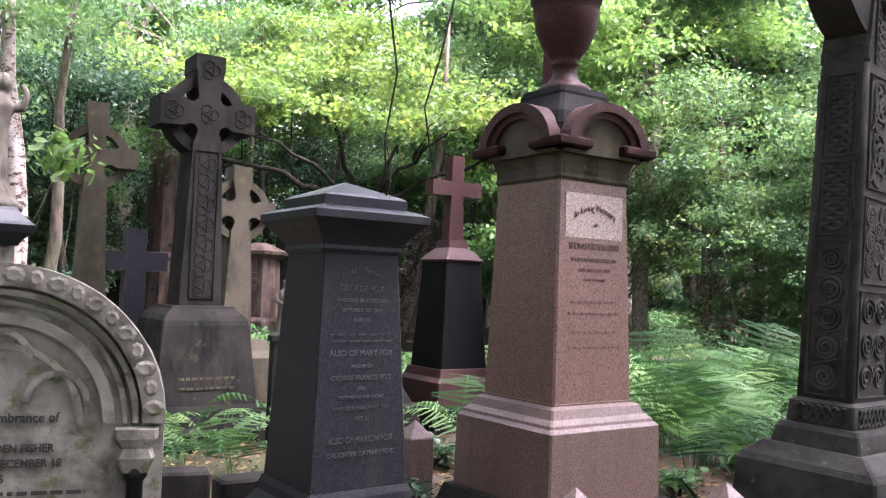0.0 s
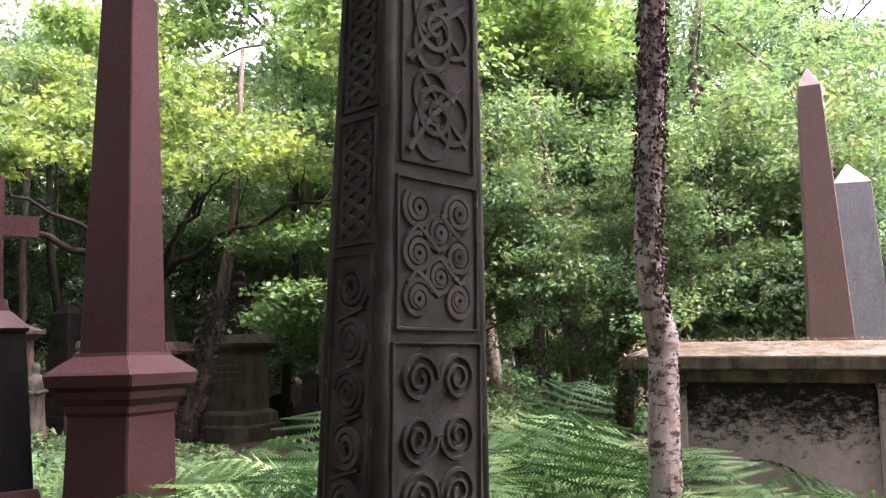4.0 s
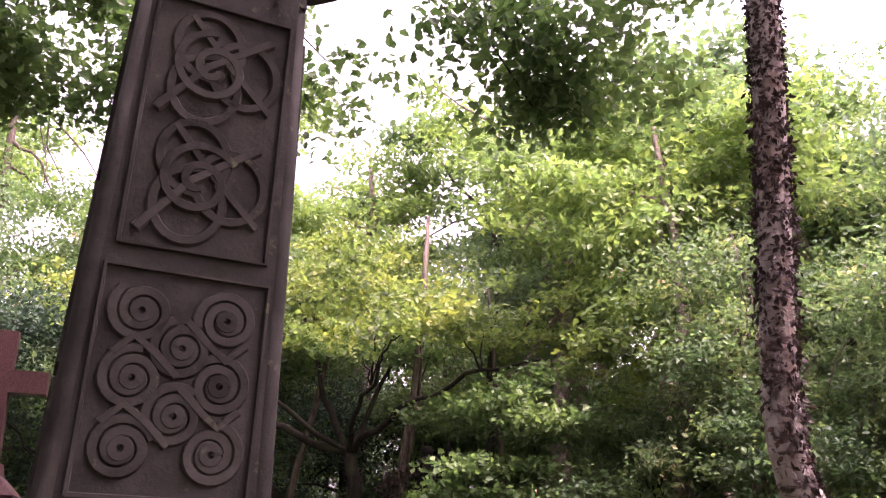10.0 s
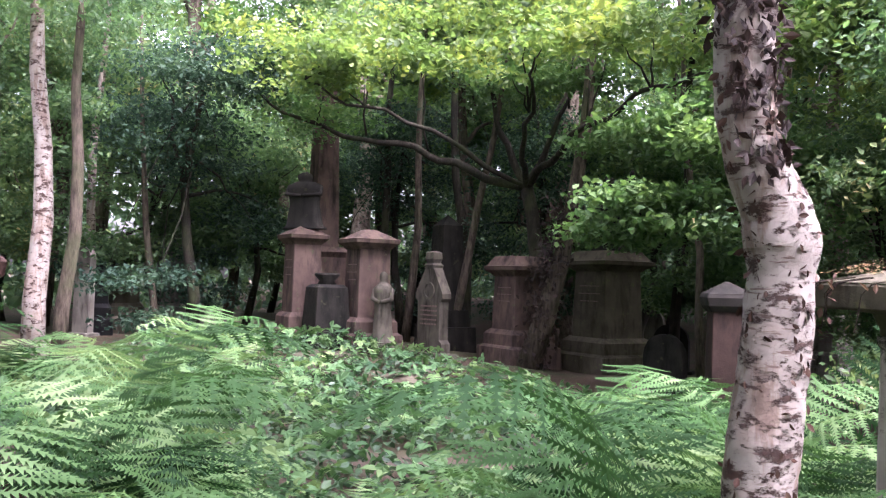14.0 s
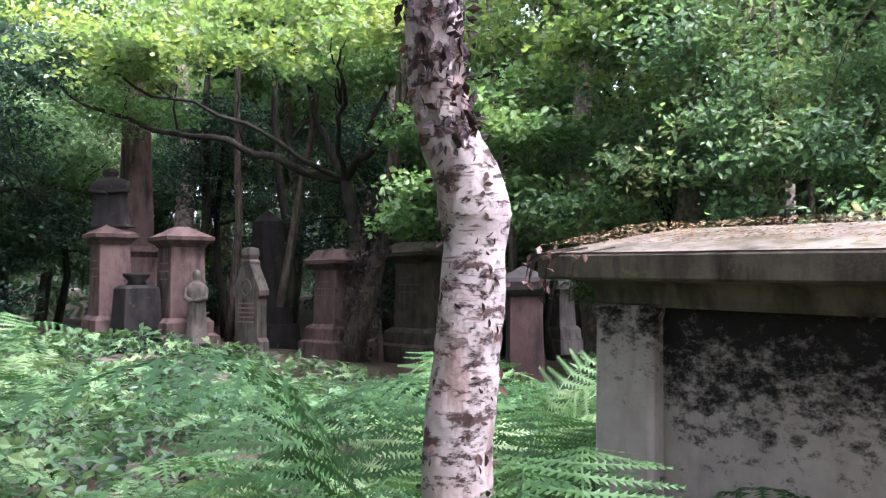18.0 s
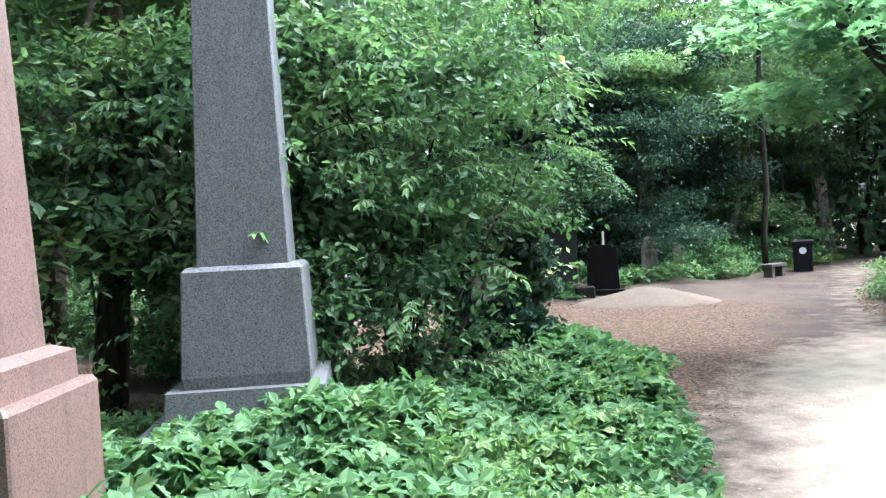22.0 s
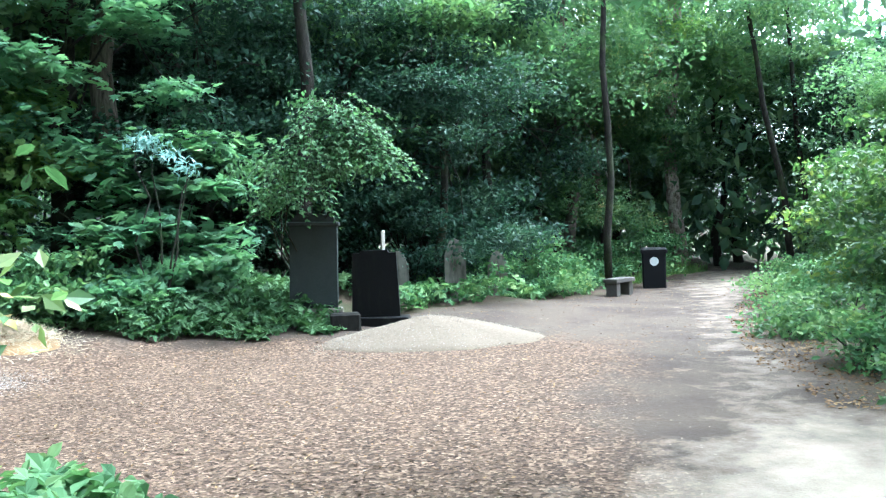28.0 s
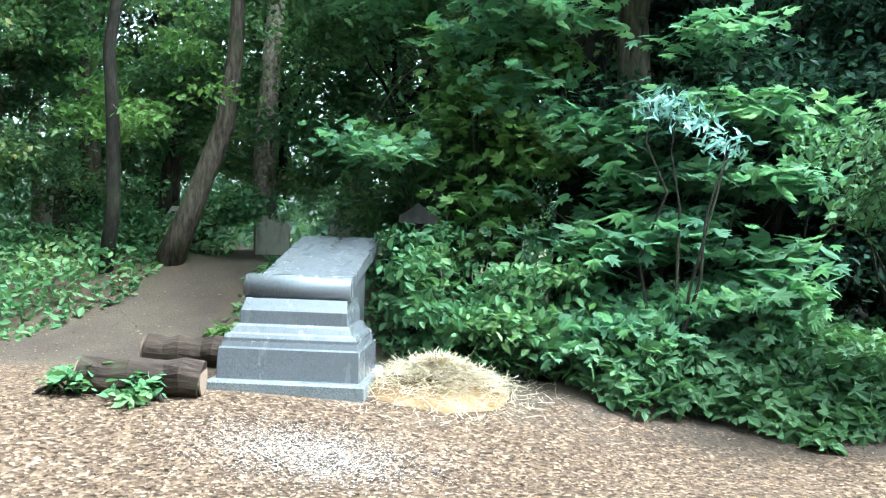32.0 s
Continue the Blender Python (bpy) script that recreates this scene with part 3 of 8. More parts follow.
def build_ground():
    xs = np.concatenate([np.linspace(-400, -30, 12), np.arange(-24, -9, 2.0), np.arange(-8, 30.1, 0.3), np.arange(32, 46, 3.0), np.linspace(50, 400, 12)])
    ys = np.concatenate([np.linspace(-400, -30, 12), np.arange(-24, -4, 2.0), np.arange(-3, 30.1, 0.3), np.arange(32, 46, 3.0), np.linspace(50, 400, 12)])
    nx, ny = len(xs), len(ys)
    verts = [(x, y, ground_height(x, y)) for y in ys for x in xs]
    ii = np.arange(nx * (ny - 1)).reshape(ny - 1, nx)[:, :-1].ravel()
    me = raw_mesh("ground", verts, np.stack([ii, ii + 1, ii + nx + 1, ii + nx], 1), True)
    trod, chip, sunlit_sand = [], [], []
    for x, y, _ in verts:
        if x < -10 or x > 32 or y < -6 or y > 32:
            trod.append(0.0), chip.append(0.0), sunlit_sand.append(0.0)
            continue
        e = edge_dist(x, y, CLEARING)
        trod.append(max(0.5 + e * 0.9, 0.95 - near_line(x, y, SIDE_TRACK) * 1.5))
        chip.append(0.5 + edge_dist(x, y, CHIPS) * 0.35 + 0.25 * noise.noise(Vector((x * 0.6, y * 0.6, 5))))
        # Painted sunlight on the way: full up to y 12, gone by 16.5.
        sunlit_sand.append(max((1.15 - near_line(x, y, WAY) * 0.42) * smooth01((16.5 - y) / 4.5), (0.34 + 0.16 * smooth01((y - 21.5) / 3)) - near_line(x, y, WAY) * 0.20))
    for nm, vals in (("trod", trod), ("chip", chip), ("sunlit_sand", sunlit_sand)):
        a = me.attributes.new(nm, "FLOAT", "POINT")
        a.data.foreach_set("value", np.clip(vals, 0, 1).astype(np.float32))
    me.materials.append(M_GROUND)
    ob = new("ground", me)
    return tagged(ob, "bare woodland soil, wood chips and a trodden sandy way, its sunlit stretch painted pale", "ground", kind="structure")


# ---------------- foliage ----------------
RNG = np.random.default_rng(7)
DIAMOND = (np.array([(0, 0, 0), (-0.27, 0.45, 0.05), (0, 1, -0.04), (0.27, 0.45, 0.05)]), [(0, 1, 2), (0, 2, 3)])
LANCE = (np.array([(0, 0, 0), (-0.13, 0.4, 0.03), (0, 1, -0.08), (0.13, 0.4, 0.03)]), [(0, 1, 2), (0, 2, 3)])
LANCE_WIDE = (np.array([(0, 0, 0), (-0.15, 0.28, 0.04), (-0.14, 0.6, 0.02), (0, 1, -0.12), (0.14, 0.6, 0.02), (0.15, 0.28, 0.04)]), [(0, 1, 2), (0, 2, 3), (0, 3, 4), (0, 4, 5)])
OVAL = (np.array([(0, 0, 0), (-0.22, 0.25, 0.03), (-0.26, 0.6, 0.04), (0, 1, -0.05), (0.26, 0.6, 0.04), (0.22, 0.25, 0.03)]), [(0, 1, 2), (0, 2, 3), (0, 3, 4), (0, 4, 5)])
OAKLEAF = (np.array([(0, 0, 0), (-0.12, 0.22, 0.02), (-0.26, 0.38, 0.03), (-0.18, 0.5, 0.02), (-0.33, 0.72, 0.04), (0, 1.0, -0.05), (0.33, 0.72, 0.04), (0.18, 0.5, 0.02), (0.26, 0.38, 0.03), (0.12, 0.22, 0.02)]),
           [(0, 1, 2), (0, 2, 3), (0, 3, 4), (0, 4, 5), (0, 5, 6), (0, 6, 7), (0, 7, 8), (0, 8, 9)])
PALM = (np.array([(0, 0, 0), (-0.30, 0.05, -0.02), (-0.55, 0.35, 0.03), (-0.27, 0.42, 0.02), (-0.40, 0.80, -0.02), (-0.14, 0.68, 0.03), (0, 1.05, -0.06), (0.14, 0.68, 0.03), (0.40, 0.80, -0.02), (0.27, 0.42, 0.02), (0.55, 0.35, 0.03), (0.30, 0.05, -0.02)]),
        [(0, i, i + 1) for i in range(1, 11)])


def trifoliate():
    """A bramble leaf: three pointed leaflets that meet on one stalk."""
    verts, tris = [(0.0, 0.0, 0.0)], []
    for ang, le, wd in ((0.0, 0.78, 0.27), (1.25, 0.62, 0.22), (-1.25, 0.62, 0.22)):
        n = len(verts)
        c, s = math.cos(ang), math.sin(ang)
        for px, py, pz in ((-wd, 0.34, 0.05), (-wd * 0.85, 0.62, 0.05), (0, 1.0, -0.08), (wd * 0.85, 0.62, 0.05), (wd, 0.34, 0.05)):
            qx, qy = px, py * le
            verts.append((qx * c - qy * s, qx * s + qy * c + 0.22 * (py > 0) * (ang == 0), pz))
        tris += [(0, n, n + 1), (0, n + 1, n + 2), (0, n + 2, n + 3), (0, n + 3, n + 4)]
    return np.array(verts), tris


TRIFOL = trifoliate()


def leaves(points, size, shape=DIAMOND, flat=0.6, droop=0.2, rng=RNG, yaw=None, pitch=None):
    """One leaf at every point: turned at random, more or less level, its size varied."""
    base, tris = shape
    n = len(points)
    if yaw is None:
        yaw = rng.uniform(0, 2 * np.pi, n)
    if pitch is None:
        pitch = rng.normal(-droop, (1 - flat) * 1.2 + 0.05, n)
    roll = rng.normal(0, (1 - flat) * 1.6 + 0.05, n)
    s = size * rng.uniform(0.6, 1.3, n)
    cy, sy, cp, sp, cr, sr = np.cos(yaw), np.sin(yaw), np.cos(pitch), np.sin(pitch), np.cos(roll), np.sin(roll)
    fwd = np.stack([-sy * cp, cy * cp, sp], 1)
    lev = np.stack([cy, sy, 0 * cy], 1)
    upv = np.cross(lev, fwd)
    right = lev * cr[:, None] + upv * sr[:, None]
    up = upv * cr[:, None] - lev * sr[:, None]
    verts = points[:, None] + s[:, None, None] * (base[None, :, 0, None] * right[:, None] + base[None, :, 1, None] * fwd[:, None] + base[None, :, 2, None] * up[:, None])
    tris = np.asarray(tris)[None] + (np.arange(n) * len(base))[:, None, None]
    return verts.reshape(-1, 3), tris.reshape(-1, 3)


def clumps(blobs, n_clump, per, spread, rng=RNG, shell=0.55, layer=0.38):
    """Points in twig-sized clumps, gathered on level boughs through ellipsoids (x, y, z, rx, ry, rz), thicker to the outside, with gaps."""
    blobs = np.asarray(blobs, float)
    w = (blobs[:, 3] * blobs[:, 4] * blobs[:, 5]) ** 0.7
    n_bough = max(1, n_clump // 6)
    pick = rng.choice(len(blobs), n_bough, p=w / w.sum())
    d = rng.normal(size=(n_bough, 3))
    d /= np.linalg.norm(d, axis=1)[:, None]
    r = shell + (1 - shell) * rng.random(n_bough) ** 0.7
    r *= rng.uniform(0.7, 1.12, n_bough)
    bough = blobs[pick, :3] + d * r[:, None] * blobs[pick, 3:]
    reach = np.clip(0.26 * np.minimum(blobs[pick, 3], blobs[pick, 4]), 0.06, 0.5)
    own = rng.integers(0, n_bough, n_clump)
    step = np.clip(rng.normal(size=(n_clump, 3)), -1.8, 1.8) * reach[own][:, None]
    step[:, 2] = step[:, 2] * 0.22 - 0.18 * np.hypot(step[:, 0], step[:, 1])
    c = bough[own] + step
    off = np.clip(rng.normal(size=(n_clump, per, 3)), -1.7, 1.7) * spread * np.array([1, 1, layer])
    return (c[:, None] + off).reshape(-1, 3), c


def sprays(starts, heads, length, n_leaf, size, shape, rng, sag=0.5, rise=0.5):
    """Arching shoots with leaves set in two ranks: leaf mesh data, and the stems as a Geo."""
    pts, yaw, pitch, stems = [], [], [], Geo()
    for (x, y, z), head in zip(starts, heads):
        le = length * rng.uniform(0.6, 1.25)
        up = rise * rng.uniform(0.5, 1.3)
        line = []
        for k in range(n_leaf + 1):
            f = k / n_leaf
            line.append((x + le * f * math.cos(head), y + le * f * math.sin(head), z + le * (up * f - sag * f * f)))
        stems.tube(line, [0.006 * (1 - 0.8 * k / n_leaf) + 0.001 for k in range(n_leaf + 1)], 4)
        for k in range(2, n_leaf + 1):
            for sd in (-1, 1):
                pts.append(line[k])
                yaw.append(head - math.pi / 2 + sd * rng.uniform(0.5, 1.0) * (0.4 if k == n_leaf else 1))
                pitch.append(rng.normal(-0.45, 0.25))
    v, t = leaves(np.array(pts), size, shape, 0.75, 0.2, rng, np.array(yaw), np.array(pitch))
    return v, t, stems


def foliage(name, blobs, n_clump, per, spread, size, shape=DIAMOND, flat=0.6, droop=0.2, seed=1, shell=0.55, layer=0.38):
    rng = np.random.default_rng(seed)
    pts, c = clumps(blobs, n_clump, per, spread, rng, shell, layer)
    v, t = leaves(pts, size, shape, flat, droop, rng)
    return raw_mesh(name, v, t), c


def limbs_to(geo, start, targets, r0, seed=0, sag=0.15):
    """Branches that leave the trunk and bend towards the clumps of the crown."""
    rnd = random.Random(seed)
    for tx, ty, tz in targets:
        a, b = Vector(start), Vector((tx, ty, tz))
        le = (b - a).length
        pts = []
        for k in range(6):
            f = k / 5
            p = a.lerp(b, f)
            p += Vector((rnd.uniform(-1, 1), rnd.uniform(-1, 1), rnd.uniform(-1, 1))) * le * 0.05 * math.sin(f * math.pi)
            p.z += sag * le * math.sin(f * math.pi) * 0.6
            pts.append(p)
        geo.tube(pts, [r0 * (1 - 0.8 * k / 5) for k in range(6)], 5, 0.2, rnd.random())


def tree(name, x, y, trunk_pts, radii, blobs, n_clump, per, spread, size, bark_mat, leafm, label, shape=DIAMOND, limbs=8, seed=1, flat=0.6, shell=0.55, limb_r=None, group="", limb_from=None):
    """A tree: tapered trunk, limbs bent towards the crown, and a crown of single leaves in clumps."""
    z = hills(x, y) - 0.06
    ob = thing(name, x, y, z, 0, label, "tree", group)
    g = Geo().tube(trunk_pts, radii, 12, 0.12, seed)
    part("trunk", g, bark_mat, ob, smooth=True)
    me, c = foliage("crown", blobs, n_clump, per, spread, size, shape, flat, 0.2, seed, shell)
    if limbs:
        rnd = random.Random(seed)
        for k in range(limbs):
            g = Geo()
            f = 0.45 + 0.55 * k / limbs if limb_from is None else limb_from
            i = min(int(f * (len(trunk_pts) - 1)), len(trunk_pts) - 2)
            limbs_to(g, Vector(trunk_pts[i]).lerp(Vector(trunk_pts[i + 1]), f * (len(trunk_pts) - 1) - i), [tuple(c[rnd.randrange(len(c))])], limb_r or radii[i] * 0.5, seed * 31 + k)
            part("limb", g, bark_mat, ob, smooth=True)
    part("crown", me, leafm, ob)
    return ob


def bush(name, x, y, blobs, n_clump, per, spread, size, leafm, label, shape=DIAMOND, stems=6, seed=1, flat=0.55, shell=0.5, category="shrub", barkm=None, droop=0.2):
    z = hills(x, y) - 0.03
    ob = thing(name, x, y, z, 0, label, category)
    me, c = foliage("leaves", blobs, n_clump, per, spread, size, shape, flat, droop, seed, shell)
    rnd = random.Random(seed)
    for k in range(stems):
        g = Geo()
        limbs_to(g, (rnd.uniform(-0.15, 0.15), rnd.uniform(-0.15, 0.15), 0.0), [tuple(c[rnd.randrange(len(c))])], 0.022, seed * 17 + k, 0.1)
        part("stem", g, barkm or M_BARKD, ob, smooth=True)
    part("foliage", me, leafm, ob)
    return ob


def frond_mesh(seed, length=0.95):
    """One bracken frond along +x: an arching stalk with paired pinnae, each cut into separate leaflets."""
    rng = np.random.default_rng(seed)
    V, T = [], []
    n = 0
    le = length * rng.uniform(0.85, 1.15)
    rise = rng.uniform(1.0, 1.5)
    s = np.array([0, 1.0, 0])
    m = 21
    f = np.linspace(0, 1, m)
    path = np.array([1.0, 0, 0])[None] * (le * f[:, None] * (0.45 + 0.55 * f[:, None])) + np.array([0, 0, 1])[None] * (le * rise * (1.35 * f - 1.0 * f ** 2.3))[:, None]
    path[:, 1] += 0.05 * le * np.sin(f * 3 + seed)
    for i in range(m - 1):
        w = 0.005 * (1 - f[i]) + 0.0015
        V += [path[i] - s * w, path[i] + s * w, path[i + 1] + s * w, path[i + 1] - s * w]
        T += [(n, n + 1, n + 2), (n, n + 2, n + 3)]
        n += 4
    for i in range(5, m):
        wid = le * 0.36 * min(1.0, (1.03 - f[i]) * 1.6) ** 0.9
        along = path[i] - path[i - 1]
        gap = np.linalg.norm(along)
        along /= gap
        for sd in (-1, 1):
            tip = s * sd * wid + along * wid * rng.uniform(0.3, 0.5) + np.array([0, 0, -0.3 * wid + rng.normal(0, 0.03)])
            pw = gap * 0.09
            root, end = path[i], path[i] + tip
            lift = np.array([0, 0, 0.004])
            V += [root - along * pw + lift, root + along * pw + lift, end + lift]
            T += [(n, n + 1, n + 2)]
            n += 3
            k = max(4, int(16 * wid / (le * 0.36)))
            for q in range(k):
                a = (q + 0.3) / (k + 0.4)
                tl = gap * 0.44 * (1 - 0.72 * a) * rng.uniform(0.8, 1.1) + 0.003
                p0 = root + tip * a
                st = tip * (0.42 / k)
                for sg in (-1, 1):
                    V += [p0 - st, p0 + st, p0 + along * sg * tl + tip * 0.06]
                    T += [(n, n + 1, n + 2)]
                    n += 3
    return raw_mesh("frond", np.array(V), np.array(T))

# ---------------- monuments ----------------
def lettering(text, size, x, y, z, parent, material, squash=1.0, bend=0.0, weight=0.0):
    """A line of cut letters on a face that looks towards -y."""
    cu = bpy.data.curves.new("letters", "FONT")
    cu.body, cu.size, cu.align_x, cu.extrude, cu.offset = text, size, "CENTER", 0.002, size * weight
    tmp = bpy.data.objects.new("letters", cu)
    scene.collection.objects.link(tmp)
    me = bpy.data.meshes.new_from_object(tmp.evaluated_get(bpy.context.evaluated_depsgraph_get()))
    bpy.data.objects.remove(tmp)
    ob = new("inscription", me)
    me.materials.append(material)
    ob.parent = parent
    co = np.empty(len(me.vertices) * 3, np.float32)
    me.vertices.foreach_get("co", co)
    co = co.reshape(-1, 3)
    half = max(abs(co[:, 0]).max(), 0.01)
    co[:, 1] -= bend * (co[:, 0] / half) ** 2
    me.vertices.foreach_set("co", co.ravel())
    ob.matrix_local = Matrix.Translation((x, y, z)) @ Matrix.Rotation(radians(90), 4, "X") @ Matrix.Diagonal((squash, 1, 1, 1))
    return ob


def bars(lines, y_of, parent, material, seed=1, h=0.012):
    """Rows of worn writing too faint to read: short bars. lines: (z, half width)."""
    rnd = random.Random(seed)
    g = Geo()
    for z, hw in lines:
        x = -hw
        while x < hw:
            w = rnd.uniform(0.02, 0.06)
            y = y_of(z)
            g.box(x, min(x + w, hw), y - 0.0025, y + 0.004, z - h / 2, z + h / 2, 0.001)
            x += w + 0.014
    ob = part("worn_writing", g, material, parent, "faint worn rows of lettering")
    return tagged(ob, kind="stuff")


def put(name, x, y, rz, label, category, group="", lift=0.0, rx=0, ry=0):
    return thing(name, x, y, hills(x, y) - 0.04 + lift, rz, label, category, group, rx, ry)


def pedestal(name, x, y, rz, label, mat, base, shaft, cap, group="", mat_base=None, mat_cap=None, rx=0, ry=0, writing=None, wseed=1, zoff=0.0):
    """A pedestal tomb: stepped base, tapered die, moulded cap. Levels are (z, half width, half depth)."""
    ob = put(name, x, y, rz, label, "gravestone", group, zoff, rx, ry)
    part("base", Geo().loft(base, 0.01), mat_base or mat, ob)
    part("die", Geo().loft(shaft, 0.008), mat, ob)
    part("cap", Geo().loft(cap, 0.01), mat_cap or mat, ob)
    if writing:
        (z0, a), (z1, b) = (shaft[0][0], shaft[0][2]), (shaft[-1][0], shaft[-1][2])
        bars(writing, lambda z: -(a + (b - a) * (z - z0) / (z1 - z0)) - 0.001, ob, M_LETTER if mat in (M_DARK, M_BLACK) else M_LETTERD, wseed)
    return ob


def sq(levels):
    return [(z, h, h) for z, h in levels]


def cross_outline(span, top, bottom, arm, cz, wb, flare=0.0, bite=0.0):
    """Half-turn of a cross in x and z: arms at cz, each arm's half height, shaft half width wb at the foot."""
    right = [(wb, bottom), (arm * 1.05, cz - arm * 2.2)]
    if bite:
        cx, r = arm + bite * 0.55, bite
        right += [(cx + r * math.cos(radians(a)), cz - cx + r * math.sin(radians(a))) for a in range(200, 60, -20)]
    right += [(arm + bite * 1.6, cz - arm), (span * 0.74, cz - arm - flare * 0.2), (span * 0.76, cz - arm - flare), (span, cz - arm - flare), (span, cz + arm + flare), (span * 0.76, cz + arm + flare), (span * 0.74, cz + arm + flare * 0.2), (arm + bite * 1.6, cz + arm)]
    if bite:
        right += [(cx + r * math.cos(radians(a)), cz + cx + r * math.sin(radians(a))) for a in range(-60, -200, -20)]
    else:
        right += [(arm, cz + arm)]
    right += [(arm, cz + (top - cz) * 0.72), (arm + flare, cz + (top - cz) * 0.74), (arm + flare, top)]
    return right + [(-px, pz) for px, pz in reversed(right)]


def celtic_cross(name, x, y, rz, label, mat, z0, cz, top, span, arm, wb, depth, r0, r1, base, lift=0.0, ry=0, flare=0.02, bite=0.05, mat_base=None, carved=False):
    """A wheel-headed cross on a stepped base."""
    ob = put(name, x, y, rz, label, "cross", "", lift, 0, ry)
    part("base", Geo().loft(base, 0.012), mat_base or mat, ob)
    part("cross_shaft", Geo().ext(cross_outline(span, top, z0, arm, cz, wb, flare, bite), -depth / 2, depth / 2), mat, ob)
    d = depth * 0.34
    part("wheel", Geo().ring(r0, r1, -d, d, cz), mat, ob)
    if carved:
        rim = part("carved_front", Geo().strap(border(-arm * 0.85, arm * 0.85, z0 + 0.08, cz - 0.30), 0.014, 0.010, lambda u, v, h: (u, -depth / 2 - h, v)), mat, ob)
        g = Straps(rim, mat)
        for k in range(7):
            zz = z0 + 0.18 + k * (cz - 0.42 - z0) / 7
            g.strap(knot(0, zz, arm * 0.72, 0.09, 2, 3, 60), 0.014, 0.005, lambda u, v, h: (u, -depth / 2 - h, v))
        for su, sv in ((0, 0.36), (-0.28, 0), (0.28, 0), (0, 0)):
            g.strap(knot(su, cz + sv, arm * 0.7, arm * 0.7, 2, 3, 50), 0.014, 0.006, lambda u, v, h: (u, -depth / 2 - h, v))
        bars([(0.86 - 0.075 * i, 0.22) for i in range(6)], lambda z: -0.42 + 0.17 * (z - 0.38), ob, M_BROWNST, 6, 0.02)
    return ob


# -- small interlace and spiral reliefs --
def spiral(u, v, r, turns, start, sense=1, n=36):
    return [(u + r * (1 - 0.85 * k / n) * math.cos(start + sense * turns * 2 * math.pi * k / n), v + r * (1 - 0.85 * k / n) * math.sin(start + sense * turns * 2 * math.pi * k / n)) for k in range(n + 1)]


def plait(u0, u1, v0, v1, waves, strands=3, n=60):
    out = []
    for s in range(strands):
        ph = 2 * math.pi * s / strands
        out.append([((u0 + u1) / 2 + (u1 - u0) / 2 * math.sin(2 * math.pi * waves * k / n + ph), v0 + (v1 - v0) * k / n) for k in range(n + 1)])
    return out


def knot(u, v, ru, rv, p=2, q=3, n=90):
    return [(u + ru * (0.62 + 0.38 * math.cos(q * a)) * math.cos(p * a), v + rv * (0.62 + 0.38 * math.cos(q * a)) * math.sin(p * a)) for a in (2 * math.pi * k / n for k in range(n + 1))]


def border(u0, u1, v0, v1):
    return [(u0, v0), (u1, v0), (u1, v1), (u0, v1), (u0, v0)]


# ============ the burial ground by the start ============
def fox_stone():
    ob = put("granite_pedestal", -3.33, 1.78, 38, "dark grey granite pedestal tomb with pyramid cap and pale lettering", "gravestone", lift=-0.26)
    part("base", Geo().loft(sq([(0, 0.36), (0.50, 0.35), (0.52, 0.335), (0.60, 0.275), (0.64, 0.27), (0.67, 0.258)]), 0.008), M_DARK, ob)
    part("die", Geo().loft(sq([(0.67, 0.252), (1.74, 0.196)]), 0.006), M_DARK, ob)
    part("cap", Geo().loft(sq([(1.74, 0.205), (1.755, 0.212), (1.775, 0.208), (1.80, 0.225), (1.85, 0.262), (1.885, 0.298), (1.89, 0.305), (1.925, 0.305), (1.945, 0.26), (1.955, 0.222)]), 0.006), M_DARK, ob)
    part("pyramid", Geo().loft(sq([(1.955, 0.222), (2.0, 0.222), (2.015, 0.20), (2.09, 0.004)]), 0.004), M_DARK, ob)

    def face(z):
        return -(0.252 - 0.056 * (z - 0.67) / 1.07) - 0.002

    rows = [(1.655, 0.030, "Sacred In Memory"), (1.565, 0.040, "GEORGE FOX"), (1.515, 0.024, "WHO DIED IN SCOTLAND"), (1.47, 0.024, "SEPTEMBER 1ST 1889"), (1.425, 0.024, "AGED 66"),
            (1.27, 0.038, "ALSO OF MARY FOX"), (1.215, 0.022, "WIDOW OF"), (1.16, 0.032, "GEORGE FRANCIS FOX"), (1.115, 0.022, "AND"), (1.075, 0.022, "MOTHER OF THE ABOVE"), (1.025, 0.024, "WHO DIED MARCH 1ST 1900"), (0.98, 0.022, "AGED 83"),
            (0.88, 0.040, "ALSO OF MARION FOX"), (0.82, 0.030, "DAUGHTER OF MARY FOX")]
    for z, s, text in rows:
        lettering(text, s, 0.0, face(z), z, ob, M_LETTER, min(0.95, 0.36 / (len(text) * s * 0.62)), 0.03 if z > 1.6 else 0.0)
    bars([(1.365, 0.17), (1.335, 0.16)], face, ob, M_SLATE, 3, 0.009)
    bars([(0.42, 0.22)], lambda z: -0.356, ob, M_LETTER, 4, 0.014)


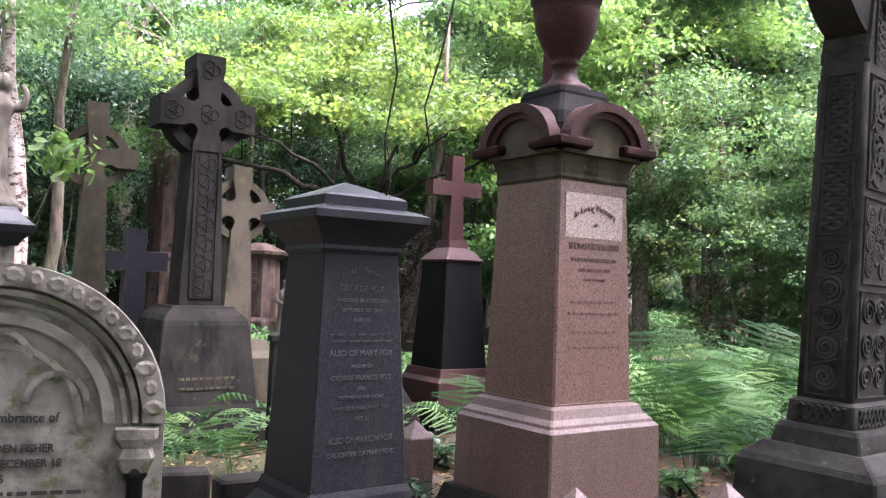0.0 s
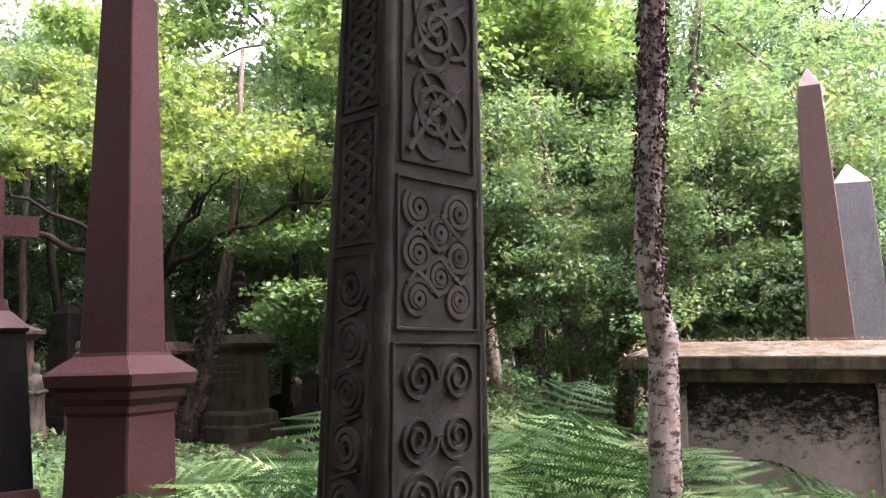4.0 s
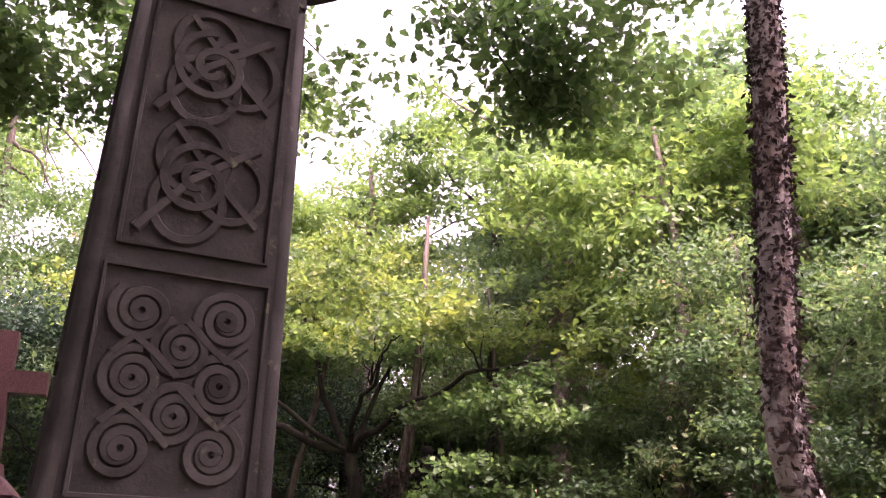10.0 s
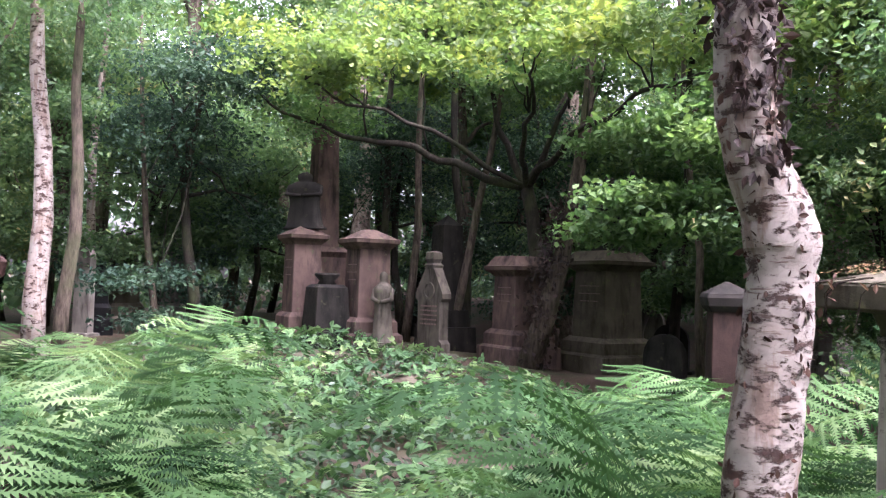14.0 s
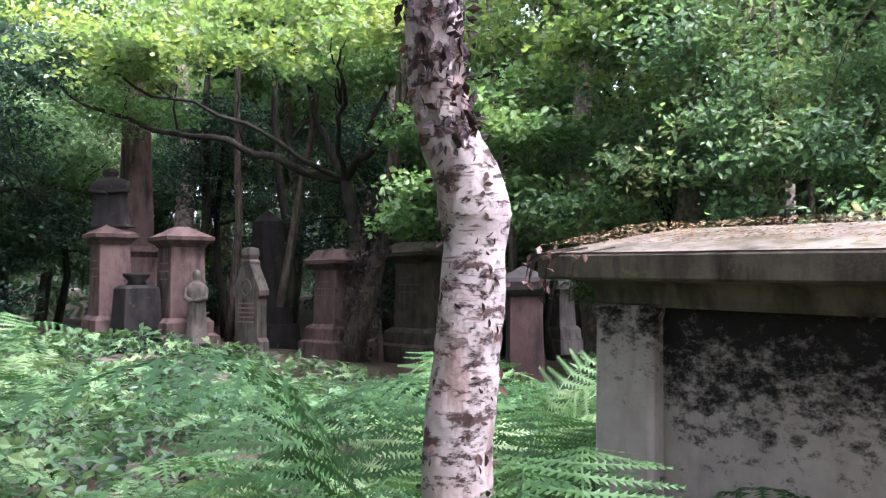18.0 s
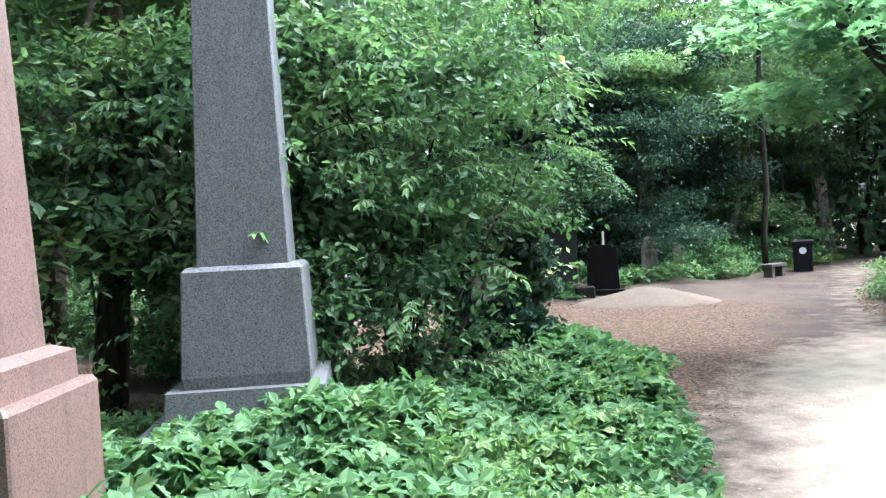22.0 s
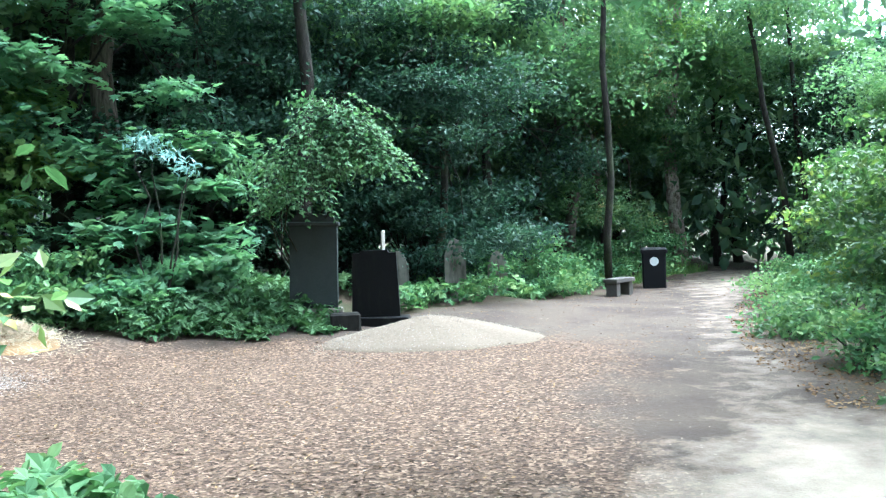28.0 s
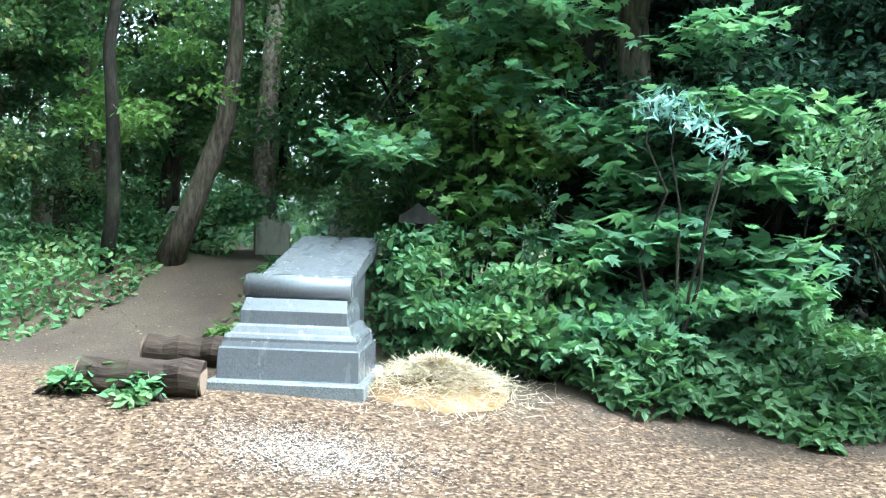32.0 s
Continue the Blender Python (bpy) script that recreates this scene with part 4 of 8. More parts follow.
def urn_monument():
    ob = put("urn_monument", -2.22, 2.51, 38, "pink granite pedestal tomb with arched cap and a dark urn", "gravestone", lift=-0.24)
    part("plinth", Geo().loft(sq([(0, 0.50), (0.36, 0.49), (0.39, 0.47), (0.47, 0.445)]), 0.01), M_SOOT, ob, "dark stone plinth")
    part("base", Geo().loft(sq([(0.46, 0.40), (0.48, 0.405), (0.86, 0.40), (0.88, 0.38), (0.895, 0.375), (0.92, 0.345), (0.965, 0.325), (0.98, 0.30), (0.99, 0.30)]), 0.01), M_PINKPALE, ob, "pinkish brown polished granite")
    part("die", Geo().loft(sq([(0.985, 0.290), (2.17, 0.258)]), 0.012), M_PINK, ob)
    part("frieze", Geo().loft(sq([(2.165, 0.262), (2.18, 0.272), (2.20, 0.266), (2.24, 0.268), (2.30, 0.285), (2.355, 0.31), (2.36, 0.312)]), 0.01), M_BROWNST, ob, "green-stained stone frieze")
    for turn in range(4):  # round gables on the four faces
        rot = Matrix.Rotation(radians(90 * turn), 3, "Z")
        for r0, r1, y0 in ((0.0, 0.235, -0.318), (0.195, 0.240, -0.345), (0.238, 0.300, -0.372)):
            g = Geo()
            if r0 == 0:
                g.ext([(-0.30, 2.30)] + [(r1 * math.cos(radians(a)), 2.36 + r1 * math.sin(radians(a))) for a in range(180, -1, -12)] + [(0.30, 2.30)], y0, -0.05)
            else:
                g.ring(r0, r1, y0, -0.10, 2.345, 0, 180, 24)
                for sx in (-1, 1):
                    g.box(min(sx * r0, sx * 0.372), max(sx * r0, sx * 0.372), y0, -0.12, 2.322, 2.332 + (r1 - r0) * 0.85, 0.012)
            g.v = [tuple(rot @ Vector((px, py, pz if pz < 2.345 else 2.345 + 0.8 * (pz - 2.345)))) for px, py, pz in g.v]
            part("gable_panel" if r0 == 0 else "arch_moulding", g, M_BROWNST if r0 == 0 else M_RED, ob, "green-stained gable panel" if r0 == 0 else "")
    part("roof", Geo().loft(sq([(2.36, 0.30), (2.46, 0.295), (2.53, 0.27), (2.59, 0.225), (2.65, 0.185), (2.665, 0.185), (2.70, 0.17)]), 0.02), M_ROOF, ob, "blackened stone roof block")
    urn = Geo().lathe([(0.15, 2.69), (0.155, 2.71), (0.14, 2.735), (0.10, 2.755), (0.075, 2.79), (0.062, 2.83), (0.075, 2.85), (0.085, 2.86), (0.07, 2.875), (0.085, 2.90), (0.13, 2.96), (0.17, 3.05), (0.19, 3.15), (0.195, 3.22), (0.205, 3.225), (0.205, 3.25), (0.195, 3.255), (0.185, 3.32), (0.15, 3.38), (0.11, 3.40), (0.13, 3.42), (0.12, 3.45), (0.06, 3.52), (0.03, 3.56), (0.04, 3.59), (0.01, 3.62)], 28)
    part("urn", urn, M_RED, ob, "polished dark red granite urn", True)

    def face(z):
        return -(0.290 - 0.032 * (z - 0.985) / 1.185) - 0.002

    panel = Geo()
    panel.box(-0.215, 0.215, face(1.98) - 0.002, -0.24, 1.86, 2.10, 0.002)
    part("polished_panel", panel, M_POLISH, ob, "polished granite panel with worn letters, pale from wear and painted sky glare")
    lettering("In loving Memory", 0.052, 0, face(1.98) - 0.006, 2.01, ob, M_LETTERD, 0.85, 0.05)
    lettering("- of -", 0.03, 0, face(1.9) - 0.006, 1.925, ob, M_LETTERD)
    for z, s, text in ((1.80, 0.052, "THOMAS WILLIAM GUEST"), (1.735, 0.032, "WHO DEPARTED THIS LIFE"), (1.68, 0.030, "31ST JANUARY 1899"), (1.63, 0.026, "AGED 36 YEARS")):
        lettering(text, s, 0, face(z), z, ob, M_LETTERD, min(0.9, 0.43 / (len(text) * s * 0.65)))
    bars([(1.52, 0.17), (1.46, 0.19), (1.36, 0.16), (1.28, 0.19)], face, ob, M_LETTERD, 9, 0.014)


class Straps:
    """Carved bands, each a piece of its own on the panel."""

    def __init__(self, parent, mat=None):
        self.parent, self.mat = parent, mat or M_SAND

    def strap(self, pts, w, h, frame3):
        part("carved_band", Geo().strap(pts, w, h, frame3), self.mat, self.parent)


def carved_cross():
    """The tall carved wheel cross, its faces filled with panels of plaits, spirals and bosses."""
    ob = put("carved_celtic_cross", -0.342, 3.341, 44.3, "tall carved brown sandstone wheel cross covered in interlace", "cross", "", -0.1, 1.8, 1.1)
    part("base", Geo().loft([(-0.05, 0.56, 0.46), (0.56, 0.53, 0.43), (0.60, 0.51, 0.41), (0.68, 0.42, 0.32)], 0.015), M_SAND, ob, "plain sloped sandstone base block")
    part("plinth", Geo().loft([(0.66, 0.385, 0.285), (0.78, 0.365, 0.265), (0.81, 0.345, 0.245), (0.815, 0.322, 0.215), (0.95, 0.315, 0.205), (0.97, 0.288, 0.175)], 0.012), M_SAND, ob)
    cz, hb, ht, db, dt = 3.96, 0.284, 0.225, 0.171, 0.153

    def half(z):
        return hb + (ht - hb) * (z - 0.92) / (3.2 - 0.92)

    def deep(z):
        return db + (dt - db) * (z - 0.92) / (3.2 - 0.92)

    part("shaft", Geo().loft([(0.92, hb, db), (3.2, ht, dt)], 0.03), M_SAND, ob)
    arm, span, top, dep = 0.14, 0.787, 5.42, 0.150
    part("cross_head", Geo().ext(cross_outline(span, top, 3.12, arm, cz, ht, 0.045, 0.115), -dep, dep), M_SAND, ob)
    part("wheel", Geo().ring(0.475, 0.70, -0.13, 0.13, cz, 0, 360, 64), M_SAND, ob)

    def on_face(turn):
        rot = Matrix.Rotation(radians(90 * turn), 3, "Z")
        far = deep if turn % 2 == 0 else half
        return lambda u, v, h: tuple(rot @ Vector((u, -(far(v) + h), v)))

    # roll mouldings on the shaft's four edges
    for k in range(4):
        sx, sy = (1, 1, -1, -1)[k], (1, -1, 1, -1)[k]
        g = Geo().tube([Vector((sx * (half(z) - 0.024), sy * (deep(z) - 0.024), z)) for z in (0.93, 1.7, 2.5, 3.1)], [0.03, 0.03, 0.028, 0.024], 8)
        part("edge_roll", g, M_SAND, ob, smooth=True)

    def panel(turn, z0, z1, kind, name="carved_panel"):
        fr, g = on_face(turn), Geo()
        w = (half if turn % 2 == 0 else deep)((z0 + z1) / 2) - 0.055
        g.strap(border(-w, w, z0, z1), 0.016, 0.012, fr)
        frame_part = part(name, g, M_SAND, ob)
        g = Straps(frame_part)
        w -= 0.018
        z0, z1 = z0 + 0.025, z1 - 0.025
        if kind == "plait":
            for line in plait(-w * 0.9, w * 0.9, z0, z1, (z1 - z0) / 0.24, 4, 90):
                g.strap(line, 0.030, 0.010, fr)
        elif kind == "rings":
            n = max(1, round((z1 - z0) / (1.9 * w)))
            for i in range(n):
                cv = z0 + (z1 - z0) * (i + 0.5) / n
                g.strap(spiral(0, cv, w * 0.92, 2.6, i * 1.5, 1 if i % 2 else -1, 56), 0.032, 0.012, fr)
                if i:
                    g.strap([(-w * 0.8, cv - (z1 - z0) / n * 0.62), (0, cv - (z1 - z0) / n * 0.5), (w * 0.8, cv - (z1 - z0) / n * 0.38)], 0.02, 0.014, fr)
        elif kind == "beasts":
            n = max(1, round((z1 - z0) / (1.75 * w)))
            for i in range(n):
                cv, rv = z0 + (z1 - z0) * (i + 0.5) / n, (z1 - z0) / n * 0.5
                g.strap(knot(0, cv, w * 0.95, rv * 1.05, 2, 3), 0.036, 0.011, fr)
                g.strap(spiral(-w * 0.1, cv, w * 0.66, 1.7, 0.6 + i, 1), 0.036, 0.014, fr)
                g.strap([(-w * 0.9, cv - rv * 0.9), (-w * 0.2, cv), (w * 0.8, cv + rv * 0.75)], 0.034, 0.013, fr)
                g.strap([(-w * 0.55, cv + rv * 0.9), (w * 0.15, cv + rv * 0.1), (w * 0.9, cv - rv * 0.6)], 0.030, 0.012, fr)
        elif kind == "bosses":
            for i in range(3):
                cv = z0 + (z1 - z0) * (i + 0.5) / 3
                spots = [(-0.56, cv, 1), (0.56, cv, -1)] + ([(0.02, cv + (z1 - z0) / 6, 1)] if i < 2 else [])
                for su, vv, sense in spots:
                    g.strap(spiral(su * w, vv, 0.40 * w, 2.3, 0.9 + i + su, sense, 48), 0.034, 0.011, fr)
                    g.strap([(su * w + 0.10 * w * math.cos(a), vv + 0.10 * w * math.sin(a)) for a in (2 * math.pi * k / 12 for k in range(13))], w * 0.18, 0.014, fr)
                if i < 2:
                    up = (z1 - z0) / 6
                    g.strap([(-0.85 * w, cv + 0.3 * w), (-0.6 * w, cv + 0.55 * w), (-0.3 * w, cv + up - 0.1 * w), (0.0, cv + up - 0.38 * w)], 0.03, 0.013, fr)
                    g.strap([(0.85 * w, cv + 2 * up - 0.3 * w), (0.6 * w, cv + 2 * up - 0.55 * w), (0.35 * w, cv + up + 0.1 * w), (0.05 * w, cv + up + 0.38 * w)], 0.03, 0.013, fr)
        elif kind == "scrolls":
            n = max(1, round((z1 - z0) / (1.1 * w)))
            for i in range(n):
                cv = z0 + (z1 - z0) * (i + 0.5) / n
                for su in (-1, 1):
                    g.strap(spiral(su * w * 0.48, cv, w * 0.46, 2.2, 0.5 * math.pi * (1 + su), su * (1 if i % 2 else -1), 44), 0.02, 0.016, fr)

    panel(0, 1.0, 1.66, "scrolls")
    panel(0, 1.71, 2.25, "bosses")
    panel(0, 2.31, 3.03, "beasts")
    panel(3, 1.0, 1.97, "rings")
    panel(3, 2.01, 2.47, "plait")
    panel(3, 2.51, 3.03, "plait")
    panel(2, 1.0, 3.02, "plait")
    panel(1, 1.0, 3.02, "plait")

    def head(u, v, h):
        return (u, -(dep + h), v)

    g = Geo()
    for r in (0.135, 0.075, 0.03):
        g.strap([(r * math.cos(a), cz + r * math.sin(a)) for a in (2 * math.pi * k / 28 for k in range(29))], 0.036, 0.010, head)
    part("central_boss", g, M_SAND, ob)
    rim = part("head_panel", Geo().strap(border(-0.15, 0.15, 5.08, 5.36), 0.018, 0.012, head), M_SAND, ob)
    g = Straps(rim)
    for line in plait(-0.085, 0.085, 3.10, 3.80, 4.0, 3, 100) + plait(-0.085, 0.085, 4.14, 4.90, 3.5, 3, 90):
        g.strap(line, 0.024, 0.007, head)
    for u0, u1 in ((0.2, 0.58), (-0.58, -0.2)):
        for line in plait(-0.07, 0.07, u0, u1, 2, 3, 50):
            g.strap([(b, cz + a) for a, b in line], 0.022, 0.007, head)
    for sx in (-1, 1):
        g.strap(border(sx * 0.7 - 0.07, sx * 0.7 + 0.07, cz - 0.15, cz + 0.15), 0.018, 0.012, head)
    for u in (-0.115, 0.115):
        g.strap([(u * 1.15, 3.1), (u * 1.12, 3.5), (u * 1.1, 3.72)], 0.02, 0.014, head)
    g.strap([(0.06 * math.cos(a), 3.52 + 0.06 * math.sin(a)) for a in (2 * math.pi * k / 20 for k in range(21))], 0.04, 0.034, head)
    # band on the plinth
    for turn in (0, 3):
        rot = Matrix.Rotation(radians(90 * turn), 3, "Z")
        g = Geo()
        w = 0.26 if turn == 0 else 0.16
        for line in plait(0.83, 0.935, -w, w, 3 if turn == 0 else 2, 3, 70):
            g.strap([(b, a) for a, b in line], 0.018, 0.012, lambda u, v, h: tuple(rot @ Vector((u, -((0.212 if turn == 0 else 0.319) + h), v))))
        part("plinth_band", g, M_SAND, ob)


def obelisk(name, x, y, rz, label, mat, base, z0, h0, z1, h1, tip, mat_base=None, rx=0, ry=0, lift=0.0, crack=None, tipmat=None):
    ob = put(name, x, y, rz, label, "obelisk", "", lift, rx, ry)
    for k, levels in enumerate(base):
        part("base_block" if k else "plinth", Geo().loft(sq(levels), 0.01), mat_base or mat, ob)
    part("shaft", Geo().loft(sq([(z0, h0), (z1, h1)]), 0.008), mat, ob)
    part("pyramidion", Geo().loft(sq([(z1, h1), (tip, 0.004)]), 0.004), tipmat or mat, ob)
    return ob


def arched_headstone():
    """Round-headed carved headstone with hood moulding, colonnettes and rows of letters."""
    ob = put("arched_headstone", -4.60, 1.12, 20, "weathered round-arched headstone with hood moulding and dark lettering", "gravestone", lift=-0.1)
    R, cz = 0.64, 0.92
    poly = [(-R, 0)] + [(-R * math.cos(radians(a)), cz + R * 0.92 * math.sin(radians(a))) for a in range(0, 181, 9)] + [(R, 0)]
    part("slab", Geo().ext(poly, -0.07, 0.09), M_ARCHST, ob)
    part("hood_moulding", Geo().ring(0.555, 0.645, -0.115, -0.05, cz - 0.02, 0, 180, 40), M_ARCHST, ob)
    for r0, r1, y0 in ((0.515, 0.54, -0.100), (0.475, 0.495, -0.088), (0.30, 0.325, -0.085)):
        part("arch_roll", Geo().ring(r0, r1, y0, -0.05, cz - 0.02, 0, 180, 36), M_ARCHST, ob)
    for cx, dz in ((-0.22, 0.07), (0.22, 0.07), (0.0, 0.24)):
        cusp = Geo().ring(0.10, 0.125, -0.088, -0.05, cz + dz, 0, 180, 18)
        cusp.v = [(px + cx, py, pz) for px, py, pz in cusp.v]
        part("cusp", cusp, M_ARCHST, ob)
    part("inner_arch", Geo().ring(0.40, 0.445, -0.095, -0.05, cz - 0.02, 0, 180, 36), M_ARCHST, ob)
    g = Geo()
    for a in range(6, 180, 8):
        ca, sa = math.cos(radians(a)), math.sin(radians(a))
        g.lathe([(0.020, 0.0), (0.036, 0.003), (0.022, 0.010), (0.004, 0.008)], 8, (0, 0))
        n = len(g.v) - 32
        for i in range(n, len(g.v)):
            px, py, pz = g.v[i]
            g.v[i] = (px * (1.25 if a % 16 == 6 else 0.8) + 0.60 * ca, -0.112 - pz, cz - 0.02 + py + 0.60 * sa)
    tagged(part("flower_band", g, M_ARCHST, ob), kind="stuff")
    for sx in (-1, 1):
        part("colonnette", Geo().lathe([(0.05, 0), (0.05, 0.08), (0.034, 0.1), (0.034, 0.66), (0.05, 0.68), (0.045, 0.72)], 14, (sx * 0.535, -0.09)), M_BLACK, ob, "black stone colonnette", True)
        part("capital", Geo().loft([(0.70, 0.05, 0.04), (0.76, 0.075, 0.055), (0.80, 0.06, 0.05), (0.84, 0.085, 0.06), (0.88, 0.085, 0.06)], 0.012, (sx * 0.535, -0.09)), M_ARCHST, ob)
    for z, size, text, dx in ((0.905, 0.055, "Remembrance of", 0.06), (0.835, 0.05, "ARY", -0.14), (0.785, 0.046, "E OF EDEN FISHER", 0.05), (0.725, 0.046, "ST 24TH DECEMBER 18", 0.04), (0.665, 0.046, "YEARS", -0.02), (0.555, 0.042, "MORY OF THE ABOVE", 0.03), (0.49, 0.06, "FISHER", -0.08), (0.425, 0.044, "1892 IN HIS 81ST YEAR", 0.06)):
        lettering(text, size, dx, -0.0735, z, ob, M_INK, 0.9, 0.0, 0.022)
    bars([(0.62, 0.34), (0.365, 0.34), (0.315, 0.36)], lambda z: -0.072, ob, M_INK, 5, 0.016)


def statue(name, x, y, z, rz, h, mat, label, wings=False, seed=1):
    """A weathered draped figure as one plain mesh."""
    g = Geo()
    g.lathe([(0.20, 0), (0.22, 0.05), (0.19, 0.25), (0.155, 0.5), (0.14, 0.62), (0.165, 0.74), (0.15, 0.80), (0.06, 0.835), (0.052, 0.86), (0.085, 0.90), (0.09, 0.94), (0.07, 0.985), (0.02, 1.0)], 18)
    for k in range(10):
        a = 2 * math.pi * k / 10
        g.tube([(0.20 * math.cos(a), 0.20 * math.sin(a), 0.02), (0.165 * math.cos(a + 0.1), 0.165 * math.sin(a + 0.1), 0.4), (0.12 * math.cos(a + 0.2), 0.12 * math.sin(a + 0.2), 0.7)], [0.03, 0.025, 0.012], 6)
    g.tube([(-0.15, -0.02, 0.76), (-0.17, -0.10, 0.6), (-0.02, -0.17, 0.56)], [0.045, 0.04, 0.03], 7)
    g.tube([(0.15, -0.02, 0.76), (0.18, -0.10, 0.62), (0.04, -0.16, 0.60)], [0.045, 0.04, 0.03], 7)
    if wings:
        for sx in (-1, 1):
            g.tube([(sx * 0.06, 0.12, 0.55), (sx * 0.22, 0.17, 0.85), (sx * 0.30, 0.15, 1.08)], [0.05, 0.08, 0.02], 7)
    g.v = [(px * h, py * h, pz * h) for px, py, pz in g.v]
    ob = single(name, g, mat, x, y, z, rz, label, "statue", smooth=True)
    mod = ob.modifiers.new("weathered", "REMESH")
    mod.mode, mod.voxel_size, mod.use_smooth_shade = "VOXEL", 0.022 * h, True
    return ob


def draped_figure(name, x, y, z, rz, h, mat, label, broad=1.0):
    """A worn standing figure in a long robe, head bowed, arms folded into the drapery: one weathered block."""
    g = Geo()
    prof = [(0.19, 0.0), (0.19, 0.03), (0.165, 0.06), (0.15, 0.25), (0.135, 0.45), (0.145, 0.58), (0.165, 0.70), (0.16, 0.77), (0.10, 0.82), (0.055, 0.85), (0.065, 0.88), (0.072, 0.92), (0.06, 0.97), (0.02, 1.0)]
    n = 26
    for k, (r, zz) in enumerate(prof):
        for i in range(n):
            a = 2 * math.pi * i / n
            fold = 1 + (0.10 * math.sin(7 * a + 3 * zz) * max(0, 1 - zz * 1.25))
            lean = -0.05 * max(0, zz - 0.75)
            g.v.append((r * fold * broad * math.cos(a), r * fold * 0.72 * math.sin(a) + lean, zz))
    g.f += [(n * k + i, n * k + (i + 1) % n, n * k + n + (i + 1) % n, n * k + n + i) for k in range(len(prof) - 1) for i in range(n)]
    g.f += [tuple(reversed(range(n))), tuple(range(n * (len(prof) - 1), n * len(prof)))]
    for sx in (-1, 1):
        g.tube([(sx * 0.145 * broad, 0.0, 0.75), (sx * 0.16 * broad, -0.04, 0.62), (sx * 0.03, -0.125, 0.58)], [0.04, 0.042, 0.03], 8)
    g.v = [(px * h, py * h, pz * h) for px, py, pz in g.v]
    return single(name, g, mat, x, y, z, rz, label, "statue", smooth=True)


def angel(x, y, z):
    """A worn stone angel on a mound of rock, wings half raised behind, one arm lifted: one weathered block."""
    g = Geo().lathe([(0.46, 0.0), (0.45, 0.06), (0.36, 0.14), (0.33, 0.24), (0.25, 0.34), (0.24, 0.5), (0.20, 0.75), (0.17, 0.92), (0.19, 1.10), (0.21, 1.24), (0.15, 1.36), (0.07, 1.42)], 22)
    g.v = [(px * (1 + 0.10 * math.sin(5 * math.atan2(py, px) + 4 * pz)) + 0.10 * (pz - 0.3) * (pz > 0.3), py * 0.8, pz) for px, py, pz in g.v]
    n = len(g.v)
    g.lathe([(0.02, 1.36), (0.07, 1.40), (0.10, 1.47), (0.105, 1.54), (0.08, 1.61), (0.02, 1.65)], 16)
    g.v[n:] = [(px + 0.16, py - 0.03, pz) for px, py, pz in g.v[n:]]
    for sx, dx in ((-1, 0.0), (1, 0.06)):  # wings
        n = len(g.v)
        g.ext([(0.0, 0.55), (0.14, 0.75), (0.22, 1.10), (0.22, 1.45), (0.14, 1.68), (0.06, 1.55), (-0.02, 1.15)], 0.0, 0.06)
        rot = Matrix.Rotation(radians(55 * sx), 3, "Z")
        g.v[n:] = [tuple(rot @ Vector((px * sx, py, pz)) + Vector((sx * 0.08 - 0.04 + dx, 0.14, 0))) for px, py, pz in g.v[n:]]
    g.tube([(0.26, -0.02, 1.24), (0.36, -0.10, 1.22), (0.40, -0.14, 1.40), (0.34, -0.12, 1.52)], [0.065, 0.055, 0.045, 0.04], 8)
    g.tube([(-0.12, -0.04, 1.22), (-0.18, -0.14, 1.02), (0.0, -0.19, 0.95)], [0.065, 0.055, 0.04], 8)
    ob = single("angel_statue", g, M_STATUE, x, y, z, 45, "weathered brown stone angel with raised wings on a pedestal", "statue", smooth=True)
    mod = ob.modifiers.new("weathered", "REMESH")
    mod.mode, mod.voxel_size, mod.use_smooth_shade = "VOXEL", 0.03, True
    return ob


build_ground()
fox_stone()
urn_monument()
carved_cross()
arched_headstone()
obelisk("pink_obelisk", -2.03, 5.16, -19, "tall polished rose granite obelisk on a moulded pedestal", M_ROSE,
        [[(-0.2, 0.50), (0.35, 0.50), (0.36, 0.46), (0.55, 0.45)], [(0.55, 0.33), (0.66, 0.33), (0.68, 0.30), (0.72, 0.28), (0.76, 0.24), (0.78, 0.225), (1.30, 0.212), (1.32, 0.225), (1.36, 0.225), (1.40, 0.26), (1.44, 0.262), (1.47, 0.30), (1.535, 0.31), (1.55, 0.30), (1.60, 0.245), (1.64, 0.20), (1.66, 0.195)]],
        1.655, 0.172, 3.86, 0.118, 3.97, lift=0.04 - hills(-2.03, 5.16))
celtic_cross("celtic_cross", -4.98, 4.40, 38, "sooty grey sandstone wheel cross with carved front on a tapering base", M_SOOT, 1.09, 2.64, 3.12, 0.385, 0.112, 0.172, 0.31, 0.235, 0.325,
             sq([(0, 0.52), (0.16, 0.50), (0.18, 0.45), (0.32, 0.43), (0.36, 0.41), (0.96, 0.345), (1.0, 0.335), (1.04, 0.31), (1.09, 0.26), (1.11, 0.25)]), flare=0.008, bite=0.055, carved=True)
celtic_cross("celtic_cross", -6.0, 4.68, 32, "mossy brown sandstone wheel cross with plain shaft", M_BROWNST, 0.94, 2.33, 2.79, 0.33, 0.085, 0.13, 0.24, 0.205, 0.275,
             sq([(0, 0.32), (0.45, 0.30), (0.78, 0.29), (0.82, 0.25), (0.88, 0.23), (0.96, 0.17)]), flare=0.0, bite=0.05)
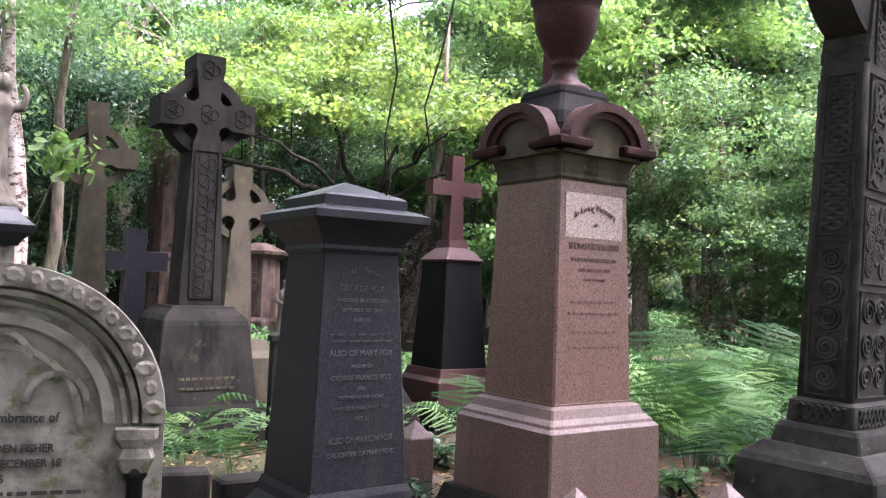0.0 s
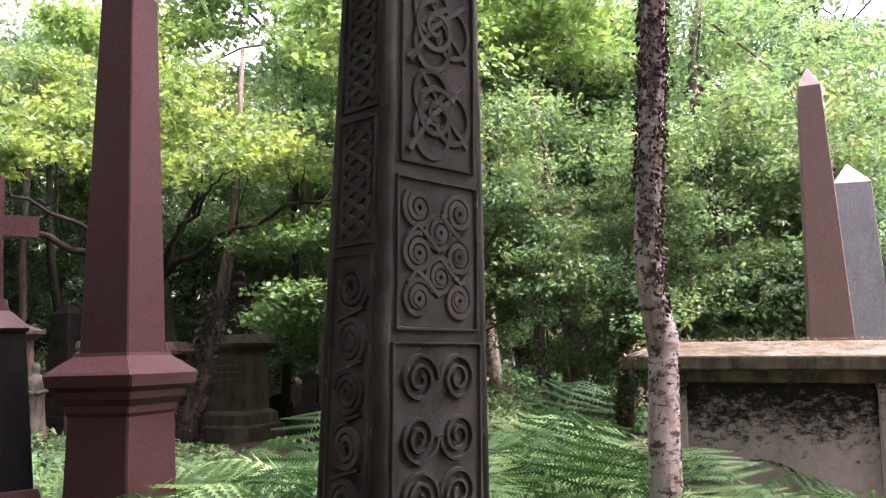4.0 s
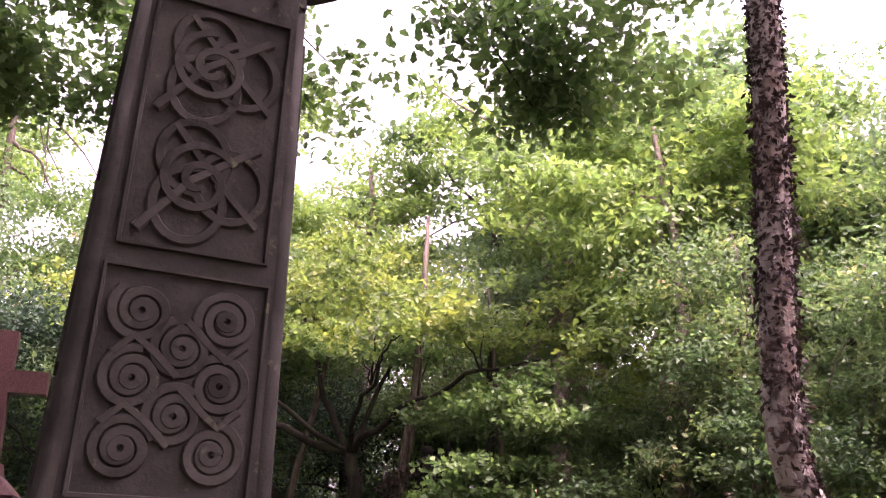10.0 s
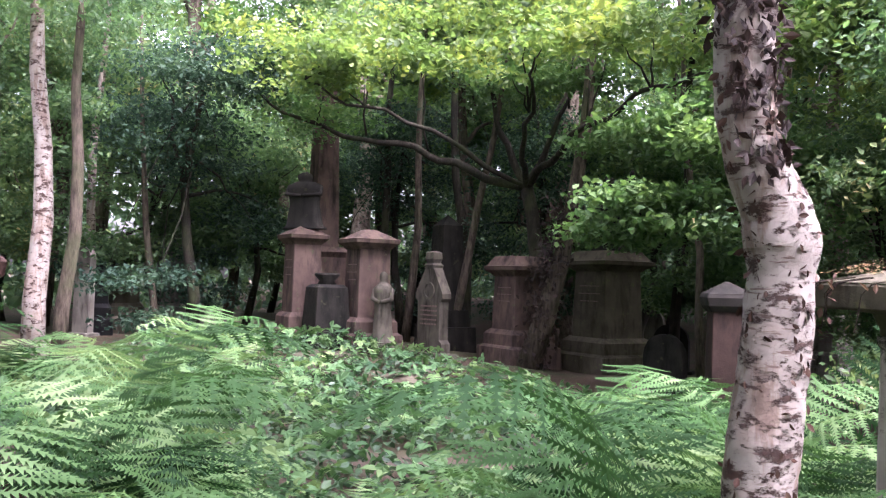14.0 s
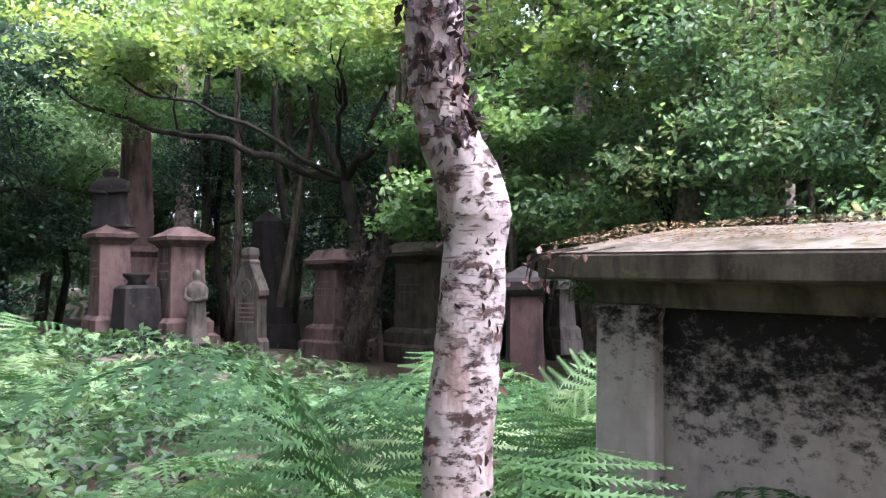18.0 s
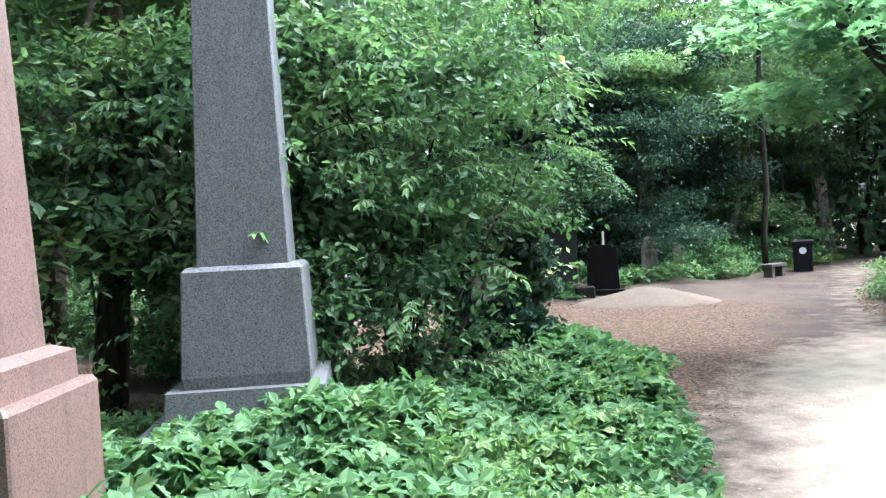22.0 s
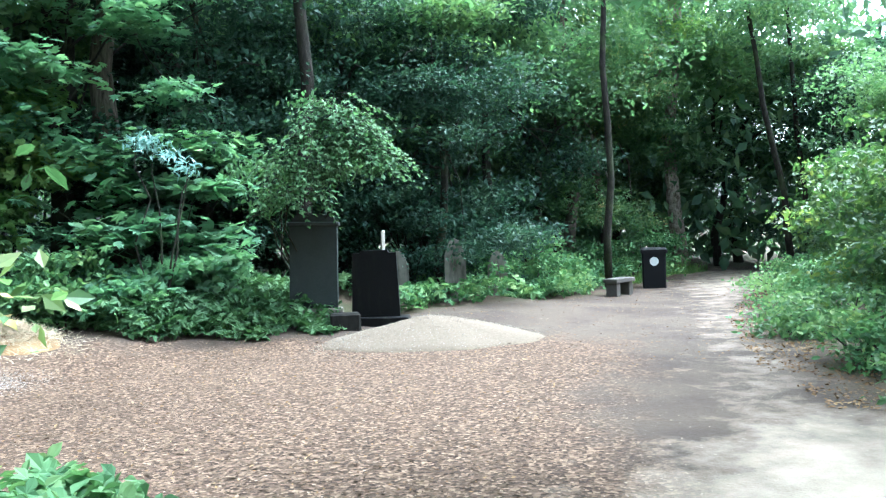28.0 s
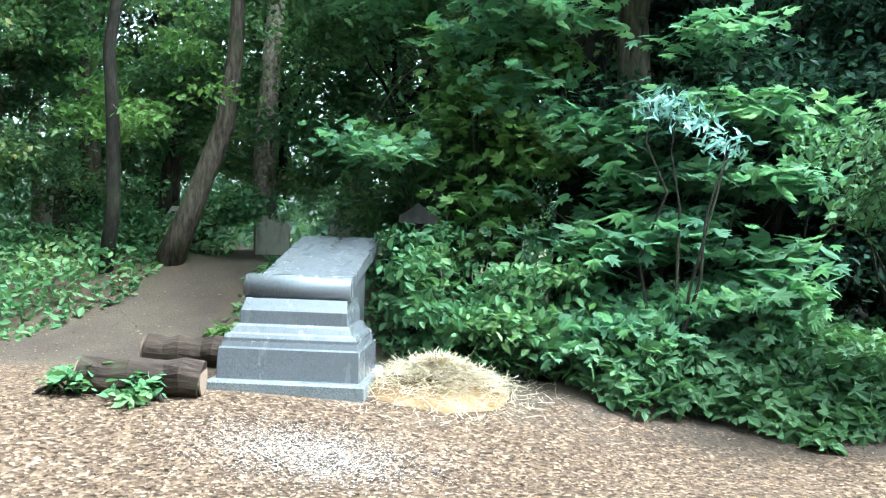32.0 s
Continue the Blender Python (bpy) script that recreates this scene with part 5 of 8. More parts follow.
celtic_cross("celtic_cross", -5.08, 5.78, 38, "rough moss-grown sandstone wheel cross", M_BROWNST, 0.75, 2.01, 2.43, 0.34, 0.095, 0.15, 0.24, 0.23, 0.30,
             sq([(0, 0.40), (0.6, 0.38), (0.66, 0.30), (0.76, 0.24)]), flare=0.0, bite=0.06)
ob = put("granite_cross", -6.17, 5.97, 38, "plain dark granite cross beside the wheel crosses", "cross")
part("cross", Geo().ext(cross_outline(0.31, 1.86, 0.3, 0.095, 1.54, 0.11), -0.09, 0.09), M_DARK, ob)
part("base", Geo().loft(sq([(0, 0.35), (0.25, 0.33), (0.3, 0.25)])), M_DARK, ob)
ob = put("red_granite_cross", -2.95, 5.35, 38, "dark red granite cross on a tapered black granite die", "cross", lift=-0.25)
part("base", Geo().loft(sq([(-0.05, 0.43), (0.55, 0.42)])), M_BLACK, ob, "black granite base")
part("plinth", Geo().loft(sq([(0.55, 0.335), (0.75, 0.325), (0.79, 0.29), (0.86, 0.27)])), M_RED, ob)
part("die", Geo().loft(sq([(0.86, 0.247), (1.80, 0.19)])), M_BLACK, ob, "black polished granite die")
part("cap", Geo().loft(sq([(1.80, 0.20), (1.82, 0.21), (1.86, 0.178), (1.93, 0.112), (2.0, 0.098)])), M_RED, ob)
part("cross", Geo().ext(cross_outline(0.27, 2.77, 1.98, 0.066, 2.47, 0.08), -0.06, 0.06), M_RED, ob)
pedestal("stone_pedestal", -3.72, 4.88, 38, "lichened grey sandstone pedestal tomb with flat pyramid cap", M_SOOT, sq([(0, 0.42), (0.32, 0.40), (0.34, 0.36), (0.44, 0.31), (0.48, 0.29)]),
         sq([(0.48, 0.27), (1.54, 0.225)]), sq([(1.54, 0.235), (1.58, 0.245), (1.62, 0.26), (1.66, 0.30), (1.72, 0.305), (1.74, 0.26), (1.75, 0.24), (1.80, 0.235), (1.90, 0.01)]))
ob = put("shouldered_headstone", -3.9, 4.03, 25, "small dark shouldered headstone with rounded top", "gravestone", lift=-0.15)
part("slab", Geo().ext([(-0.19, 0), (-0.19, 0.98), (-0.14, 1.02), (-0.1, 1.09), (0, 1.14), (0.1, 1.09), (0.14, 1.02), (0.19, 0.98), (0.19, 0)], -0.06, 0.06), M_SOOT, ob)
for sx in (-1, 1):
    part("side_post", Geo().loft(sq([(0, 0.07), (1.02, 0.065), (1.03, 0.08), (1.07, 0.08), (1.09, 0.04)]), 0.006, (sx * 0.27, 0)), M_SOOT, ob)
pedestal("statue_pedestal", -8.6, 7.25, 38, "sandstone pedestal with dark moulded cap under an angel", M_GREYST, sq([(-0.1, 0.60), (0.5, 0.58), (0.55, 0.46), (0.75, 0.42)]), sq([(0.75, 0.37), (1.95, 0.34)]),
         sq([(1.95, 0.37), (2.02, 0.41), (2.10, 0.50), (2.19, 0.53), (2.23, 0.48), (2.36, 0.36), (2.40, 0.34)]), mat_cap=M_DARK, writing=[(1.75, 0.22), (1.65, 0.24), (1.55, 0.2), (1.4, 0.22)])
angel(-8.6, 7.25, hills(-8.6, 7.25) + 2.34)
pedestal("stone_pedestal", -7.15, 3.65, 30, "grey pedestal tomb with hipped pale cap", M_GREYST, sq([(0, 0.42), (0.5, 0.4)]), sq([(0.5, 0.30), (1.45, 0.28)]), sq([(1.45, 0.32), (1.60, 0.42), (1.68, 0.42), (1.74, 0.36), (1.95, 0.05)]))
for px, py in ((-3.02, 2.69), (-2.20, 1.60), (-1.42, 2.00)):
    ob = put("kerb_post", px, py, 38, "short pink granite kerb post with pyramid top", "kerb post", "kerb posts round the grave")
    part("post", Geo().loft(sq([(-0.1, 0.085), (0.43, 0.082), (0.44, 0.078)]), 0.006), M_PINKPALE, ob)
    part("pyramid", Geo().loft(sq([(0.44, 0.078), (0.53, 0.003)]), 0.004), M_PINKPALE, ob)
for x0, y0, le, rz in ((-3.55, 2.55, 1.2, 38), (-4.75, 2.2, 1.3, 20), (-0.75, 2.25, 1.6, 37)):
    single("grave_kerb", Geo().box(-le / 2, le / 2, -0.09, 0.09, -0.1, 0.22, 0.015), M_SOOT, x0, y0, hills(x0, y0), rz, "low weathered stone kerb round a grave", "kerb")
pedestal("small_pedestal", -0.58, 11.85, 30, "reddish stone pedestal with dark peaked cap among ferns", M_DKRED, sq([(0, 0.25), (0.32, 0.24), (0.36, 0.2)]), sq([(0.36, 0.185), (1.46, 0.165)]), sq([(1.46, 0.18), (1.52, 0.22), (1.60, 0.235), (1.64, 0.22), (1.76, 0.02)]), mat_cap=M_SOOT, zoff=0.12)

# ============ the row of graves beyond the ferns ============
def back_pedestal(x, y, rz, mat, h, half, label, gable=True):
    k = half * 0.93
    cap = sq([(h - 0.32, k * 0.82), (h - 0.28, k * 0.9), (h - 0.22, k * 1.12), (h - 0.16, k * 1.15), (h - 0.15, k * 1.05), (h, k * 0.25 if gable else k * 0.8)])
    return pedestal("stone_pedestal", x, y, rz, label, mat, sq([(-0.1, k * 1.35), (0.34, k * 1.3), (0.38, k * 1.12), (0.55, k * 1.1), (0.62, k * 0.92)]), sq([(0.62, k * 0.85), (h - 0.32, k * 0.78)]), cap, "pedestal tombs in a row",
                    writing=[(h * 0.72, k * 0.5), (h * 0.66, k * 0.55), (h * 0.6, k * 0.45)], wseed=int(x * 10) % 97)


back_pedestal(-8.06, 13.00, -22, M_REDST, 2.05, 0.32, "reddish sandstone pedestal tomb with gabled cap")
draped_figure("angel_statue", -8.06, 13.00, hills(-8.06, 13.00) + 1.95, 20, 0.95, M_SOOT, "dark weathered draped statue on a pedestal", 2.1)
obelisk("tall_obelisk", -9.4, 14.7, -22, "tall dark red sandstone obelisk behind the pedestals", M_REDST, [[(0, 0.55), (0.6, 0.5)], [(0.6, 0.42), (1.6, 0.38), (1.7, 0.45), (1.8, 0.34)]], 1.8, 0.25, 5.7, 0.16, 5.95)
back_pedestal(-6.92, 13.37, -22, M_REDST, 2.02, 0.365, "pinkish sandstone pedestal tomb with gabled cap")
ob = put("low_tomb", -7.35, 12.89, -22, "low sandstone block with worn urn foot", "gravestone")
part("block", Geo().loft(sq([(0, 0.32), (0.7, 0.28), (1.05, 0.26), (1.1, 0.2)])), M_SOOT, ob)
part("urn_foot", Geo().lathe([(0.16, 1.1), (0.12, 1.16), (0.2, 1.24), (0.2, 1.28)], 14), M_SOOT, ob, smooth=True)
draped_figure("draped_statue", -6.34, 13.12, hills(-6.34, 13.12) + 0.2, 20, 1.12, M_STATUE, "small weathered draped figure standing by a tomb", 0.85)
single("fallen_stone", Geo().box(-0.3, 0.3, -0.25, 0.25, -0.1, 0.21, 0.03), M_BROWNST, -6.34, 13.12, hills(-6.34, 13.12), 20, "low mossy block under a small draped figure", "stone", "fallen stones")
ob = put("gabled_headstone", -5.90, 13.80, -12, "gothic gabled sandstone headstone with worn finial and letters", "gravestone")
part("slab", Geo().ext([(-0.33, 0), (-0.33, 0.3), (-0.27, 0.36), (-0.27, 0.95), (-0.33, 1.0), (-0.33, 1.08), (-0.10, 1.48), (0.10, 1.48), (0.33, 1.08), (0.33, 1.0), (0.27, 0.95), (0.27, 0.36), (0.33, 0.3), (0.33, 0)], -0.09, 0.09), M_STATUE, ob)
part("finial", Geo().loft(sq([(1.46, 0.10), (1.52, 0.11), (1.56, 0.08), (1.62, 0.10), (1.72, 0.09), (1.74, 0.05)])), M_STATUE, ob)
part("trefoil", Geo().ring(0.10, 0.14, -0.11, -0.08, 1.12, 0, 360, 24), M_STATUE, ob)
part("base", Geo().box(-0.42, 0.42, -0.2, 0.2, -0.1, 0.16, 0.02), M_STATUE, ob)
bars([(0.88 - 0.07 * i, 0.2) for i in range(5)], lambda z: -0.091, ob, M_LETTERD, 2, 0.025)
obelisk("short_obelisk", -6.86, 15.36, -22, "dark sandstone obelisk with pale lit tip", M_SOOT, [[(0, 0.42), (0.5, 0.4)], [(0.5, 0.32), (0.8, 0.3)]], 0.8, 0.25, 2.3, 0.20, 2.5)
back_pedestal(-4.95, 14.82, -22, M_REDST, 1.78, 0.40, "pinkish sandstone pedestal tomb with moulded flat cap", False)
back_pedestal(-3.83, 15.66, -22, M_BROWNST, 1.98, 0.50, "large dark stone pedestal tomb under an angel", False)
statue("angel_statue", -3.83, 15.66, hills(-3.83, 15.66) + 1.88, -30, 1.25, M_SOOT, "dark stone angel statue half hidden by oak leaves", True)
for px, py, h, k, mt in ((-12.83, 12.7, 1.95, 0.28, M_GREYST), (-12.3, 13.3, 2.0, 0.28, M_GREYST), (-11.9, 12.1, 1.55, 0.30, M_BROWNST), (-11.57, 11.42, 1.3, 0.18, M_BLACK), (-9.6, 18.2, 1.6, 0.3, M_SOOT), (-3.0, 19.5, 1.5, 0.3, M_GREYST), (-1.2, 18.8, 1.3, 0.28, M_GREYST), (0.6, 19.6, 1.4, 0.3, M_WHITEST)):
    back_pedestal(px, py, -22, mt, h, k, "far weathered stone pedestal tomb in the shade")
for px, py, h, w, mt in ((-11.5, 11.1, 1.6, 0.2, M_GREYST), (-2.2, 21.5, 1.1, 0.3, M_WHITEST), (-0.4, 21.8, 1.0, 0.28, M_GREYST), (1.5, 20.6, 1.2, 0.3, M_WHITEST), (-5.2, 20.4, 1.1, 0.3, M_GREYST), (-10.2, 14.8, 1.2, 0.3, M_SOOT), (-14.5, 13.5, 1.3, 0.3, M_WHITEST), (-15.5, 11.0, 1.2, 0.3, M_GREYST), (-3.4, 17.2, 0.9, 0.3, M_SOOT), (-2.4, 14.6, 0.85, 0.33, M_SOOT)):
    ob = put("headstone", px, py, -15 + (px * 37 % 30), "far weathered round-topped headstone among trees", "gravestone", "scattered headstones")
    part("slab", Geo().ext([(-w, 0), (-w, h - w)] + [(-w * math.cos(radians(a)), h - w + w * math.sin(radians(a))) for a in range(20, 161, 20)] + [(w, h - w), (w, 0)], -0.06, 0.06), mt, ob)
    part("base", Geo().box(-w - 0.08, w + 0.08, -0.14, 0.14, -0.1, 0.12, 0.015), mt, ob)
ob = put("red_column_monument", -10.59, 8.11, 20, "red granite column monument with square cap among ferns", "gravestone")
part("base", Geo().loft(sq([(0, 0.5), (0.5, 0.48), (0.6, 0.3), (1.5, 0.25)])), M_ROSE, ob)
part("cap", Geo().loft(sq([(1.5, 0.3), (1.62, 0.42), (1.72, 0.42), (1.78, 0.25)])), M_ROSE, ob)
part("column", Geo().lathe([(0.18, 1.78), (0.14, 1.85), (0.12, 2.6), (0.16, 2.65)], 16), M_ROSE, ob, smooth=True)
for px, py, s in ((-6.4, 12.0, 0.5), (-5.0, 12.2, 0.55), (-6.0, 11.6, 0.35), (-3.6, 12.6, 0.45)):
    g = Geo().loft([(0, s, s * 0.5), (0.12, s * 1.05, s * 0.55), (0.2, s * 0.9, s * 0.4), (0.24, s * 0.5, s * 0.2)], 0.08)
    single("fallen_stone", g, M_BROWNST, px, py, hills(px, py) - 0.05, px * 50, "mossy fallen block of grave kerb", "stone", "fallen stones")

# ============ chest tomb and the two obelisks ============
TOMB = (2.709, 7.402, -22.16)


def chest_tomb():
    ob = put("chest_tomb", TOMB[0], TOMB[1], TOMB[2], "pale limestone chest tomb, blackened panel, mossy ridged lid", "tomb", lift=0.066, ry=1.37)
    z = -hills(TOMB[0], TOMB[1])
    hx, hy = 1.027, 0.524
    part("plinth", Geo().loft([(-0.1, hx + 0.06, hy + 0.06), (0.28, hx + 0.05, hy + 0.05), (0.33, hx - 0.08, hy - 0.08)], 0.02), M_TOMB, ob)
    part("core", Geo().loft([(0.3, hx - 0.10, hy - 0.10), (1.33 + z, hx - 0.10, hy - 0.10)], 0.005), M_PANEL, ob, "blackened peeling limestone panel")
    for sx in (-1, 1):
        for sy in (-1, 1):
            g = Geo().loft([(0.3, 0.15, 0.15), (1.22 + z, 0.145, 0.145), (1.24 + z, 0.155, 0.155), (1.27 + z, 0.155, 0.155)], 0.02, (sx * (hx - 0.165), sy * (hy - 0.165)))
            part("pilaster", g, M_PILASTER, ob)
    for sx in (-1, 1):
        part("end_panel", Geo().box(sx * (hx - 0.09) - 0.012, sx * (hx - 0.09) + 0.012, -0.24, 0.24, 0.34, 1.18 + z, 0.01), M_TOMB, ob)
    part("frieze", Geo().loft([(1.265 + z, hx - 0.03, hy - 0.03), (1.28 + z, hx - 0.02, hy - 0.02), (1.30 + z, hx - 0.02, hy - 0.02), (1.36 + z, hx + 0.0, hy + 0.0), (1.375 + z, hx + 0.10, hy + 0.075)], 0.01), M_LIDEDGE, ob)
    L, D = 1.2, 0.652
    zt, zb, zr = 1.478 + z, 1.372 + z, 1.60 + z
    lid = Geo()
    rings = [(zb, L - 0.01, D - 0.01), (zb + 0.01, L, D), (zt - 0.01, L, D), (zt, L - 0.008, D - 0.008)]
    part("lid_edge", Geo().loft(rings, 0.012), M_LIDEDGE, ob, "mossy stained edge of the lid")
    lid.add([(-L + 0.006, -D + 0.006, zt + 0.004), (L - 0.006, -D + 0.006, zt + 0.004), (L - 0.006, D - 0.006, zt + 0.004), (-L + 0.006, D - 0.006, zt + 0.004), (-L + 0.25, 0, zr), (L - 0.02, 0, zr)], [(0, 1, 5, 4), (1, 2, 5), (2, 3, 4, 5), (3, 0, 4)])
    part("lid", lid, M_TOMBCAP, ob)
    rows = [(0.95 + z - 0.06 * i, 0.2) for i in range(7)]
    g = Geo()
    rnd = random.Random(8)
    for zz, hw in rows:
        yy = -hw
        while yy < hw:
            w = rnd.uniform(0.03, 0.07)
            g.box(hx - 0.08, hx - 0.0765, yy, yy + w, zz - 0.011, zz + 0.011, 0.001)
            yy += w + 0.02
    tagged(part("worn_writing", g, M_TOMB, ob, "faint worn rows of lettering"), kind="stuff")
    return zt, zr


chest_tomb()
obelisk("pink_obelisk", 4.13, 9.30, -20, "pale pink granite obelisk with cracked shaft behind the chest tomb", M_PINKPALE,
        [[(-0.1, 0.52), (0.30, 0.50)], [(0.30, 0.41), (1.10, 0.405), (1.125, 0.39)], [(1.125, 0.345), (1.255, 0.34), (1.285, 0.27)]], 1.28, 0.25, 4.82, 0.12, 5.06, lift=0.04)
obelisk("grey_obelisk", 5.58, 11.45, -14, "grey granite obelisk on stepped grey granite base", M_GREY,
        [[(-0.1, 0.72), (0.55, 0.70)], [(0.55, 0.54), (0.82, 0.52)], [(0.82, 0.42), (0.9, 0.43), (1.60, 0.40), (1.63, 0.37)]], 1.62, 0.31, 4.2, 0.235, 4.5, lift=0.04)

# ============ the clearing ============
def scroll_tomb():
    x, y = 8.42, 21.95
    ob = put("scroll_tomb", x, y, 7, "polished grey granite tomb with scroll roll and sloping ledger", "tomb", lift=0.0)
    part("plinth", Geo().loft([(-0.05, 0.67, 0.62), (0.10, 0.66, 0.61), (0.12, 0.64, 0.59)], 0.01), M_GREY, ob, "rough grey granite plinth")
    part("base", Geo().loft([(0.12, 0.60, 0.50), (0.37, 0.595, 0.49), (0.385, 0.575, 0.48), (0.43, 0.57, 0.47)], 0.008), M_SLATEG, ob)
    part("moulding", Geo().loft([(0.43, 0.56, 0.45), (0.455, 0.565, 0.45), (0.485, 0.55, 0.43), (0.50, 0.52, 0.41), (0.55, 0.49, 0.38), (0.57, 0.48, 0.36)], 0.008), M_SLATEG, ob)
    part("neck", Geo().loft([(0.57, 0.465, 0.34), (0.68, 0.46, 0.34), (0.72, 0.445, 0.31), (0.78, 0.44, 0.27)], 0.008), M_SLATEG, ob)
    g = Geo().tube([(-0.465, -0.14, 0.87), (-0.46, -0.14, 0.87), (0.46, -0.14, 0.87), (0.465, -0.14, 0.87)], [0.10, 0.115, 0.115, 0.10], 24)
    part("scroll", g, M_SLATEG, ob, smooth=True)
    led = Geo().add([(-0.42, -0.1, 0.90), (0.42, -0.1, 0.90), (0.42, 1.75, 1.33), (-0.42, 1.75, 1.33), (-0.42, -0.05, 0.80), (0.42, -0.05, 0.80), (0.42, 1.80, 1.19), (-0.42, 1.80, 1.19)], [(0, 1, 2, 3), (4, 7, 6, 5), (0, 4, 5, 1), (1, 5, 6, 2), (2, 6, 7, 3), (3, 7, 4, 0)])
    part("ledger", led, M_SLATEG, ob, "sloping grey granite ledger with worn letters")
    part("back_block", Geo().loft([(0.1, 0.36, 0.5), (0.98, 0.36, 0.5)], 0.01, (0, 0.75)), M_GREY, ob)


def log(x, y, rz, length, r, label):
    ob = thing("log", x, y, hills(x, y) + r * 0.85, rz, label, "log", "logs by the tomb")
    pts = [(-length / 2 + length * k / 7, 0.02 * math.sin(k * 1.7), 0.015 * math.cos(k * 2.1)) for k in range(8)]
    part("bark", Geo().tube(pts, [r * (1 + 0.06 * math.sin(k * 2.3)) for k in range(8)], 18, 0.10, int(x * 10)), M_LOG, ob)
    for sx in (-1, 1):
        g = Geo().tube([(sx * length / 2 - 0.001 * sx, 0.01, 0.0), (sx * (length / 2 + 0.012), 0.01, 0)], [r * 0.9, r * 0.86], 18)
        part("sawn_end", g, M_CUT, ob)


def scatter(name, mat, label, category, spots, size, shape, flat=0.92, seed=3, lift=0.012, normal_spread=None):
    v, t = leaves(np.asarray(spots) + np.array([0, 0, lift]), size, shape, flat, 0.0, np.random.default_rng(seed))
    me = raw_mesh(name, v, t)
    me.materials.append(mat)
    ob = new(name, me)
    return tagged(ob, label, category, kind="stuff")


def spots_in(poly, n, seed, test=None, lift=0.0):
    rnd = random.Random(seed)
    xs, ys = [p[0] for p in poly], [p[1] for p in poly]
    out = []
    tries = 0
    while len(out) < n and tries < n * 12:
        tries += 1
        x, y = rnd.uniform(min(xs), max(xs)), rnd.uniform(min(ys), max(ys))
        if inside(x, y, poly) and (test is None or test(x, y)):
            out.append((x, y, ground_height(x, y) + lift))
    return out


def mound(name, x, y, rx, ry, h, rz, mat, label, category, seed=1, power=1.5):
    """A heap that thins out to its edge, with an uneven outline."""
    n, rings = 48, 12
    verts, faces = [(0, 0, h)], []
    c, s = math.cos(radians(rz)), math.sin(radians(rz))
    for k in range(1, rings + 1):
        f = k / rings
        for i in range(n):
            a = 2 * math.pi * i / n
            w = 1 + 0.16 * noise.noise(Vector((math.cos(a) * 1.6 + seed, math.sin(a) * 1.6, seed)))
            px, py = rx * f * w * math.cos(a), ry * f * w * math.sin(a)
            wx, wy = x + c * px - s * py, y + s * px + c * py
            hz = h * (1 - f ** power) ** 1.2 if f < 1 else -0.05
            hz += 0.02 * noise.noise(Vector((px * 5, py * 5, seed))) * (1 - f)
            verts.append((px, py, hz + ground_height(wx, wy) - ground_height(x, y)))
    faces += [(0, 1 + i, 1 + (i + 1) % n) for i in range(n)]
    for k in range(rings - 1):
        for i in range(n):
            a, b = 1 + k * n + i, 1 + k * n + (i + 1) % n
            faces.append((a, a + n, b + n, b))
    return single(name, Geo().add(verts, faces), mat, x, y, ground_height(x, y), rz, label, category, smooth=True)


scroll_tomb()
log(7.15, 22.3, 12, 0.80, 0.15, "thick sawn log with dark ridged bark beside the tomb")
log(7.46, 20.95, 14, 0.95, 0.15, "bark-covered log lying in weeds beside the tomb")
mound("straw_heap", 9.66, 22.05, 0.72, 0.6, 0.15, 20, M_LITTER, "heap of pale dry straw and cut grass", "straw heap", 4)
mound("gravel_heap", 14.72, 20.4, 1.6, 0.9, 0.36, -22, M_HEAP, "low heap of pale sandy gravel", "gravel heap", 2)
rnd = random.Random(5)
STRAW_BLADE = (np.array([(-0.018, 0, 0), (0.018, 0, 0), (0.018, 1, 0.03), (-0.018, 1, 0.03)]), [(0, 1, 2), (0, 2, 3)])
straws = []
for _ in range(6500):
    a, f = rnd.uniform(0, 2 * math.pi), abs(rnd.gauss(0, 0.55))
    px, py = 9.66 + 0.72 * f * math.cos(a), 22.05 + 0.6 * f * math.sin(a)
    straws.append((px, py, ground_height(px, py) + 0.20 * max(0.0, 1 - f ** 1.5) + rnd.uniform(0.0, 0.05) * max(0.1, 1.2 - f)))
scatter("loose_straw", M_STRAW, "loose straw stalks on the heap", "straw", straws, 0.13, STRAW_BLADE, 0.8, 11)

ob = put("dark_headstone", 13.80, 22.35, -30, "tall dark green-grey slab headstone with shaped top", "gravestone", ry=1.5, lift=0.1)
part("slab", Geo().ext([(-0.36, 0.1), (-0.355, 1.50), (-0.32, 1.52), (-0.30, 1.58), (-0.12, 1.62), (0.12, 1.62), (0.30, 1.58), (0.32, 1.52), (0.355, 1.50), (0.36, 0.1)], -0.07, 0.07), M_SLATE, ob)
part("cornice", Geo().box(-0.385, 0.385, -0.10, 0.10, 1.43, 1.50, 0.015), M_SLATE, ob)
part("base", Geo().box(-0.42, 0.42, -0.16, 0.16, -0.1, 0.2, 0.015), M_GREYST, ob)
ob = put("black_headstone", 14.62, 21.9, -32, "polished black granite headstone with stepped shoulders", "gravestone")
part("slab", Geo().ext([(-0.36, 0.1), (-0.33, 1.12), (-0.22, 1.12), (-0.2, 1.16), (0.2, 1.16), (0.22, 1.12), (0.33, 1.12), (0.37, 0.1)], -0.06, 0.06), M_BLACK, ob)
part("base", Geo().box(-0.5, 0.5, -0.2, 0.2, -0.1, 0.16, 0.015), M_BLACK, ob)
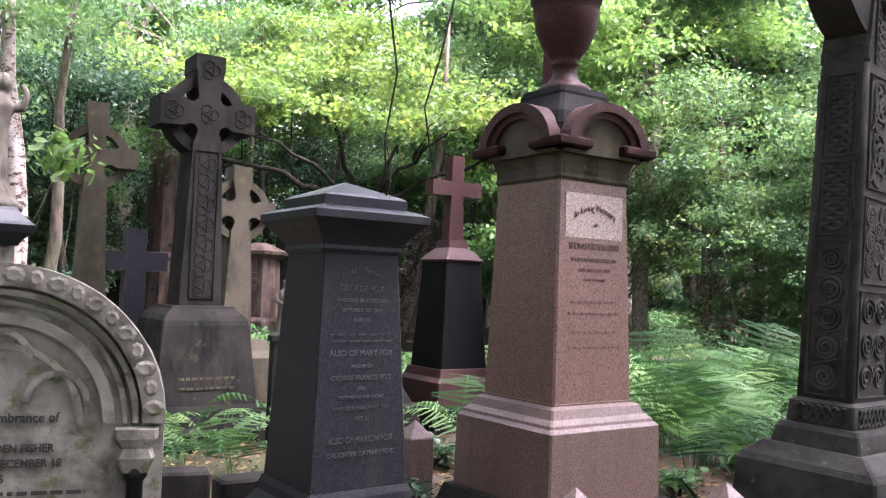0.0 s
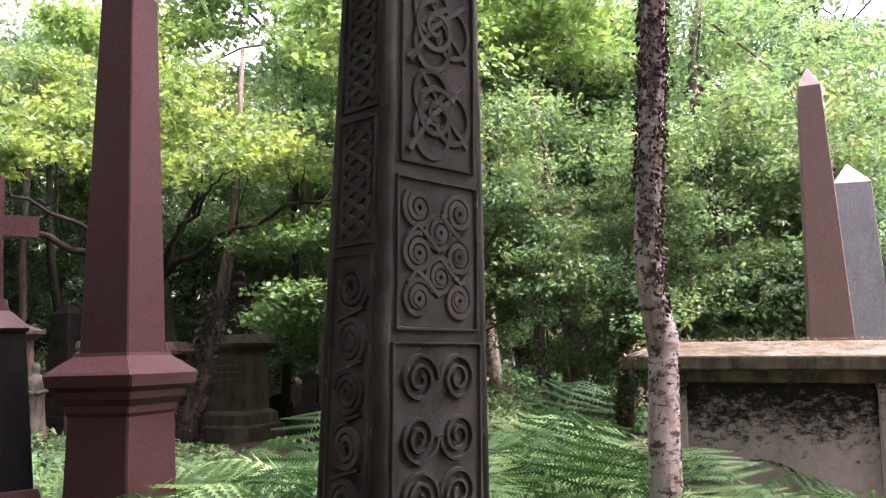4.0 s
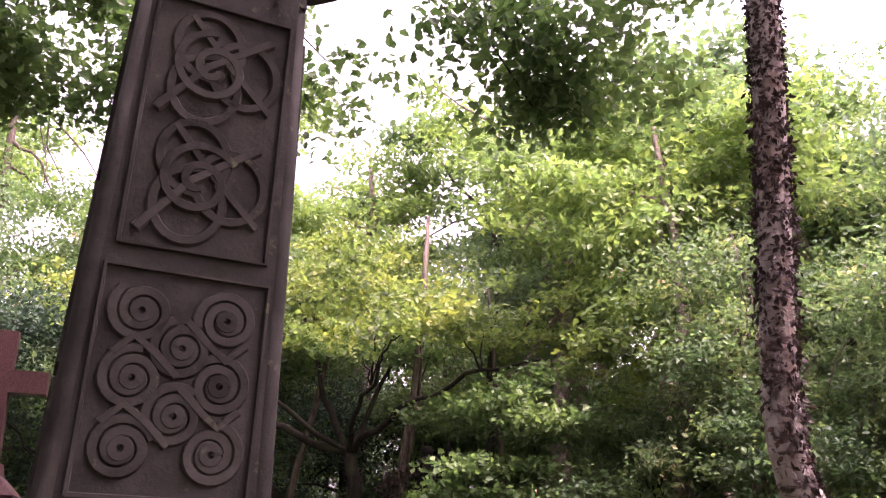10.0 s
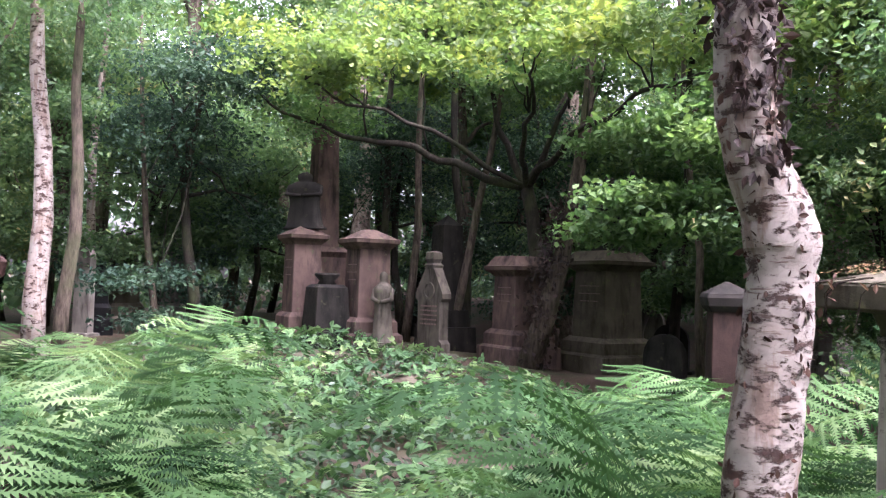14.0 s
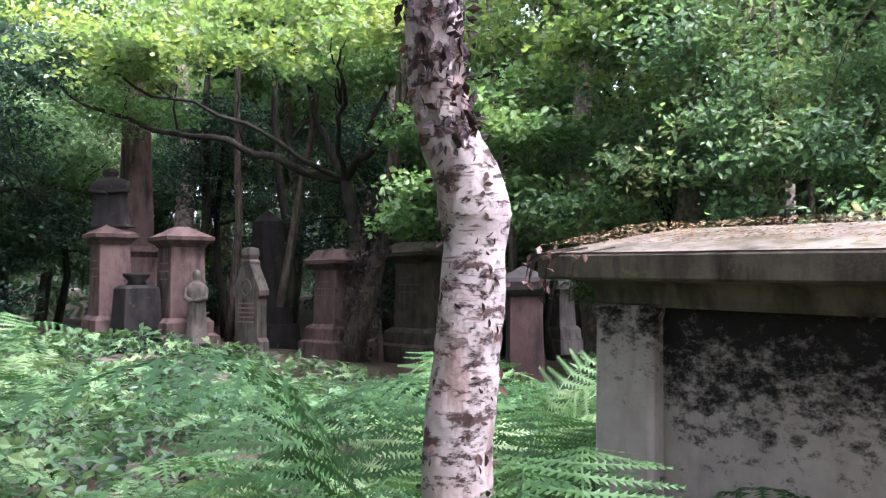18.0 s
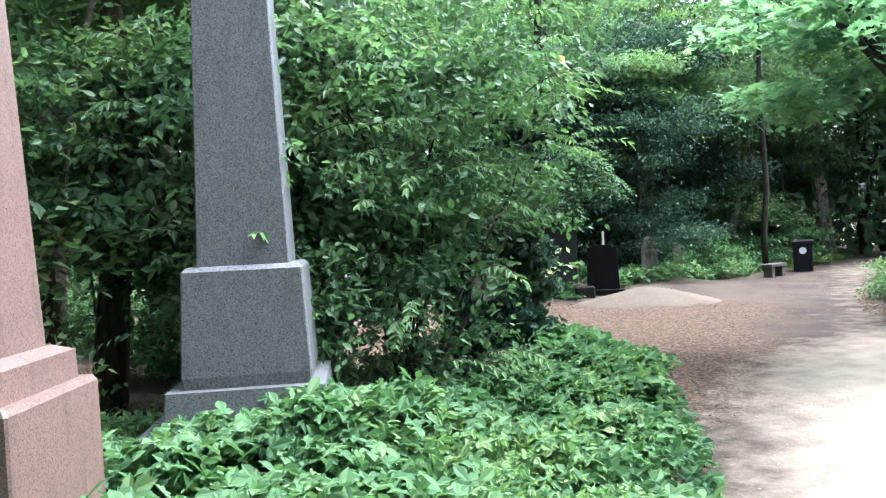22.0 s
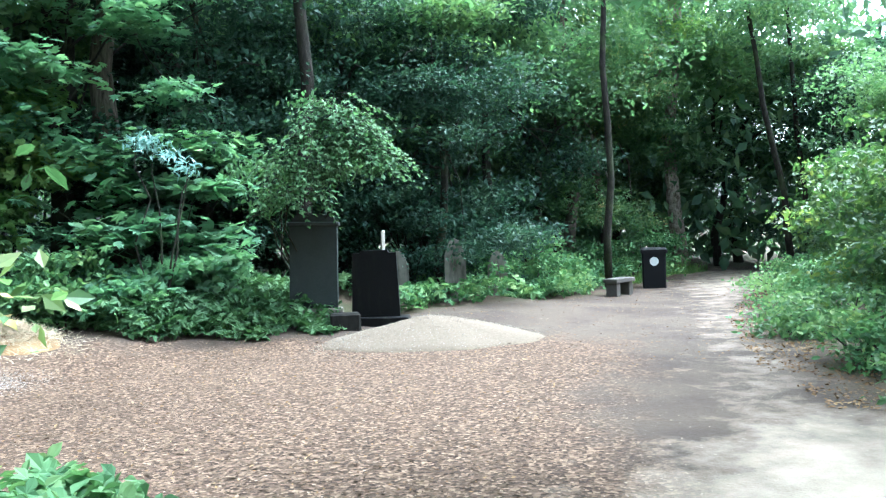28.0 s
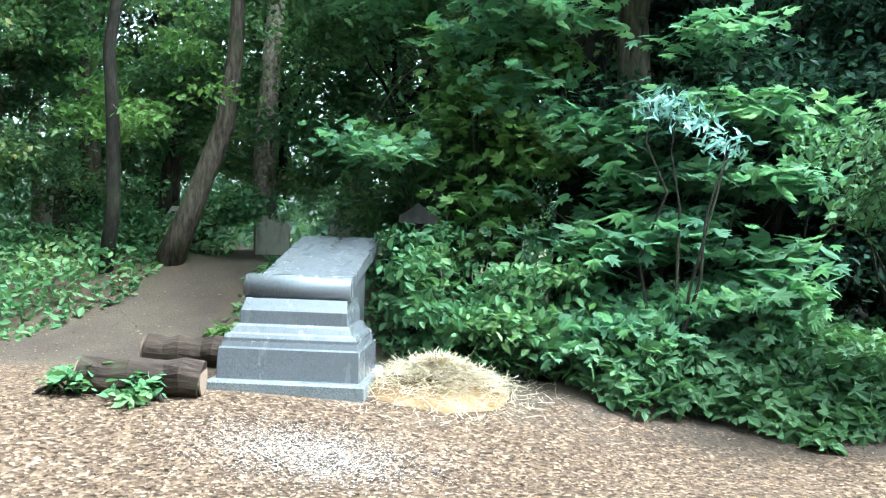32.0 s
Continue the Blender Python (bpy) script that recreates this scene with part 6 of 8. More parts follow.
single("kerb_block", Geo().box(-0.22, 0.22, -0.14, 0.14, -0.05, 0.24, 0.03), M_SOOT, 14.05, 21.75, hills(14.0, 21.75), -20, "small grey stone kerb block", "stone")
ob = put("white_post", 15.22, 22.85, 0, "thin pale weathered post behind a black headstone", "post")
part("post", Geo().loft([(0, 0.03, 0.02), (1.42, 0.03, 0.02), (1.45, 0.02, 0.015)], 0.004), M_WHITEST, ob)
for px, py, h in ((17.2, 23.9, 1.25), (18.6, 24.6, 1.0), (16.2, 24.3, 1.0)):
    ob = put("headstone", px, py, -30, "old pointed headstone in deep shade under trees", "gravestone", "scattered headstones")
    part("slab", Geo().ext([(-0.2, 0), (-0.2, h - 0.3), (-0.1, h - 0.05), (0, h), (0.1, h - 0.05), (0.2, h - 0.3), (0.2, 0)], -0.06, 0.06), M_GREYST, ob)

ob = put("litter_bin", 23.1, 24.85, -42, "square black litter bin with white round sticker", "litter bin")
part("body", Geo().loft([(0, 0.24, 0.24), (0.04, 0.26, 0.26), (0.82, 0.27, 0.27), (0.85, 0.27, 0.27)], 0.03), M_BINBLACK, ob)
part("lid", Geo().loft([(0.85, 0.30, 0.30), (0.93, 0.30, 0.30), (0.97, 0.26, 0.26)], 0.03), M_BINBLACK, ob)
part("sticker", Geo().tube([(0, -0.262, 0.66), (0, -0.272, 0.66)], [0.10, 0.10], 24), M_STICKER, ob, "white round sticker")
ob = put("wooden_bench", 21.2, 23.9, 20, "low weathered wooden plank bench", "bench")
part("seat", Geo().box(-0.40, 0.40, -0.16, 0.16, 0.32, 0.41, 0.012), M_WOOD, ob)
for sx in (-1, 1):
    part("leg", Geo().box(sx * 0.27 - 0.08, sx * 0.27 + 0.08, -0.13, 0.13, -0.05, 0.322, 0.012), M_WOOD, ob)

ob = put("stone_marker", 9.05, 23.72, 15, "weathered pinnacle of a grave marker above brambles", "gravestone")
part("stem", Geo().loft(sq([(0, 0.09), (1.5, 0.05)])), M_SOOT, ob)
part("finial", Geo().ext([(-0.2, 1.48), (-0.2, 1.56), (-0.1, 1.62), (0, 1.7), (0.1, 1.62), (0.2, 1.56), (0.2, 1.48)], -0.12, 0.12), M_SOOT, ob)

# old headstone swallowed by ivy at the bend of the brambles
ob = put("ivy_headstone", 8.42, 13.85, -8, "broad pale headstone, green-stained and overgrown with ivy", "gravestone", ry=2)
part("slab", Geo().ext([(-0.52, -0.1), (-0.52, 1.72), (-0.44, 1.88), (-0.2, 1.97), (0.2, 1.98), (0.44, 1.88), (0.52, 1.70), (0.54, -0.1)], -0.14, 0.14), M_WHITEST, ob)
part("base", Geo().box(-0.65, 0.65, -0.25, 0.25, -0.1, 0.3, 0.03), M_GREYST, ob)

# ---------------- trees ----------------
def far_tree_kind(k, h, rad, leafm, barkm, n_clump, per, size, low=0.35):
    rnd = random.Random(100 + k)
    blobs = [(0, 0, h * 0.72, rad * 0.7, rad * 0.7, h * 0.26)]
    for i in range(9):
        a = rnd.uniform(0, 6.28)
        r = rnd.uniform(0.3, 0.85) * rad
        blobs.append((r * math.cos(a), r * math.sin(a), h * rnd.uniform(low, 0.9), rad * rnd.uniform(0.28, 0.5), rad * rnd.uniform(0.28, 0.5), h * rnd.uniform(0.07, 0.14)))
    pts = [(0.15 * math.sin(i * 1.3 + k), 0.15 * math.cos(i * 1.7 + k), h * 0.9 * i / 6) for i in range(7)]
    r0 = 0.017 * h + 0.02
    return tree("woodland_tree", 0, -300 - 20 * k, pts, [r0 * (1 - 0.85 * i / 6) for i in range(7)], blobs, n_clump, per, 0.28, size, barkm, leafm, "woodland tree with dense summer leaves", limbs=12, seed=200 + k, shell=0.35)


kinds = [far_tree_kind(0, 11.5, 3.0, M_MID, M_BARK, 420, 26, 0.20), far_tree_kind(1, 14.0, 3.6, M_OAKD, M_BARKD, 430, 26, 0.22), far_tree_kind(2, 9.0, 2.6, M_ELDER, M_BARK, 560, 40, 0.115, 0.12),
         far_tree_kind(3, 12.5, 2.6, M_LIME, M_BARKP, 420, 24, 0.17), far_tree_kind(4, 6.5, 2.4, M_HOLLY, M_BARKD, 480, 32, 0.115, 0.08), far_tree_kind(5, 5.0, 2.2, M_MID, M_BARKD, 440, 34, 0.115, 0.10), far_tree_kind(6, 15.0, 3.2, M_OAKG, M_BARK, 340, 34, 0.125, 0.5)]
rnd = random.Random(77)
placed = []


def plant(kind, x, y, rz, s):
    src = kinds[kind]
    m = pose(x, y, hills(x, y) - 0.1, 0, 0, rz)
    t = copy_thing(src, m)
    t.matrix_basis = m @ Matrix.Diagonal((s, s, s, 1))
    placed.append((x, y))
    return t


KEEP_OPEN = [(-8, 16.5), (-12, 9), (-10, -1), (-6, -6), (3, -6), (9, -1), (15, 9), (27, 21), (32, 27), (27, 29.5), (17, 24.5), (9, 25.5), (2, 27.5), (-2, 20)]


def wood(n, x0, x1, y0, y1, kinds_in, gap, seed, smin=0.8, smax=1.25):
    r = random.Random(seed)
    done = tries = 0
    while done < n and tries < n * 30:
        tries += 1
        x, y = r.uniform(x0, x1), r.uniform(y0, y1)
        if inside(x, y, KEEP_OPEN) or any(math.hypot(x - a, y - b) < gap for a, b in placed):
            continue
        plant(r.choice(kinds_in), x, y, r.uniform(0, 360), r.uniform(smin, smax))
        done += 1


# Entries with negative y stand unseen behind the start, added to darken the graves.
for spec in ((6, -13.5, 14.5, 0, 0.95), (6, 5.2, 17.8, 120, 0.85), (6, -12.5, 6.6, 250, 0.95), (2, 1.6, 13.6, 20, 0.8), (2, 4.6, 14.2, 200, 1.08), (2, 3.2, 13.0, 80, 0.7), (2, 6.8, 15.0, 120, 0.95), (5, 5.9, 13.4, 10, 0.8), (0, 3.6, 17.5, 0, 1.0), (5, 0.2, 15.6, 60, 0.8), (3, 0.6, 14.8, 10, 0.85), (3, -1.6, 17.2, 90, 1.0), (3, 2.6, 16.4, 50, 0.95), (3, -6.5, 19.0, 30, 1.0), (1, 4.2, -0.9, 0, 0.9), (1, 1.6, -3.6, 70, 1.0), (1, -1.6, -6.0, 150, 1.0), (0, -6.0, -3.2, 30, 1.1), (1, 3.6, -2.6, 210, 1.0), (0, 7.2, -1.0, 40, 1.0), (2, -12.5, 9.5, 60, 1.0), (0, 2.6, 18.2, 0, 1.15), (0, -3.0, 21.0, 0, 1.2), (3, 1.2, 20.5, 0, 1.2), (1, 19.6, 11.6, 0, 0.9), (0, 20.8, 15.0, 60, 0.9), (0, 22.0, 9.0, 200, 1.0)):
    plant(*spec)
for spec in ((4, 16.0, 26.2, 0, 1.15), (5, 18.2, 26.6, 70, 1.3), (4, 20.2, 27.2, 130, 1.25), (5, 21.8, 27.8, 20, 1.35), (2, 23.6, 28.4, 200, 1.1), (4, 19.0, 28.8, 300, 1.4), (2, 25.8, 29.8, 30, 1.1), (5, 15.0, 27.6, 90, 1.3), (5, 24.6, 30.2, 0, 1.5), (5, 30.5, 29.5, 40, 1.5), (4, 32.5, 30.5, 0, 1.4), (5, 28.0, 31.5, 0, 1.5), (2, 31.0, 33.0, 80, 1.2), (5, 33.5, 27.5, 10, 1.5),
             (5, 7.9, 27.6, 20, 1.1), (5, 9.2, 27.0, 140, 1.1), (2, 7.2, 31.2, 0, 1.1), (5, 4.2, 31.6, 80, 1.3), (2, 1.0, 30.0, 33, 1.2), (5, -0.8, 27.4, 60, 1.1), (4, -6.8, 18.4, 10, 0.9), (5, -4.6, 18.8, 80, 1.0), (4, -9.4, 16.9, 200, 0.85), (5, -2.6, 18.0, 140, 0.9), (5, -11.6, 14.8, 50, 0.9)):
    plant(*spec)
wood(9, -16, 2, 17, 24, (0, 3, 1, 2), 2.6, 1)
wood(9, -22, -10, 3, 18, (0, 3, 2, 4), 2.6, 2)
wood(10, -20, 6, 24, 36, (0, 1, 3), 3.2, 3)
wood(8, 8, 20, 25, 34, (5, 4, 0, 4), 2.6, 4)
wood(8, 17, 34, 25, 38, (0, 1, 4, 3), 2.8, 5)
wood(8, 16, 36, 4, 20, (1, 2, 4, 0), 3.0, 6)
wood(7, -16, 8, -18, -6, (0, 1, 2), 4.0, 7)
wood(5, 8, 16, -8, 6, (0, 2), 4.0, 8)
wood(9, 11, 20.5, 24.6, 32, (4, 4, 1), 1.6, 9)
wood(9, 21, 34, 26, 36, (3, 0, 3, 5), 1.9, 19)
wood(9, -4, 12, 25.5, 34, (5, 2, 3), 1.9, 10)
wood(12, -18, 0, 17, 26, (5, 2, 3), 1.8, 11)
wood(10, -20, -9, 1, 18, (5, 4, 2), 1.9, 12)
wood(12, 16, 34, 6, 24, (5, 4, 2), 1.9, 13)
wood(8, 1, 8, 12.8, 18, (2, 5, 4), 1.5, 14)
for k in kinds:
    for o in [k, *k.children_recursive]:
        bpy.data.objects.remove(o)

# the spreading oak over the graves
def oak():
    x, y = -5.0, 15.45
    ob = thing("oak_tree", x, y, hills(x, y) - 0.06, 0, "young oak with dark bent limbs and bright green leaves", "tree")
    z = hills(x, y) - 0.06
    part("trunk", Geo().tube([(0, 0, 0), (0.06, 0, 1.0), (-0.03, 0, 1.8), (-0.1, -0.05, 2.5), (-0.2, -0.1, 3.15 - z)], [0.17, 0.13, 0.12, 0.115, 0.11], 12, 0.12, 5), M_BARKD, ob, smooth=True)
    fork = (-0.2, -0.1, 3.15 - z)
    runs = [([(-0.9, -0.6, 3.4), (-1.6, -1.0, 3.7), (-2.5, -1.6, 4.0), (-3.3, -2.0, 4.25), (-4.2, -2.6, 4.8)], 0.085), ([(-0.75, -0.1, 4.1), (-0.95, -0.2, 5.0), (-1.2, -0.6, 6.0)], 0.075), ([(-0.1, 0.1, 3.7), (0.35, 0.3, 4.5), (0.8, 0.2, 5.6)], 0.07),
            ([(0.5, -0.5, 3.5), (1.4, -1.0, 3.9), (2.6, -1.4, 4.2), (3.6, -1.6, 4.3)], 0.07), ([(0.3, -0.9, 3.6), (0.9, -1.8, 4.0), (1.4, -2.6, 4.3)], 0.06), ([(-1.0, -1.2, 3.8), (-1.8, -2.4, 4.3), (-2.4, -3.2, 4.6)], 0.05)]
    for pts, r in runs:
        rough_line = [fork] + [(a, b, c - z) for a, b, c in pts]
        line = []
        for k in range(len(rough_line) - 1):
            for j in range(4):
                q = Vector(rough_line[k]).lerp(Vector(rough_line[k + 1]), j / 4)
                line.append(q + 0.16 * Vector((noise.noise(q * 1.3), noise.noise(q * 1.3 + Vector((7, 1, 3))), 1.2 * noise.noise(q * 1.5 + Vector((2, 9, 5))))) * min(1.0, (k * 4 + j) / 3))
        line.append(rough_line[-1])
        part("limb", Geo().tube(line, [r * (1 - 0.75 * k / len(line)) for k in range(len(line))], 8, 0.2, int(r * 1000)), M_BARKD, ob, smooth=True)
    blobs = [(-0.5, -1.2, 5.6, 2.4, 2.0, 0.7), (-3.4, -2.0, 5.5, 2.2, 1.8, 0.7), (2.4, -1.6, 5.0, 2.0, 1.6, 0.55), (1.0, -2.6, 4.6, 1.7, 1.2, 0.4), (-2.4, -3.2, 4.8, 1.7, 1.0, 0.4), (-1.0, 0.5, 6.7, 2.8, 1.8, 0.8), (4.2, -1.6, 4.4, 1.1, 1.0, 0.45)]
    me, c = foliage("crown", blobs, 640, 32, 0.2, 0.115, OAKLEAF, 0.6, 0.15, 5, 0.45, 0.22)
    # Lower boughs take the darker leaf, which paints in shade below the lit top.
    low = [(3.6, -1.8, 3.4, 1.2, 1.0, 0.7), (2.8, -2.1, 2.3, 1.0, 0.8, 0.6), (3.9, -1.7, 2.4, 0.9, 0.8, 0.6), (2.2, -1.4, 3.6, 1.1, 0.9, 0.4), (-3.6, -1.6, 4.4, 1.2, 1.0, 0.35), (0.2, -0.6, 4.7, 1.8, 1.0, 0.3)]
    me2, c2 = foliage("lower_crown", low, 330, 34, 0.22, 0.10, OAKLEAF, 0.6, 0.2, 15, 0.3, 0.3)
    part("lower_crown", me2, M_OAKG, ob, "lower leaves with the crown's shade put into their green")
    rnd2 = random.Random(12)
    for k in range(26):
        pts, r = runs[k % len(runs)]
        a = pts[rnd2.randrange(1, len(pts))]
        best = min(c, key=lambda q: math.hypot(q[0] - a[0], q[1] - a[1]) + abs(q[2] - a[2] + z) + rnd2.uniform(0, 2.5))
        g = Geo()
        limbs_to(g, (a[0], a[1], a[2] - z), [tuple(best)], 0.022, k, 0.1)
        part("twig", g, M_BARKD, ob, smooth=True)
    part("crown", me, M_OAK, ob)


oak()
g = Geo().tube([(0.5, -0.9, 0), (0.75, -0.85, 0.8), (1.0, -0.8, 1.7), (1.15, -0.75, 2.6), (1.3, -0.7, 3.7), (1.4, -0.7, 5.0), (1.45, -0.6, 7.0)], [0.20, 0.16, 0.13, 0.11, 0.09, 0.07, 0.03], 12, 0.15, 3)
ob = thing("leaning_birch", -5.0, 15.3, hills(-5, 15.3), 0, "leaning birch trunk clad in dead ivy leaves", "tree")
part("trunk", g, M_BARK, ob, smooth=True)
pts = np.array([(0.55 + 0.2 * z + RNG.normal(0, 0.13), -0.9 + RNG.normal(0, 0.13), z) for z in RNG.uniform(0.05, 2.6, 1300)])
v, t = leaves(pts, 0.09, DIAMOND, 0.2, 0.6)
part("dead_ivy", raw_mesh("dead_ivy", v, t), M_DEAD, ob, "dry brown ivy leaves")

# the white birch beside the chest tomb
BIRCH_Z = [-0.15, 0.35, 0.84, 1.0, 1.16, 1.34, 1.52, 1.61, 1.72, 1.88, 2.06, 2.32, 2.8, 3.5, 4.4, 5.3, 6.5, 8.0]
BIRCH_U = [0.0, -0.01, -0.01, 0.01, 0.03, 0.05, 0.06, 0.065, 0.045, -0.03, -0.07, -0.075, -0.09, -0.10, -0.12, -0.13, -0.10, -0.05]
BIRCH_R = [0.165, 0.128, 0.114, 0.116, 0.110, 0.110, 0.106, 0.120, 0.114, 0.098, 0.095, 0.097, 0.095, 0.093, 0.09, 0.084, 0.07, 0.04]
BX, BY = 1.46, 6.35
BIRCH_X = [0, 0, 0, 0, 0, 0, 0, 0, 0, 0, 0, 0, 0.05, 0.12, 0.20, 0.25, 0.30, 0.35]
pts = [(0.70 * u + dx, 0.71 * u, z + 0.13) for u, dx, z in zip(BIRCH_U, BIRCH_X, BIRCH_Z)]
ob = thing("birch_tree", BX, BY, -0.11, 0, "white birch with peeling bark and dark patches", "tree")
fine_pts, fine_r = [], []
for k in range(len(pts) - 1):
    for j in range(6):
        f = smooth01(j / 6) * 0.5 + 0.5 * j / 6
        fine_pts.append(Vector(pts[k]).lerp(Vector(pts[k + 1]), j / 6))
        fine_r.append((BIRCH_R[k] + (BIRCH_R[k + 1] - BIRCH_R[k]) * j / 6) * (1 + 0.05 * noise.noise(Vector((k * 0.9 + j * 0.15, 2, 2)))))
part("trunk", Geo().tube(fine_pts, fine_r, 24, 0.06, 4), M_BIRCH, ob, smooth=True)
g = Geo()
limbs_to(g, (0.17, -0.08, 5.2), [(-0.55, 0.2, 7.3)], 0.05, 3, 0.02)
limbs_to(g, (0.17, -0.08, 5.3), [(0.95, 0.05, 6.0)], 0.022, 4, 0.0)
limbs_to(g, (0.25, -0.05, 7.2), [(0.8, 0.3, 8.6), (-0.6, 0.6, 8.8), (0.1, -0.4, 9.2)], 0.03, 5)
part("limb", g, M_BARK, ob, smooth=True)
pts2 = []
for z in RNG.uniform(1.95, 5.0, 3600):
    u = np.interp(z, [b + 0.13 for b in BIRCH_Z], BIRCH_U)
    r = np.interp(z, BIRCH_Z, BIRCH_R) + 0.004 + abs(RNG.normal(0, 0.012))
    a = RNG.uniform(0, 6.28)
    if z < 2.9 and math.cos(a - (5.7 if z < 2.4 else 5.2)) < (0.45 if z < 2.4 else 0.1):
        continue
    pts2.append((0.70 * u + np.interp(z, [b + 0.13 for b in BIRCH_Z], BIRCH_X) + r * math.cos(a), 0.71 * u + r * math.sin(a), z))
v, t = leaves(np.array(pts2), 0.045, DIAMOND, 0.15, 0.8)
part("dead_ivy", raw_mesh("dead_ivy", v, t), M_DEAD, ob, "dead brown ivy leaves round the trunk")
curls = []
for k in range(210):
    z = RNG.uniform(0.15, 2.2)
    a = RNG.normal(5.7, 0.25) if k % 3 == 0 else RNG.normal(4.2, 0.2) if k % 3 == 1 else RNG.uniform(0, 6.28)
    u = np.interp(z, BIRCH_Z, BIRCH_U)
    r = np.interp(z, BIRCH_Z, BIRCH_R) * 1.02
    curls.append((0.70 * u + r * math.cos(a), 0.71 * u + r * math.sin(a), z + 0.13))
v, t = leaves(np.array(curls), 0.036, OVAL, 0.1, 0.6)
tagged(part("peeling_bark", raw_mesh("peeling_bark", v, t), M_CURL, ob), "peeling brown and pale curls of bark", kind="stuff")
me, c = foliage("crown", [(0.2, 0.2, 8.6, 1.6, 1.6, 0.9), (0.9, 0.4, 7.7, 1.0, 1.0, 0.5), (1.4, 0.6, 8.3, 1.2, 1.0, 0.5)], 170, 22, 0.2, 0.09, OAKLEAF, 0.5, 0.3, 9)
part("crown", me, M_OAKD, ob)

# birches and thin stems in the background of the fern patch
for px, py, lean, h, r in ((-9.15, 9.2, -0.5, 6.5, 0.17), (-9.0, 9.45, 0.25, 6, 0.11), (-12.4, 11.6, 0.4, 7, 0.10), (-8.0, 15.7, 0.25, 7, 0.09), (-10.6, 11.9, -0.9, 6, 0.07), (-6.85, 15.4, 1.3, 5.5, 0.09), (-11.2, 7.6, 0.8, 7, 0.07), (-9.4, 16.2, 0.5, 7, 0.10), (-7.6, 17.0, -0.6, 7, 0.12), (-3.2, 16.8, 0.4, 7, 0.10), (-2.2, 15.6, -0.5, 6, 0.07)):
    ob = thing("thin_birch", px, py, hills(px, py) - 0.05, 0, "slim pale birch stem in the shade", "tree", "slim birches")
    part("trunk", Geo().tube([(lean * k / 6 + 0.05 * math.sin(k * 1.9 + px), 0.06 * math.cos(k * 1.3 + py), h * k / 6) for k in range(7)], [r * (1 - 0.6 * k / 6) for k in range(7)], 10, 0.1, int(-px * 7)), M_BIRCH if px < -12 or -9.3 < px < -9.1 else M_BARK if py < 16 else M_BARKD, ob, smooth=True)
    me, c = foliage("crown", [(lean, 0, h * 0.95, 1.2, 1.2, 1.0)], 110, 22, 0.22, 0.10, DIAMOND, 0.5, 0.3, int(-px * 10))
    part("crown", me, M_MID, ob)

# overhanging oak limbs near the carved cross
tree("overhanging_oak", -7.6, 1.2, [(0, 0, 0), (0.1, 0.1, 2), (0.3, 0.2, 4), (0.8, 0.6, 6), (1.5, 1.2, 7.5), (3.0, 2.6, 8.2), (5.0, 4.6, 8.8)], [0.3, 0.26, 0.22, 0.17, 0.13, 0.09, 0.05],
     [(2.99, 3.74, 8.15, 1.03, 0.99, 0.56), (3.98, 4.08, 7.12, 0.80, 0.77, 0.43), (3.22, 4.01, 6.60, 0.92, 0.88, 0.50), (3.91, 4.69, 8.96, 1.03, 0.99, 0.56), (4.67, 5.84, 10.09, 1.15, 1.10, 0.62), (2.88, 4.38, 5.84, 0.69, 0.66, 0.37), (7.20, 6.25, 9.75, 1.03, 0.99, 0.56), (8.16, 6.36, 9.10, 1.03, 0.99, 0.56), (9.18, 6.83, 9.60, 1.03, 0.99, 0.56), (2.20, 1.80, 7.60, 1.61, 1.54, 0.87), (2.00, 0.40, 8.00, 1.84, 1.76, 0.99), (3.80, 2.00, 9.00, 1.49, 1.43, 0.81), (5.60, 2.40, 9.60, 1.49, 1.43, 0.81), (4.02, 6.61, 6.88, 1.00, 0.90, 0.55), (3.04, 5.92, 7.23, 1.00, 0.90, 0.55), (4.86, 7.07, 6.05, 1.00, 0.90, 0.55), (7.08, 7.75, 7.69, 1.00, 0.90, 0.55), (7.66, 7.83, 9.07, 1.00, 0.90, 0.55), (3.62, 6.96, 8.88, 1.00, 0.90, 0.55), (2.93, 5.15, 5.50, 1.00, 0.90, 0.55), (3.72, 5.81, 5.80, 1.00, 0.90, 0.55), (7.95, 6.77, 5.93, 1.00, 0.90, 0.55), (7.40, 6.68, 5.63, 1.00, 0.90, 0.55)],
     1550, 26, 0.205, 0.11, M_BARKD, M_OAKG, "oak with dark limbs overhanging the graves", OAKLEAF, limbs=34, seed=6, limb_r=0.035, shell=0.1)
